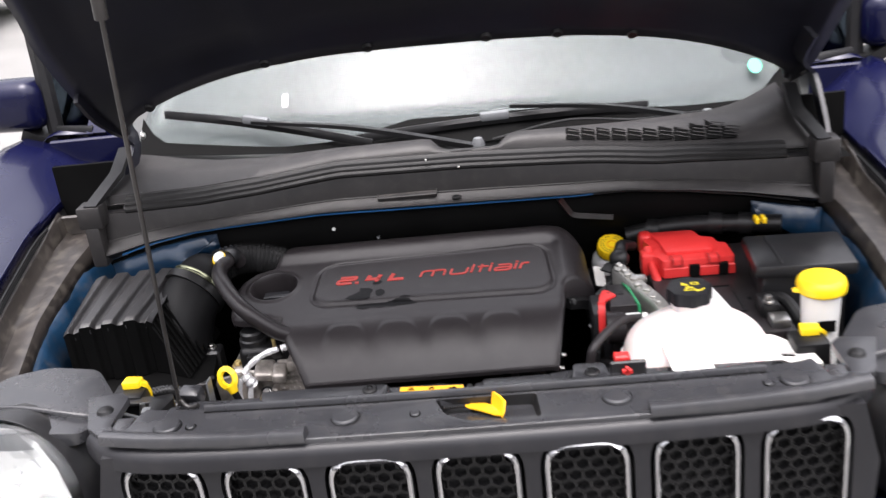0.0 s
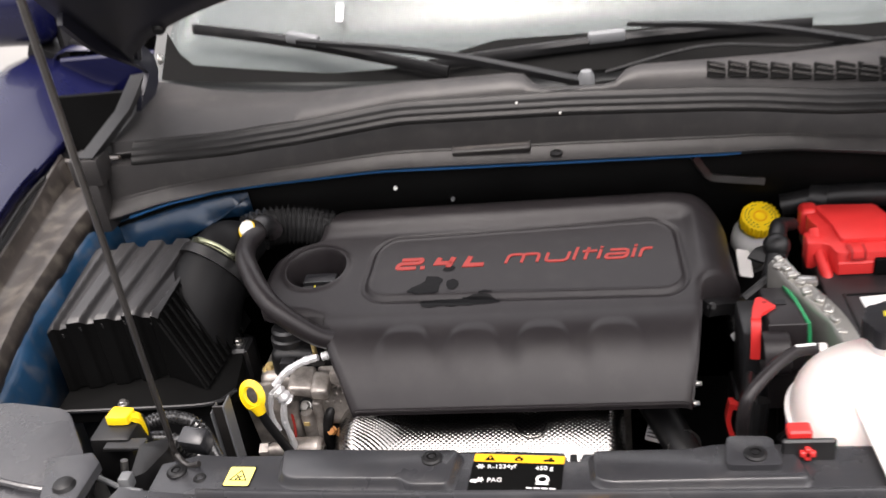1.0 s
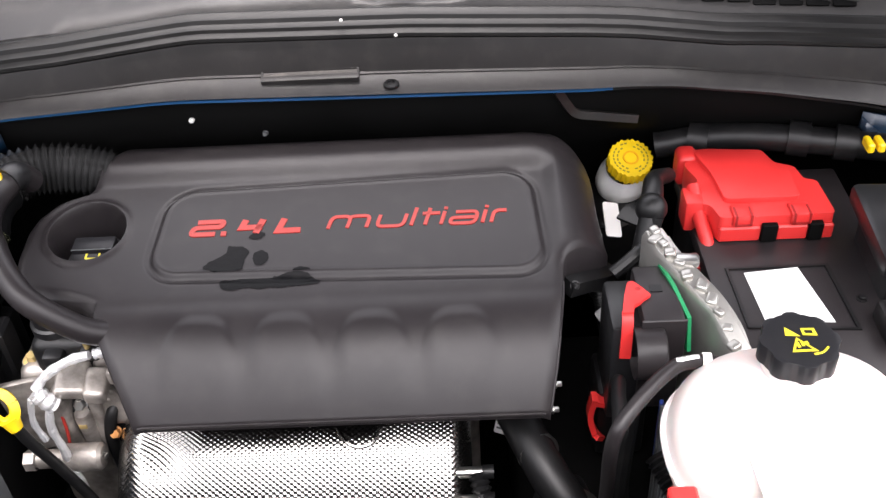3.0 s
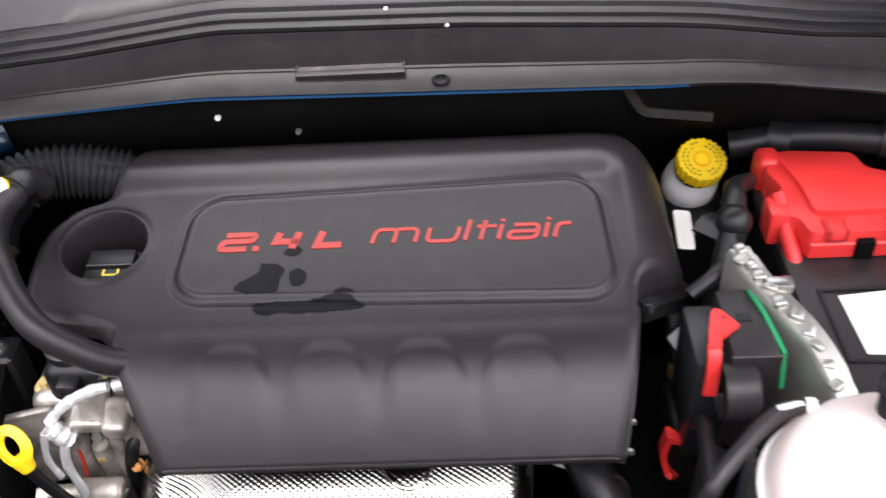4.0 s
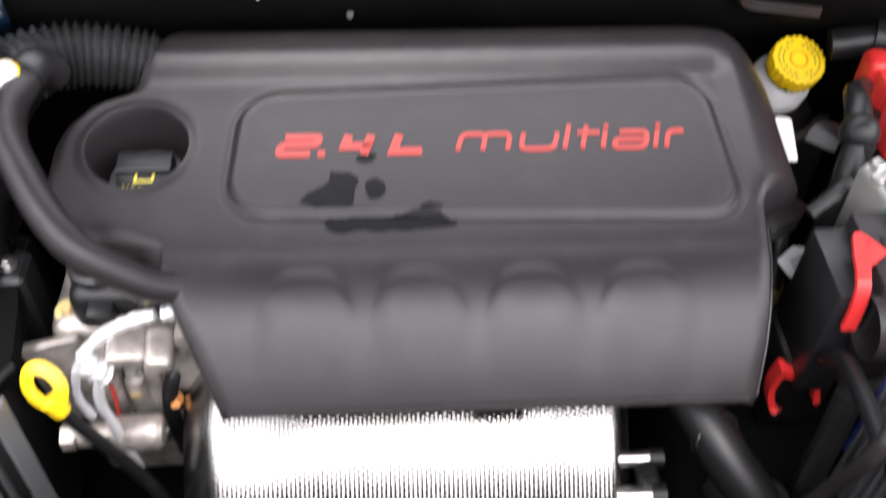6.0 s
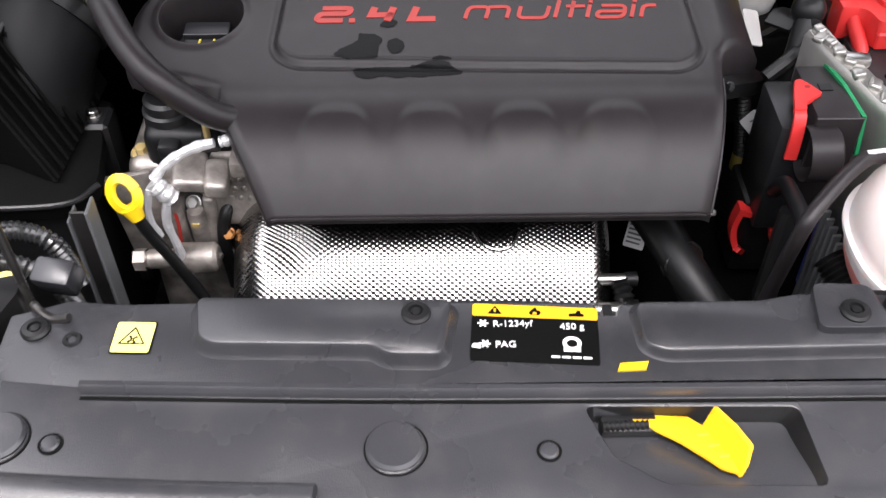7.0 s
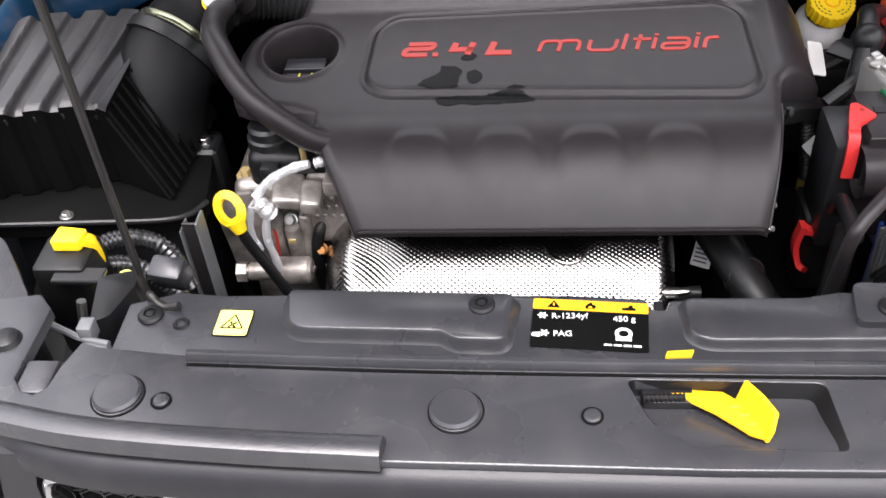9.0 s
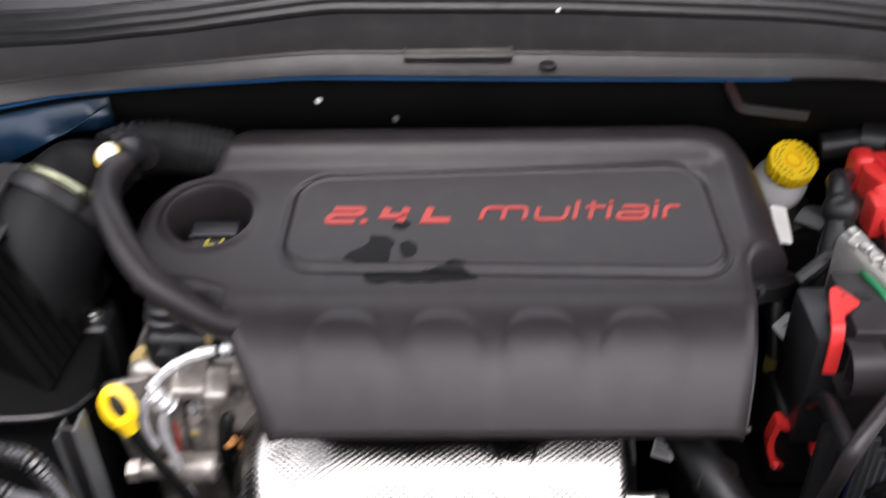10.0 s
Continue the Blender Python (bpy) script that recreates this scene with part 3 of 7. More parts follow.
# prop rod with its pivot
rod = thing("prop_rod", (-0.41, 0.02, 0.94), "thin dark steel prop rod holding the bonnet up", "rod")
TOP = on_bonnet(-0.300, 1.08, 0.03)
GRIP = Vector((-0.420, 0.012, 0.972)).lerp(TOP, 0.635)
part("rod", tube([(-0.388, -0.004, 0.948), (-0.402, -0.001, 0.944), (-0.413, 0.004, 0.952), (-0.420, 0.012, 0.972), Vector((-0.420, 0.012, 0.972)).lerp(TOP, 0.5), TOP], 0.0032, 10, 10), ROD, rod, "dark painted steel rod")
part("rod_grip", sweep([GRIP, GRIP.lerp(TOP, 0.45)], disc(0.0082, 12)), ROD, rod, "dark rubber grip sleeve")
part("pivot_block", box(-0.016, 0.016, -0.011, 0.011, -0.014, 0.012, 0.004, 2, Matrix.Translation((-0.414, 0.050, 0.934)) @ pose(0, 0, 0, 20, 0, -12)), SHROUD, rod, "grey plastic pivot block")

# ---- windscreen, cowl and wipers ----
GBASE, GRAKE = 0.80, 40


def on_glass(x, s, h=0.0):
    y = GBASE + s * math.cos(radians(GRAKE)) + 0.10 * (x / 0.7) ** 2 + 0.06 * x - h * math.sin(radians(GRAKE))
    return Vector((x, y, 1.055 - 0.03 * x + s * math.sin(radians(GRAKE)) + h * math.cos(radians(GRAKE))))


verts, faces = [], []
for j in range(9):
    for i in range(25):
        s = 0.95 * j / 8
        x = (-1 + i / 12) * (0.73 - 0.12 * j / 8)
        verts.append(on_glass(x, s))
faces = [(j * 25 + i, j * 25 + i + 1, (j + 1) * 25 + i + 1, (j + 1) * 25 + i) for j in range(8) for i in range(24)]
screen = surface("windscreen", verts, faces, SCREEN, car, "windscreen reflecting a pale sky")
screen.modifiers.new("pane", "SOLIDIFY").thickness = 0.005
screen.visible_shadow = False
# made-up grey sheet behind the glass, lifting it towards the reflected sky
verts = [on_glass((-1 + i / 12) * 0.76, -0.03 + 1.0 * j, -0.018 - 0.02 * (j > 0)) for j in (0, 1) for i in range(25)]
surface("screen_backing", verts, [(i, i + 1, i + 26, i + 25) for i in range(24)], SCREEN_BACK, car, "grey sheet added behind the windscreen for its sky tone")
# dark band low on the glass, tallest at both ends and about the middle
verts = []
for i in range(49):
    x = (-1 + i / 24) * 0.725
    h = lerp_table(x, [(-0.73, 0.10), (-0.68, 0.03), (-0.4, 0.012), (-0.28, 0.02), (-0.12, 0.065), (0.2, 0.065), (0.32, 0.045), (0.45, 0.028), (0.62, 0.02), (0.7, 0.1)])
    verts += [on_glass(x, -0.005, 0.002), on_glass(x, h, 0.002)]
surface("low_glass_band", verts, [(2 * i, 2 * i + 2, 2 * i + 3, 2 * i + 1) for i in range(48)], DARK, car, "black band low on the windscreen")
# round sticker and a small slip on the glass
verts = [on_glass(0.635 + 0.016 * math.cos(a * math.pi / 12), 0.105 + 0.02 * math.sin(a * math.pi / 12), 0.0015) for a in range(24)]
surface("sticker", verts, [tuple(range(24))], MINT, car, "round mint green sticker")
verts = [on_glass(-0.395 + dx, 0.13 + ds, 0.0015) for dx, ds in ((-0.007, -0.016), (0.007, -0.016), (0.007, 0.02), (-0.007, 0.02))]
surface("paper_slip", verts, [(0, 1, 2, 3)], LABEL, car, "small pale slip on the glass")

# cowl: one long moulding carried across the car
cowl = thing("cowl_panel", (0, 0.56, 1.0), "long black plastic cowl panel below the windscreen", "panel")


def cowl_y(x):
    return lerp_table(x, [(-0.70, 0.488), (-0.45, 0.526), (-0.27, 0.543), (0.25, 0.543), (0.4, 0.526), (0.62, 0.488)])


def cowl_low(x):
    return lerp_table(x, [(-0.69, 0.982), (-0.60, 1.003), (-0.52, 1.013), (-0.3, 1.016), (-0.1, 1.012), (0.2, 1.007), (0.3, 1.01), (0.4, 1.003), (0.5, 0.993), (0.62, 0.974)])


def seal_z(x):
    return lerp_table(x, [(-0.69, 1.092), (-0.50, 1.086), (-0.40, 1.09), (-0.24, 1.104), (0.0, 1.10), (0.2, 1.09), (0.35, 1.078), (0.62, 1.08)])


FACE = [(0.026, -0.006), (0.004, 0.002), (-0.008, 0.008), (-0.012, 0.0105), (-0.010, 0.0135), (0.006, 0.0225), (0.0085, 0.0245), (0.0085, 0.0262), (0.011, 0.0275), (0.0125, 0.036), (0.016, 0.058), (0.019, 0.068), (0.036, 0.07)]
xs = [-0.690 + 1.31 * i / 80 for i in range(81)]
verts, faces = [], []
for x in xs:
    k = (seal_z(x) - 0.026 - cowl_low(x)) / 0.068
    for a, b in FACE:
        verts.append((x, cowl_y(x) + a, cowl_low(x) + b * k))
n = len(FACE)
faces = [(i * n + j, i * n + j + 1, (i + 1) * n + j + 1, (i + 1) * n + j) for i in range(80) for j in range(n - 1)]
f = surface("cowl_face", verts, faces, COWL, cowl, "matt black front face")
f.modifiers.new("wall", "SOLIDIFY").thickness = 0.0012
# ribbed rubber seal on top
SEAL = [(0.018, -0.0265), (0.0135, -0.0225), (0.0140, -0.0188), (0.0168, -0.0178), (0.0198, -0.0152), (0.0206, -0.0112), (0.0238, -0.0103), (0.0272, -0.008), (0.029, -0.0035), (0.032, -0.0026), (0.037, 0.0012), (0.042, 0.0008), (0.045, -0.004), (0.045, -0.014)]
verts = [(x, cowl_y(x) + a, seal_z(x) + b) for x in xs[3:-3] for a, b in SEAL]
n, k = len(SEAL), len(xs) - 6
surface("seal", verts, [(i * n + j, i * n + j + 1, (i + 1) * n + j + 1, (i + 1) * n + j) for i in range(k - 1) for j in range(n - 1)], SEALING, cowl, "long ribbed rubber bonnet seal", angle=25)
# tray behind the seal, with a notch for the wiper spindle
verts, faces = [], []
for x in xs:
    cy, cz = cowl_y(x), seal_z(x)
    by = lerp_table(x, [(-0.69, 0.77), (-0.58, 0.716), (-0.4, 0.66), (-0.25, 0.628), (-0.07, 0.622), (-0.045, 0.605), (0.06, 0.60), (0.085, 0.615), (0.3, 0.63), (0.45, 0.652), (0.54, 0.70), (0.62, 0.78)])
    bz = lerp_table(x, [(-0.64, 1.10), (-0.5, 1.095), (-0.4, 1.10), (-0.25, 1.115), (-0.07, 1.118), (-0.045, 1.098), (0.06, 1.098), (0.085, 1.118), (0.3, 1.112), (0.5, 1.11), (0.62, 1.12)])
    prof = [(cy + 0.034, cz - 0.014), (cy + 0.042, cz - 0.018), (cy + 0.048, cz - 0.001), (cy * 0.5 + by * 0.5 + 0.02, 0.4 * cz + 0.6 * bz), (by, bz), (by + 0.006, bz - 0.003), (by + 0.012, bz - 0.03)]
    verts += [(x, y, z) for y, z in prof]
n = 7
faces = [(i * n + j, i * n + j + 1, (i + 1) * n + j + 1, (i + 1) * n + j) for i in range(80) for j in range(n - 1)]
f = surface("cowl_tray", verts, faces, COWL, cowl, "brown-black plastic tray", angle=60)
f.modifiers.new("wall", "SOLIDIFY").thickness = 0.003
# well under the wipers
bm = bmesh.new()
vs = [bm.verts.new(p) for p in ((-0.7, 0.56, 1.03), (0.7, 0.56, 1.03), (0.7, 0.95, 1.03), (-0.7, 0.85, 1.03))]
bm.faces.new(vs)
part("well", bm, DARK, cowl)
# slotted air intake, its feet along the seal
for i in range(11):
    x = 0.20 + 0.0282 * i
    h = lerp_table(i, [(0, 0.013), (4, 0.013), (7, 0.017), (9, 0.027), (10, 0.022)])
    cy, cz = cowl_y(x), seal_z(x)
    by = lerp_table(x, [(0.085, 0.615), (0.3, 0.63), (0.45, 0.652), (0.54, 0.70)])
    y1, z1 = (cy + by) / 2 + 0.02, 0.4 * cz + 0.6 * 1.112
    tilt = math.atan2(z1 - cz, y1 - cy - 0.048)
    m = Matrix.Translation((x, cy + 0.052, cz + 0.0055 + 0.004 * (i < 7))) @ pose(0, 0, 0, math.degrees(tilt), 0, -6)
    slot = plate(rounded([(-0.0125, 0.0), (0.0125, 0.0), (0.0125, (1.45 if i < 9 else 1.0 if i < 10 else 0.3) * h), (-0.0125, 1.95 * h)], 0.002, 2), 0.0, 0.002, m=m)
    vent = part("intake_slot", slot, DARK, cowl, "dark air intake slot")
    for q in range(int(1.6 * h / 0.0085)):
        part("bar", box(-0.0125, 0.0125, 0.0085 * (q + 1) - 0.0008, 0.0085 * (q + 1) + 0.0008, 0.0015, 0.0032, 0.0, 1, m @ pose(0, 0, 0, 0, 0, -14)), COWL, vent)
# end blocks
for s in (-1, 1):
    ex = s * 0.663 - 0.033
    part("end_block", box(ex - 0.023, ex + 0.023, 0.475, 0.52, 1.05, 1.094, 0.006, 2), COWL, cowl)
    part("end_post", box(ex - 0.014, ex + 0.014, 0.475, 0.51, 0.975, 1.055, 0.005, 2), COWL, cowl)
    part("end_brace", sweep([Vector((ex - 0.006 * s, 0.48, 1.09)), Vector((ex - 0.02 * s, 0.60, 1.115)), Vector((ex, 0.72, 1.13))], [(0.012, -0.004), (0.012, 0.006), (-0.012, 0.006), (-0.012, -0.004)]), RUBBER, cowl)
for at in ((-0.015, 0.549, 1.083), (-0.075, 0.561, 1.098)):
    part("water_drop", lathe([(0, 0.002), (0.0014, 0.0015), (0.002, 0.0), (0.0014, -0.0015), (0, -0.002)], 10, Matrix.Translation(at)), WHITE, cowl, "bright droplet on the seal")
# recessed tab and clip on the face
TM = pose(-0.116, 0.5485, 1.0385, 20, 0, 0)
tab = part("tab", plate(rounded([(-0.056, -0.0085), (0.056, -0.0085), (0.056, 0.0085), (-0.056, 0.0085)], 0.002, 2), -0.004, 0.0024, [rounded([(-0.0535, -0.001), (0.0535, -0.001), (0.0535, 0.0062), (-0.0535, 0.0062)], 0.001, 2)], 0.0005, TM), COWL, cowl, "raised moulded tab")
part("tab_slot", box(-0.054, 0.054, -0.0012, 0.0064, -0.003, 0.0006, 0.0, 1, TM), LEDGE, tab, "dark slot in the tab")
push_pin(cowl, (-0.024, 0.5375, 1.0275), 0.009)
# blue flange under the cowl, black past x = 0.23 where its blue fades out
for name, mat, keep, label in (("flange", RAIL, [x for x in xs[2:] if x < 0.235], "bright blue painted flange"), ("flange_dark_run", RUBBER, [x for x in xs[:-2] if x > 0.225], "black right-hand run of the flange")):
    line = [Vector((x, cowl_y(x) - 0.001, cowl_low(x) + 0.0025)) for x in keep]
    part(name, sweep(line, [(0.006, -0.0015), (0.006, 0.0015), (-0.014, 0.0015), (-0.014, -0.0015)]), mat, car, label)
# bulkhead: blue at the sides, near black in the middle
verts = [(x, cowl_y(x) + 0.05 + (0.07 if z < 0.9 else 0.0), z) for z in (1.0, 0.93, 0.86, 0.5) for x in xs]
for i, x in enumerate(xs):
    verts[i] = (x, cowl_y(x) + 0.02, cowl_low(x) - 0.008)
faces = [(r * 81 + i, r * 81 + i + 1, (r + 1) * 81 + i + 1, (r + 1) * 81 + i) for r in range(3) for i in range(80)]
fw = surface("bulkhead", verts, faces, DARK, car, "near-black bulkhead")
fw.modifiers.new("wall", "SOLIDIFY").thickness = 0.006
for s in (-1, 1):
    verts, faces = [], []
    for i in range(9):
        x = (-0.685 + 0.20 * i / 8) if s < 0 else 0.63 - 0.12 * i / 8
        y = cowl_y(x) + 0.012
        verts += [(x, y, cowl_low(x) - 0.014), (x, y + 0.004, cowl_low(x) - 0.05), (x, y - 0.002, cowl_low(x) - 0.08 + 0.06 * (i / 8) ** 2)]
    faces = [(3 * i + j, 3 * i + j + 1, 3 * i + j + 4, 3 * i + j + 3) for i in range(8) for j in range(2)]
    surface("bulkhead_corner", verts, faces, INNER, car, "blue painted bulkhead corner").modifiers.new("wall", "SOLIDIFY").thickness = 0.003
bolt(car, (-0.268, 0.574, 0.974), 0.0036, 0.010, WHITE, (0, -1, 0.2), 1.2, "stud", "white plastic stud")
part("linkage_arm", sweep(spline([(0.166, 0.556, 1.0), (0.178, 0.562, 0.978), (0.190, 0.566, 0.962), (0.215, 0.568, 0.956), (0.265, 0.570, 0.948)], 4), [(0.003, -0.005), (0.003, 0.005), (-0.003, 0.005), (-0.003, -0.005)]), ROD, car, "dark grey arm below the cowl")
bolt(car, (-0.186, 0.580, 0.945), 0.003, 0.006, GREY, (0, -1, 0.2), 1.2, "stud")


def wiper(pivot, elbow, tip0, tip1, label):
    w = thing("wiper", pivot, label, "wiper", "windscreen wipers")
    a, b = Vector(pivot), Vector(elbow)
    mid = a.lerp(b, 0.5) + Vector((0, 0, 0.012))
    part("arm", sweep(spline([a, mid, b], 8), lambda t: [((0.009 - 0.0045 * t) * p, (0.005 - 0.002 * t) * q) for p, q in ((1, -1), (1, 1), (-1, 1), (-1, -1))]), RUBBER, w, "black wiper arm")
    part("spindle_cap", lathe([(0, 0.02), (0.008, 0.018), (0.012, 0.01), (0.012, -0.03)], 20, Matrix.Translation(a)), GREY, w, "grey spindle cap")
    p0, p1 = Vector(tip0), Vector(tip1)
    line = [p0.lerp(p1, i / 16) + Vector((0, 0, 0.008 * math.sin(math.pi * i / 16))) for i in range(17)]
    part("blade", sweep(line, lambda t: [(q[0] * (0.4 + 0.6 * math.sin(math.pi * min(max(t, 0.12), 0.88))), q[1]) for q in ((0.006, -0.011), (0.0075, 0.0), (0.003, 0.007), (-0.003, 0.007), (-0.0075, 0.0), (-0.006, -0.011))]), RUBBER, w, "rubber wiper blade")
    mid = p0.lerp(p1, 0.46) + Vector((0, 0, 0.02))
    turn = (p1 - p0).to_track_quat("X", "Z").to_matrix().to_4x4()
    part("connector", box(-0.03, 0.03, -0.009, 0.009, -0.016, 0.002, 0.004, 2, Matrix.Translation(mid) @ turn), GREY, w, "grey blade connector")
    part("adapter", box(0.015, 0.075, -0.006, 0.006, -0.024, -0.012, 0.003, 2, Matrix.Translation(mid) @ turn), PLASTIC, w)
    return w


wiper((0.022, 0.655, 1.085), on_glass(-0.46, 0.06, 0.028), on_glass(-0.665, 0.095, 0.018), on_glass(-0.20, 0.0, 0.02), "black wiper with a flat blade, parked low")
wiper((0.47, 0.70, 1.085), on_glass(0.09, 0.058, 0.03), on_glass(-0.22, 0.015, 0.02), on_glass(0.38, 0.034, 0.018), "long black wiper crossing the middle of the screen")
part("washer_hose", tube([(0.05, 0.68, 1.09), (0.2, 0.73, 1.10), (0.34, 0.74, 1.085), (0.46, 0.70, 1.10)], 0.0025, 6), RUBBER, cowl)
# ---- front fascia with seven slots ----
fascia = thing("grille_fascia", (0, -0.23, 0.8), "black front fascia with seven upright chrome-ringed slots", "grille")


def slot_outline(cx, cz, w, h, r):
    return rounded([(cx - w, cz - h), (cx + w, cz - h), (cx + w, cz + h), (cx - w, cz + h)], r, 6)


SLOT_Z, SLOT_H = 0.871, 0.104
FM = Matrix(((1, 0, 0, 0), (0, 0, -1, -0.187), (0, 1, 0, 0), (0, 0, 0, 1)))
outer = [(-0.475, 0.72), (0.475, 0.72), (0.487, 0.9), (0.465, 0.984), (0.3, 0.989), (-0.3, 0.989), (-0.465, 0.984), (-0.487, 0.9)]
CENTRES = [-0.3915 + 0.1315 * i for i in range(7)]
bm = plate(outer, 0.0, 0.012, [slot_outline(c, SLOT_Z, 0.0565, SLOT_H + 0.004, 0.042) for c in CENTRES])
for v in bm.verts:
    v.co.z -= 0.12 * max(abs(v.co.x) - 0.15, 0) ** 1.5
bmesh.ops.transform(bm, matrix=FM, verts=bm.verts)
part("fascia_panel", bm, FASCIA, fascia, "satin black fascia")


def sweep_back(x):
    return -0.12 * max(abs(x) - 0.15, 0) ** 1.5


for c in CENTRES:
    # a rounded chrome band that stands in a dark recess
    bm = bmesh.new()
    rows = []
    for w, h in ((-0.003, -0.005), (-0.0015, 0.010), (0.0006, 0.0155), (0.0036, 0.0178), (0.0064, 0.0158), (0.0082, 0.0105), (0.0088, -0.012)):
        loop = slot_outline(c, SLOT_Z, 0.0515 - w, SLOT_H - w, 0.037 - w)
        rows.append([bm.verts.new(FM @ Vector((x, z, sweep_back(x) + h))) for x, z in loop])
    n = len(rows[0])
    for a, b in zip(rows, rows[1:]):
        for i in range(n):
            bm.faces.new((a[i], a[(i + 1) % n], b[(i + 1) % n], b[i]))
    slot = part("slot_ring", bm, CHROME, fascia, "chrome slot ring")
    # honeycomb behind the ring
    bm = bmesh.new()
    hr = 0.0100
    for row in range(13):
        for col in range(6):
            hx = c - 0.041 + 0.0182 * (col + 0.5 * (row % 2))
            hz = SLOT_Z - 0.1 + 0.0158 * row
            if abs(hx - c) > 0.048:
                continue
            o = [bm.verts.new(FM @ Vector((hx + hr * math.cos(math.pi * (k + 0.5) / 3), hz + hr * math.sin(math.pi * (k + 0.5) / 3), sweep_back(hx) - 0.006))) for k in range(6)]
            q = [bm.verts.new(FM @ Vector((hx + hr * 0.84 * math.cos(math.pi * (k + 0.5) / 3), hz + hr * 0.8 * math.sin(math.pi * (k + 0.5) / 3), sweep_back(hx) - 0.006))) for k in range(6)]
            d = [bm.verts.new(FM @ Vector((hx + hr * 0.8 * math.cos(math.pi * (k + 0.5) / 3), hz + hr * 0.76 * math.sin(math.pi * (k + 0.5) / 3), sweep_back(hx) - 0.014))) for k in range(6)]
            for k in range(6):
                j = (k + 1) % 6
                bm.faces.new((o[k], o[j], q[j], q[k]))
                bm.faces.new((q[k], q[j], d[j], d[k]))
    part("mesh", bm, RUBBER, slot, "black honeycomb mesh")
    bm = bmesh.new()
    vs = [bm.verts.new(FM @ Vector((c + a * 0.058, SLOT_Z + b * (SLOT_H + 0.005), sweep_back(c + a * 0.058) - 0.0165))) for a, b in ((-1, -1), (1, -1), (1, 1), (-1, 1))]
    bm.faces.new(vs)
    part("backing", bm, RUBBER, slot)
fascia.location.x += 0.006
# rounded shoulder between the top cover and the fascia
front = [(-0.485, -0.128), (-0.455, -0.160), (-0.4, -0.180), (-0.3, -0.188), (-0.15, -0.192), (0, -0.193), (0.15, -0.192), (0.3, -0.188), (0.4, -0.180), (0.455, -0.160), (0.485, -0.128)]
line = spline([(x, y, 0.987) for x, y in front], 5)
part("shoulder", sweep(line, [(0.012, -0.02), (0.012, -0.006), (0.009, 0.001), (0.003, 0.006), (-0.006, 0.007), (-0.01, 0.004), (-0.01, -0.02)]), FASCIA, fascia)
for s in (-1, 1):
    bm = box(*sorted((s * 0.46, s * 0.76)), -0.215, -0.05, 0.3, 0.765, 0.03, 3)
    part("bumper_side", bm, PAINT, fascia)
part("bumper", box(-0.47, 0.47, -0.24, -0.08, 0.3, 0.73, 0.03, 3), FASCIA, fascia, "black bumper")
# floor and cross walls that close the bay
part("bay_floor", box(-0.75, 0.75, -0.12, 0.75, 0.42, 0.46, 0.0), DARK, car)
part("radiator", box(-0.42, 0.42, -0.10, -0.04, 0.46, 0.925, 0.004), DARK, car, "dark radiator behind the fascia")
part("underbody", box(-0.78, 0.78, 0.6, 2.1, 0.3, 0.5, 0.0), DARK, car)
for x in (-0.76, 0.76):
    wm = pose(x, 0.42, 0.34, 0, 90, 0)
    wheel = part("wheel", lathe([(0.2, 0.09), (0.2, -0.09), (0.0, -0.06)], 32, wm), GREY, car)
    part("tyre", lathe([(0.2, 0.1), (0.32, 0.105), (0.34, 0.08), (0.34, -0.08), (0.32, -0.105), (0.2, -0.1), (0.2, 0.1)], 40, wm), TYRE, wheel)
    wm = pose(x, 2.4, 0.34, 0, 90, 0)
    wheel = part("wheel", lathe([(0.2, 0.09), (0.2, -0.09), (0.0, -0.06)], 32, wm), GREY, car)
    part("tyre", lathe([(0.2, 0.1), (0.32, 0.105), (0.34, 0.08), (0.34, -0.08), (0.32, -0.105), (0.2, -0.1), (0.2, 0.1)], 40, wm), TYRE, wheel)

# ---- top cover over the lock ----
slam = thing("lock_panel_cover", (0, -0.15, 0.99), "satin black plastic cover over the bonnet lock", "panel")
right = [(0.3, -0.190), (0.4, -0.181), (0.455, -0.160), (0.488, -0.128), (0.515, -0.05), (0.470, -0.043), (0.4562, -0.0579), (0.4573, -0.1258), (0.4484, -0.1367), (0.4387, -0.1401), (0.4313, -0.1343), (0.4283, -0.1159), (0.4204, -0.0915), (0.4060, -0.0964), (0.352, -0.104)]
outline = [(0, -0.194)] + right + [(0.0, -0.108)] + [(-x - (0.0145 if x > 0.403 else 0.0), y) for x, y in reversed(right)]
LOCK = rounded([(-0.052, -0.123), (0.075, -0.125), (0.079, -0.178), (-0.010, -0.176), (-0.038, -0.158)], 0.006, 4)
holes = [LOCK]
bm = plate(outline, 0.99, 1.0, holes, 0.0014)
part("cover_sheet", bm, SHROUD, slam, "smooth black cover")
# the recess wall takes the black rubber colour to stand for its shade
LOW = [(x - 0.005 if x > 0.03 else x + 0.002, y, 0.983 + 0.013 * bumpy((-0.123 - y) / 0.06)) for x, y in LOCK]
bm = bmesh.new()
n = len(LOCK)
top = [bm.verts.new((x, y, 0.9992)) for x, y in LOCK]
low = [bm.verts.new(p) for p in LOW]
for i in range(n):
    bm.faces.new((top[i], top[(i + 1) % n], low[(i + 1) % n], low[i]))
part("well_wall", bm, RUBBER, slam, "wall of the lock recess, blackened for its shade")
bm = bmesh.new()
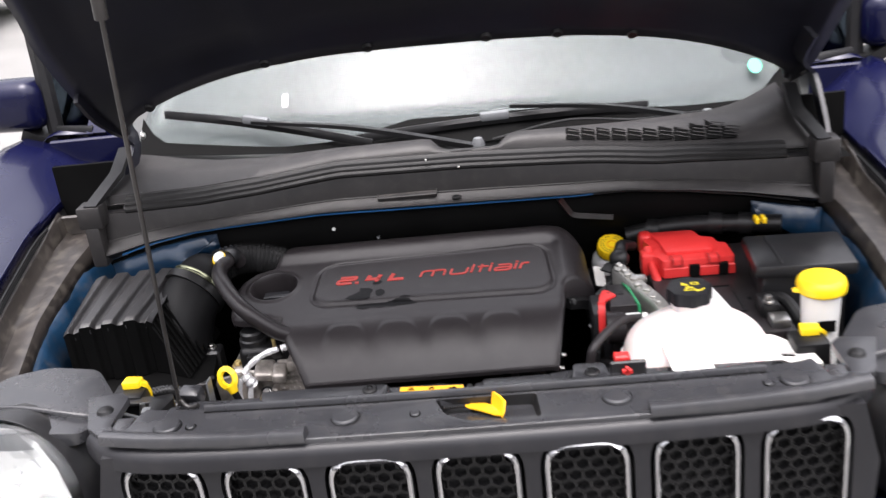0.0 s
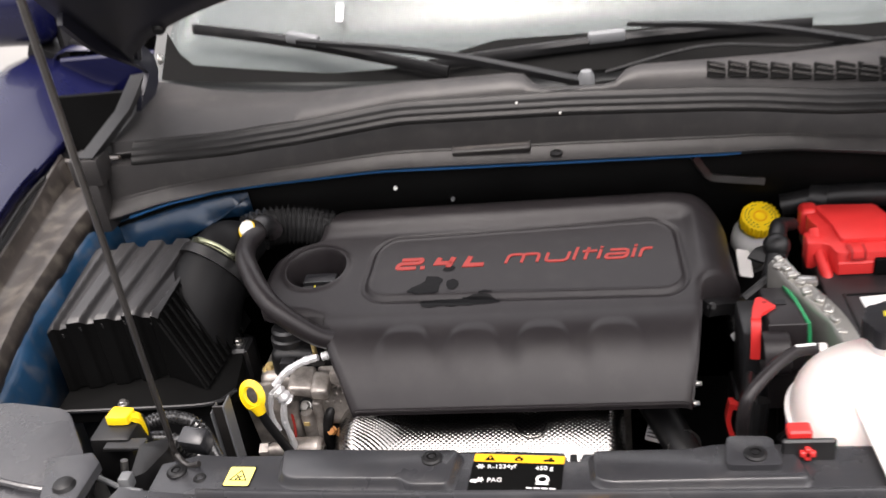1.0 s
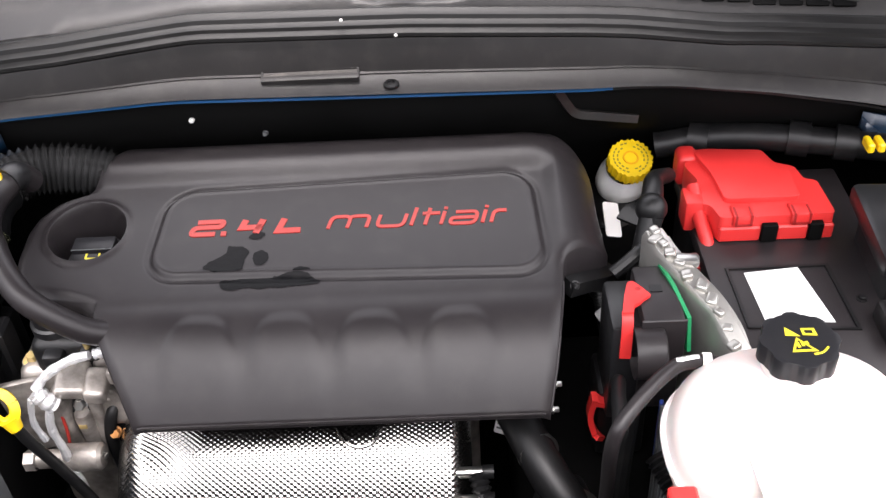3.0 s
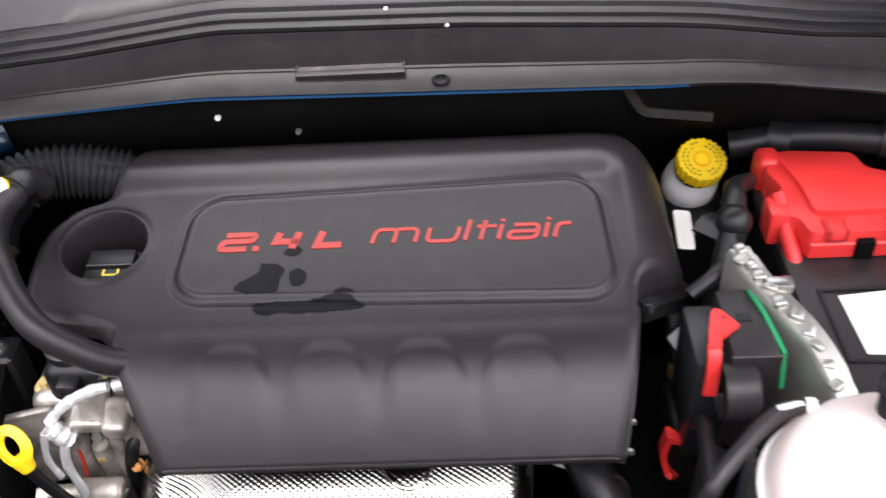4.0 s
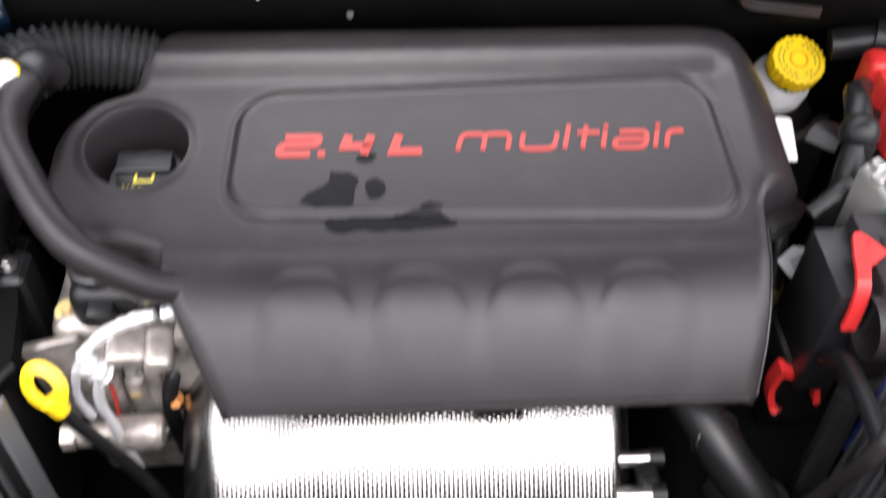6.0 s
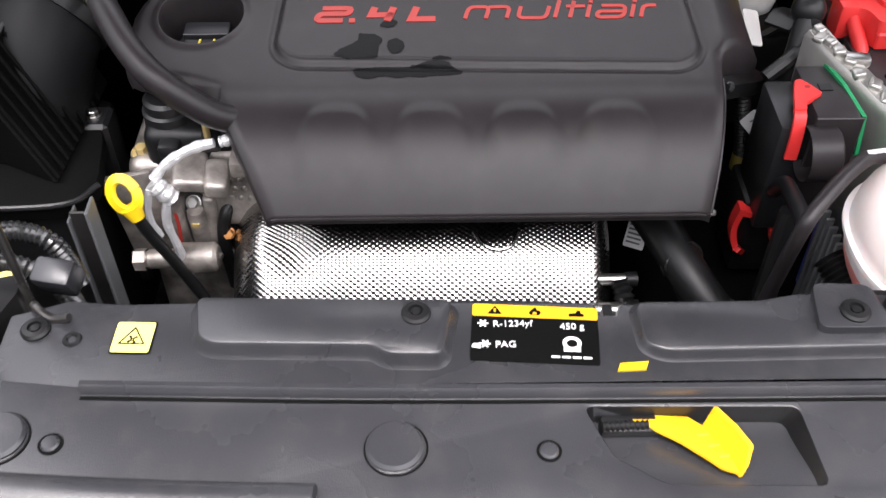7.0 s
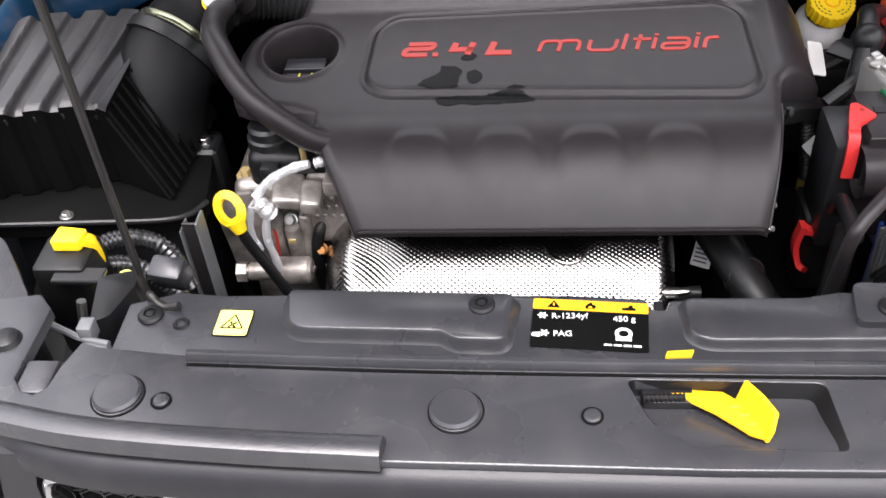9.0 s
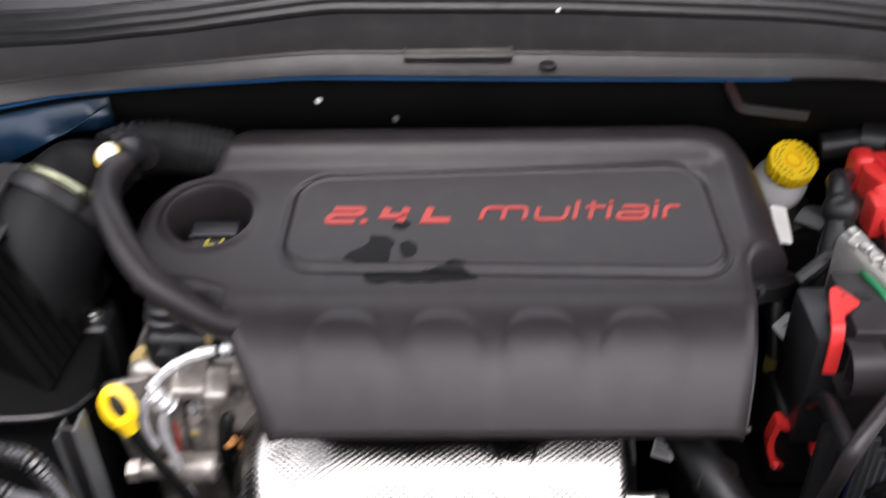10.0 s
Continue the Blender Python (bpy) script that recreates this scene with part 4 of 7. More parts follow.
for k in range(12):
    y0, y1 = -0.1225 - 0.056 * k / 12, -0.1225 - 0.056 * (k + 1) / 12
    edge = [(lerp_table(-y, [(0.12, -0.05), (0.158, -0.036), (0.176, -0.010), (0.179, 0.0)]), y, 0.9834 + 0.013 * bumpy((-0.123 - y) / 0.06)) for y in (y0, y1)]
    bm.faces.new([bm.verts.new(p) for p in (edge[1], (0.0735, edge[1][1], edge[1][2]), (0.0735, edge[0][1], edge[0][2]), edge[0])])
bmesh.ops.remove_doubles(bm, verts=bm.verts[:], dist=0.0002)
part("well_floor", bm, SHROUD, slam, "black floor rising to the front of the recess")
for x, y in ((-0.393, -0.140), (-0.163, -0.15), (0.172, -0.15), (0.387, -0.140)):
    part("round_cap", lathe([(0.0, 0.0046), (0.0150, 0.0042), (0.0168, 0.0022), (0.0168, 0.0006), (0.0176, 0.0004), (0.0176, -0.001)], 36, Matrix.Translation((x, y, 1.0))), SHROUD, slam, "round black cap")
    # off-centre black ring, drawn as the crescent of shade round the cap
    part("cap_shade_ring", lathe([(0.0175, 0.0), (0.0175, 0.0006), (0.0186, 0.0006), (0.0186, 0.0)], 36, Matrix.Translation((x + 0.0006, y - 0.0008, 1.0))), DARK, slam)
for x, y in ((-0.361, -0.145), (-0.075, -0.154), (0.355, -0.145)):
    ringp = lathe([(0.0056, 0.0), (0.0056, 0.0006), (0.0073, 0.0006), (0.0073, 0.0)], 20, Matrix.Translation((x, y, 1.0002)))
    clip = part("clip_ring", ringp, DARK, slam)
    part("clip_head", lathe([(0, 0.0022), (0.0045, 0.0018), (0.0056, 0.0006), (0.0057, -0.0006)], 20, Matrix.Translation((x, y, 1.0008))), SHROUD, clip)
for s in (-1, 1):
    wide = 0.0145 if s < 0 else 0.0
    part("slot_tongue", box(*sorted((s * (0.4315 + wide), s * (0.4550 + wide))), -0.1375, -0.1075, 0.975, 0.9985, 0.002, 2), SHROUD, slam)
    part("corner_screw", lathe([(0, 0.006), (0.005, 0.006), (0.0095, 0.004), (0.0115, 0.0)], 24, Matrix.Translation((s * (0.4774 + wide), -0.0909, 1.0))), RUBBER, slam)
    # rolled lip along the front
    pts = [(s * 0.468, -0.163, 1.0), (s * 0.40, -0.176, 1.0), (s * 0.30, -0.184, 1.0), (s * 0.206, -0.188, 1.0)]
    sec = [(0.0105, 0.0), (0.0105, 0.008), (0.008, 0.0122), (0.003, 0.0142), (-0.004, 0.0138), (-0.009, 0.0105), (-0.012, 0.004), (-0.013, 0.0)]
    part("rolled_lip", sweep(spline(pts, 8), sec if s < 0 else [(-a, b) for a, b in sec]), SHROUD, slam, "thick rolled lip")
# raised edge at the back of the cover
line = spline([(-0.352, -0.106, 1.0), (-0.15, -0.112, 1.0), (0.15, -0.114, 1.0), (0.36, -0.112, 1.0)], 8)
part("back_ridge", sweep(line, [(0.004, -0.008), (0.004, 0.006), (0.0025, 0.0082), (-0.001, 0.0078), (-0.004, 0.003), (-0.005, -0.008)]), SHROUD, slam)
# black strip laid on as the line of shade in front of the ridge
part("ridge_shade_strip", sweep([v + Vector((0, -0.0068, 0.0)) for v in line], [(0.0012, -0.001), (0.0012, 0.0008), (-0.0012, 0.0008), (-0.0012, -0.001)]), DARK, slam)
bm = bmesh.new()
vs = [bm.verts.new(p) for p in ((-0.36, -0.103, 0.997), (0.38, -0.103, 0.997), (0.38, -0.066, 0.93), (-0.36, -0.066, 0.93))]
bm.faces.new(vs)
part("back_apron", bm, SHROUD, slam)

# lock lever
lever = thing("release_lever", (0.0, -0.155, 0.97), "bright yellow bonnet release lever in its recess", "lever")
bm = plate([(-0.026, -0.1325), (-0.012, -0.140), (0.003, -0.152), (0.0165, -0.1665), (0.0215, -0.1725), (0.0300, -0.1765), (0.0290, -0.160), (0.0190, -0.140), (0.0110, -0.1315), (-0.012, -0.1295)], 0.0, 0.003, (), 0.0008)
for v in bm.verts:
    v.co.z += 0.9885 + 0.23 * (-0.1335 - v.co.y)
part("lever_arm", bm, AMBER, lever, "flat yellow lever arm")
# upright paddle along the arm's side
face = [(0.0174, -0.138, 0.9875), (0.0208, -0.1393, 1.011), (0.0285, -0.1555, 1.0145), (0.0355, -0.1676, 1.013), (0.0335, -0.174, 1.003), (0.0303, -0.1772, 0.996)]
bm = bmesh.new()
near = [bm.verts.new(p) for p in face]
away = [bm.verts.new((x + 0.0027, y + 0.0012, z)) for x, y, z in face]
bm.faces.new(near)
bm.faces.new(away[::-1])
for i in range(6):
    bm.faces.new((near[i], away[i], away[(i + 1) % 6], near[(i + 1) % 6]))
bmesh.ops.recalc_face_normals(bm, faces=bm.faces[:])
bmesh.ops.bevel(bm, geom=bm.edges[:], offset=0.0006, segments=2, affect='EDGES')
part("paddle", bm, AMBER, lever, "upright finger paddle")
for k in range(3):
    x, y = 0.0155 + 0.0042 * k, -0.1475 - 0.0085 * k
    part("web", box(-0.003, 0.0045, -0.0008, 0.0008, 0.0, 0.0065, 0.0005, 1, pose(x, y, 0.9895 + 0.0021 * k, 0, 0, 8)), AMBER, lever)
part("lever_base", box(-0.042, -0.006, -0.142, -0.129, 0.9832, 0.9915, 0.003, 2), RUBBER, lever, "black hinge block")
part("spring", ribbed([(-0.041, -0.139, 0.9925), (-0.014, -0.138, 0.9925)], 0.0032, 0.003, 0.001, 10), RUBBER, lever, "dark return spring")

for ob in (slam, lever):
    ob.location.x += 0.012
lever.location.y += 0.0065

# ---- radiator cover ----
rad = thing("radiator_cover", (0, -0.03, 0.93), "black plastic radiator cover with raised pads", "panel")
RZ = 0.943
outline = [(-0.44, -0.075), (0.44, -0.075), (0.445, -0.02), (0.42, 0.004), (0.20, 0.008), (0.13, 0.010), (0.10, 0.004), (0.0, 0.004), (-0.004, -0.006), (-0.014, -0.006), (-0.018, 0.006), (-0.08, 0.008), (-0.20, 0.012), (-0.36, 0.010), (-0.40, 0.014), (-0.44, 0.0)]
part("cover_plate", plate(outline, RZ - 0.018, RZ, (), 0.004), SHROUD, rad)


def pad_loft(top, grow, z0, z1):
    """A raised pad: a flat top with a softly hollowed slope all round it."""
    n = len(top)
    turn = math.copysign(1, sum(top[i - 1][0] * top[i][1] - top[i][0] * top[i - 1][1] for i in range(n)))
    bm = bmesh.new()
    rows = []
    for out, up in ((1.0, 0.0), (0.82, 0.10), (0.52, 0.40), (0.26, 0.74), (0.10, 0.94), (0.0, 1.0)):
        row = []
        for i in range(n):
            (ax, ay), (bx, by) = top[i - 1], top[(i + 1) % n]
            d = max(math.hypot(bx - ax, by - ay), 1e-6)
            row.append(bm.verts.new((top[i][0] + turn * (by - ay) / d * grow * out, top[i][1] - turn * (bx - ax) / d * grow * out, z0 + (z1 - z0) * up)))
        rows.append(row)
    for a, b in zip(rows, rows[1:]):
        for i in range(n):
            bm.faces.new((a[i], a[(i + 1) % n], b[(i + 1) % n], b[i]))
    bm.faces.new(rows[-1])
    bmesh.ops.recalc_face_normals(bm, faces=bm.faces[:])
    return bm


pad = rounded([(-0.303, 0.004), (-0.297, -0.030), (-0.287, -0.036), (-0.176, -0.039), (-0.166, -0.047), (-0.130, -0.048), (-0.123, -0.001)], 0.006, 4)
part("raised_pad", pad_loft(pad, 0.0085, RZ - 0.001, RZ + 0.011), SHROUD, rad, angle=60)
pad = rounded([(0.011, -0.003), (0.10, -0.003), (0.128, 0.003), (0.194, 0.001), (0.203, -0.043), (0.026, -0.045), (0.013, -0.039)], 0.006, 4)
part("raised_pad", pad_loft(pad, 0.0075, RZ - 0.001, RZ + 0.008), SHROUD, rad, angle=60)
part("pin_boss", plate(rounded([(0.137, 0.008), (0.178, 0.006), (0.184, -0.034), (0.132, -0.034)], 0.008, 4), RZ + 0.004, RZ + 0.015, (), 0.005), SHROUD, rad)
for x, y, z in ((-0.417, -0.015, RZ), (-0.147, -0.0135, RZ + 0.011), (0.16, -0.02, RZ + 0.015), (0.41, -0.015, RZ)):
    push_pin(rad, (x, y, z))
clip = part("small_clip", lathe([(0.003, 0.0), (0.004, 0.0015), (0.006, 0.0015), (0.007, 0.0)], 18, Matrix.Translation((-0.389, -0.024, RZ))), RUBBER, rad)
part("yellow_tab", plate([(-0.007, -0.0525), (0.0125, -0.051), (0.010, -0.0575), (-0.0095, -0.0585)], RZ, RZ + 0.002), YELLOW, rad, "small yellow tab")
part("spring_clip", box(-0.0125, -0.0055, -0.012, 0.004, RZ - 0.02, RZ - 0.001, 0.001, 1), RUBBER, rad, "small spring clip")

# labels: refrigerant data and fan warning
label_a = thing("refrigerant_label", (-0.066, -0.028, RZ), "black refrigerant label with an amber warning strip", "label")
LM = Matrix.Translation((-0.0635, -0.0245, RZ + 0.0006)) @ pose(0, 0, 0, 0, 0, -4) @ Matrix.Diagonal((1.08, 0.98, 1, 1))
part("label_sheet", plate(rounded([(-0.0415, -0.0265), (0.0415, -0.0265), (0.0415, 0.0145), (-0.0415, 0.0145)], 0.002, 3), 0, 0.0005, m=LM), DARK, label_a)
part("warning_strip", plate(rounded([(-0.0415, 0.0148), (0.0415, 0.0148), (0.0415, 0.0262), (-0.0415, 0.0262)], 0.002, 3), 0, 0.0006, m=LM), ORANGE, label_a, "amber strip with hazard signs")
part("hazard_sign", plate([(-0.0313, 0.0168), (-0.0217, 0.0168), (-0.0265, 0.0248)], 0.0006, 0.0009, [[(-0.0271, 0.0185), (-0.0259, 0.0185), (-0.0257, 0.0222), (-0.0273, 0.0222)]], m=LM), DARK, label_a, "warning triangle")
part("hazard_sign", plate(rounded([(-0.003, 0.0172), (0.003, 0.0172), (0.0042, 0.0195), (0.003, 0.0218), (0.0018, 0.0212), (0.0004, 0.0248), (-0.0026, 0.0215), (-0.004, 0.0192)], 0.0006, 2), 0.0006, 0.0009, [rounded([(-0.0014, 0.0176), (0.0014, 0.0176), (0.0014, 0.0195), (0.0, 0.0205), (-0.0014, 0.0195)], 0.0004, 2)], m=LM), DARK, label_a, "flame sign")
part("hazard_sign", plate(rounded([(0.0225, 0.0172), (0.0325, 0.0172), (0.0325, 0.0198), (0.030, 0.0205), (0.0306, 0.0228), (0.0280, 0.0232), (0.0272, 0.0205), (0.0225, 0.0196)], 0.0006, 2), 0.0006, 0.0009, m=LM), DARK, label_a, "small figure sign")


def flake(x, y, r):
    bm = bmesh.new()
    for k in range(3):
        box(-r, r, -r * 0.16, r * 0.16, 0.0005, 0.0008, 0.0, 1, LM @ pose(x, y, 0, 0, 0, 60 * k), bm)
    return lathe([(r * 0.35, 0.0005), (r * 0.35, 0.0009), (r * 0.62, 0.0009), (r * 0.62, 0.0005)], 12, LM @ pose(x, y, 0), bm)


for x, y in ((-0.034, 0.0075), (-0.032, -0.0115)):
    part("flake_sign", flake(x, y, 0.0036), PAPER, label_a)
part("drop_sign", plate(rounded([(-0.041, -0.015), (-0.0345, -0.016), (-0.035, -0.011), (-0.04, -0.0115)], 0.001, 2), 0.0005, 0.0008, m=LM), PAPER, label_a)
letters("R-1234yf", "label_text", label_a, PAPER, LM @ Vector((-0.0275, 0.0045, 0.0008)), 0.0078, 1.0)
letters("PAG", "label_text", label_a, PAPER, LM @ Vector((-0.0255, -0.0145, 0.0008)), 0.0078, 1.0)
letters("450 g", "label_text", label_a, PAPER, LM @ Vector((0.0165, 0.0045, 0.0008)), 0.0078, 1.0)
arch = lathe([(0.0036, 0.0005), (0.0036, 0.0009), (0.0062, 0.0009), (0.0062, 0.0005)], 20, LM @ pose(0.024, -0.008, 0))
part("round_mark", arch, PAPER, label_a)
part("round_mark", box(0.0185, 0.0295, -0.0155, -0.012, 0.0005, 0.0008, 0.0, 1, LM), PAPER, label_a)
for k in range(4):
    part("text_bar", box(0.0105 + 0.0068 * k, 0.0160 + 0.0068 * k, -0.0215, -0.0198, 0.0005, 0.0008, 0.0, 1, LM), PAPER, label_a)

label_b = thing("fan_label", (-0.331, -0.024, RZ), "square pale yellow fan warning label with a dark rim", "label")
LB = Matrix.Translation((-0.346, -0.0235, RZ + 0.0006)) @ pose(0, 0, 0, 0, 0, -2)
part("label_sheet", plate(rounded([(-0.0145, -0.0145), (0.0145, -0.0145), (0.0145, 0.0145), (-0.0145, 0.0145)], 0.002, 3), 0, 0.0005, m=LB), DARK, label_b)
part("yellow_field", plate(rounded([(-0.0136, -0.0136), (0.0136, -0.0136), (0.0136, 0.0136), (-0.0136, 0.0136)], 0.002, 3), 0.0003, 0.0008, m=LB), PALE, label_b)
tri_o, tri_i = [(-0.0098, -0.0065), (0.0098, -0.0065), (0, 0.0095)], [(-0.0078, -0.0054), (0.0078, -0.0054), (0, 0.0072)]
part("warning_triangle", plate(tri_o, 0.0008, 0.0011, [tri_i], m=LB), DARK, label_b)
bm = bmesh.new()
for k in range(4):
    plate(rounded([(0.0002, -0.0004), (0.0038, -0.0016), (0.0042, 0.0004), (0.0006, 0.0008)], 0.0005, 2), 0.0008, 0.0011, m=LB @ pose(0, -0.0022, 0, 0, 0, 45 + 90 * k), bm=bm)
part("fan_sign", bm, DARK, label_b)

for ob in (rad, label_a, label_b):
    ob.location.x += 0.006
    ob.location.y += 0.004

# ---- engine cover ----
cover = thing("engine_cover", (-0.09, 0.37, 0.89), "large matt black plastic engine cover with red lettering", "engine cover")
LEFT = [(0.199, -0.284), (0.25, -0.313), (0.296, -0.336), (0.306, -0.342), (0.3115, -0.350), (0.3165, -0.375), (0.3225, -0.410), (0.329, -0.421), (0.341, -0.428), (0.38, -0.432), (0.415, -0.431), (0.432, -0.426), (0.446, -0.415), (0.455, -0.404), (0.461, -0.390), (0.466, -0.377), (0.474, -0.369), (0.488, -0.3655), (0.503, -0.3645), (0.511, -0.3625), (0.53, -0.352), (0.548, -0.342)]
RIGHT = [(0.199, 0.129), (0.228, 0.137), (0.25, 0.1415), (0.296, 0.149), (0.323, 0.1515), (0.338, 0.1535), (0.348, 0.158), (0.362, 0.174), (0.378, 0.198), (0.389, 0.2085), (0.40, 0.2060), (0.44, 0.2015), (0.505, 0.2005), (0.519, 0.197), (0.530, 0.188), (0.539, 0.170), (0.545, 0.14), (0.548, 0.10)]
HOLE = (-0.3605, 0.4065, 0.0428)


def shelf(y):
    return 0.9335 + 0.16 * (y - 0.39)


# the spine from the front lip over the shelf to the back, with its corners rounded off
SPINE_Y = np.arange(0.15, 0.60, 0.0005)
_raw = np.where(SPINE_Y < 0.305, 0.9188 - 0.0690 * np.clip((0.305 - SPINE_Y) / 0.106, 0, 1.5) ** 2, shelf(SPINE_Y))
_raw = np.where(SPINE_Y > 0.476, np.interp(SPINE_Y, [0.476, 0.492, 0.504, 0.530, 0.541, 0.548], [shelf(0.476), 0.956, 0.9605, 0.9600, 0.956, 0.946]), _raw)
_bell = np.exp(-0.5 * (np.arange(-45, 46) / 9.0) ** 2)
SPINE_Z = np.convolve(np.pad(_raw, 45, mode="edge"), _bell / _bell.sum(), mode="valid")


def plaque_dist(x, y):
    """Signed distance to the plaque's outline: a rounded four-sided field, taller at one end."""
    u = (x + 0.0745) / 0.2045
    low, high = 0.3325 - 0.0055 * u, 0.4635 + 0.0065 * u
    half_x = 0.2045 + 0.004 * (y - 0.40) / -0.065
    cy, hy, r = (low + high) / 2, (high - low) / 2, 0.032
    qx, qy = abs(x + 0.0745) - half_x + r, abs(y - cy) - hy + r
    return math.hypot(max(qx, 0), max(qy, 0)) + min(max(qx, qy), 0) - r


def pocket(x, y):
    """Height of four arched lobes on the front, running out towards the lower edge."""
    h = 0.0
    if 0.205 < y < 0.33:
        fade = bumpy((y - 0.200) / 0.075)
        for k in range(4):
            dx = abs(x + 0.218 - 0.0872 * k)
            top = 0.2805 - 0.026 * min(dx / 0.036, 1.2) ** 3
            h += 0.0026 * bumpy((top - y) / 0.0155 + 0.5) * bumpy((0.0325 - dx) / 0.020 + 0.5) * fade
    return h


def cover_z(x, y):
    z = float(np.interp(y, SPINE_Y, SPINE_Z))
    # raised plaque, its rim a thin bead, with a groove round it
    d = plaque_dist(x, y)
    if d < 0.03:
        z += 0.0036 * bumpy(1 - (d + 0.001) / 0.0040) - 0.0022 * math.exp(-((d - 0.0052) / 0.0030) ** 2)
        z += 0.0008 * math.exp(-((d + 0.0030) / 0.0018) ** 2)
    # a rounded bank beside the plaque, and the ear that falls away from it
    bank = bumpy((y - 0.33) / 0.04) * (1 - bumpy((y - 0.47) / 0.04))
    z += 0.0050 * bumpy((x - 0.137) / 0.022) * bank
    fall = max(0.0, x - 0.156)
    z -= min(0.062, 15.0 * fall * fall + 0.16 * fall) * bumpy((y - 0.315) / 0.03)
    # the far corner of the back ridge rolls down too
    z -= 0.010 * bumpy((x - 0.12) / 0.08) * bumpy((y - 0.47) / 0.04)
    # rim of the filler opening
    d = math.hypot(x - HOLE[0], y - HOLE[1]) - HOLE[2]
    if -0.02 < d < 0.02:
        z += 0.0022 * math.exp(-((d - 0.001) / 0.0045) ** 2)
    return z


ys = sorted(set([round(0.199 + 0.0018 * i, 5) for i in range(int((0.548 - 0.199) / 0.0018) + 1)] + [0.548]))
NX = 320
grid = []
for y in ys:
    xl, xr = lerp_table(y, LEFT), lerp_table(y, RIGHT)
    row = []
    for i in range(NX + 1):
        u = i / NX
        x = xl + (xr - xl) * u
        edge = min((x - xl) * (1.0 if x < -0.2 else 9), xr - x)
        yy, xx = y, x
        d = math.hypot(x - HOLE[0], y - HOLE[1])
        if abs(d - HOLE[2]) < 0.0015:
            xx = HOLE[0] + (x - HOLE[0]) * HOLE[2] / d
            yy = HOLE[1] + (y - HOLE[1]) * HOLE[2] / d
        roll = 0.009 if 0.33 < y < 0.45 and x < -0.38 else 0.004
        z = cover_z(xx, yy) - roll * max(0.0, 1 - edge / 0.012) ** 2
        # the lobe's front edge rolls over
        if x < -0.33:
            z -= 0.006 * max(0.0, 1 - (y - lerp_table(-x, [(0.33, 0.300), (0.35, 0.3115), (0.375, 0.3165), (0.41, 0.3225), (0.43, 0.335)])) / 0.014) ** 2
        h = pocket(xx, yy)
        row.append((xx, yy - 0.6 * h, z + 0.8 * h))
    grid.append(row)
verts = [p for row in grid for p in row]
W = NX + 1
faces = []
for j in range(len(ys) - 1):
    for i in range(NX):
        q = [verts[k] for k in (j * W + i, j * W + i + 1, (j + 1) * W + i + 1, (j + 1) * W + i)]
        if math.hypot(sum(p[0] for p in q) / 4 - HOLE[0], sum(p[1] for p in q) / 4 - HOLE[1]) > HOLE[2] - 0.0003:
            faces.append((j * W + i, j * W + i + 1, (j + 1) * W + i + 1, (j + 1) * W + i))
# skirt round the outside
ring = [i for i in range(W)] + [(j + 1) * W - 1 for j in range(1, len(ys))] + [(len(ys) - 1) * W + i for i in range(W - 2, -1, -1)] + [j * W for j in range(len(ys) - 2, 0, -1)]
base = len(verts)
for i in ring:
    x, y, z = verts[i]
    drop = 0.008 if y < 0.201 else lerp_table(y, [(0.20, 0.008), (0.3, 0.026), (0.4, 0.045), (0.55, 0.05)])
    if x < -0.335 and y < 0.36:
        drop = 0.009
    verts.append((x, y, z - drop))
k = len(ring)
faces += [(ring[i], base + i, base + (i + 1) % k, ring[(i + 1) % k]) for i in range(k)]
lip = [Vector(p) + Vector((0, -0.0008, -0.0012)) for p in grid[0][4:-4:4]]
part("front_lip", sweep(lip, disc(0.0016, 8)), COVER, cover)
# fine bead down the flap's open edge
edge = [Vector(row[-1]) + Vector((0.0004, 0, 0.0002)) for row in grid[1:66:3]]
part("edge_bead", sweep(edge, disc(0.0012, 6)), COVER, cover)
surface("cover_shell", verts, faces, COVER, cover, "grained matt black shell", angle=55)
bm = bmesh.new()
rows = []
for r, dz in ((HOLE[2] + 0.0004, -0.0002), (HOLE[2] - 0.001, -0.003), (HOLE[2] - 0.0020, -0.012), (HOLE[2] - 0.004, -0.06)):
    row = []
    for i in range(64):
        a = 2 * math.pi * i / 64
        x, y = HOLE[0] + r * math.cos(a), HOLE[1] + r * math.sin(a)
        ex, ey = HOLE[0] + HOLE[2] * math.cos(a), HOLE[1] + HOLE[2] * math.sin(a)
        row.append(bm.verts.new((x, y, cover_z(ex, ey) + dz if dz > -0.05 else 0.872)))
    rows.append(row)
for p, q in zip(rows, rows[1:]):
    for i in range(64):
        bm.faces.new((p[i], p[(i + 1) % 64], q[(i + 1) % 64], q[i]))
bm.faces.new(rows[-1])
part("filler_well", bm, COVER, cover, "round well for the oil cap")
# black bracket under the ear
part("ear_bracket", sweep(spline([(0.158, 0.338, 0.893), (0.176, 0.352, 0.886), (0.200, 0.374, 0.872), (0.212, 0.392, 0.866)], 5), [(0.010, -0.012), (0.010, 0.004), (-0.006, 0.006), (-0.008, -0.012)]), RUBBER, cover, "black bracket under the cover's ear")
bolt(cover, (0.166, 0.335, 0.893), 0.0035, 0.004, RUBBER, (0.2, -1, 0.6), 1.6)


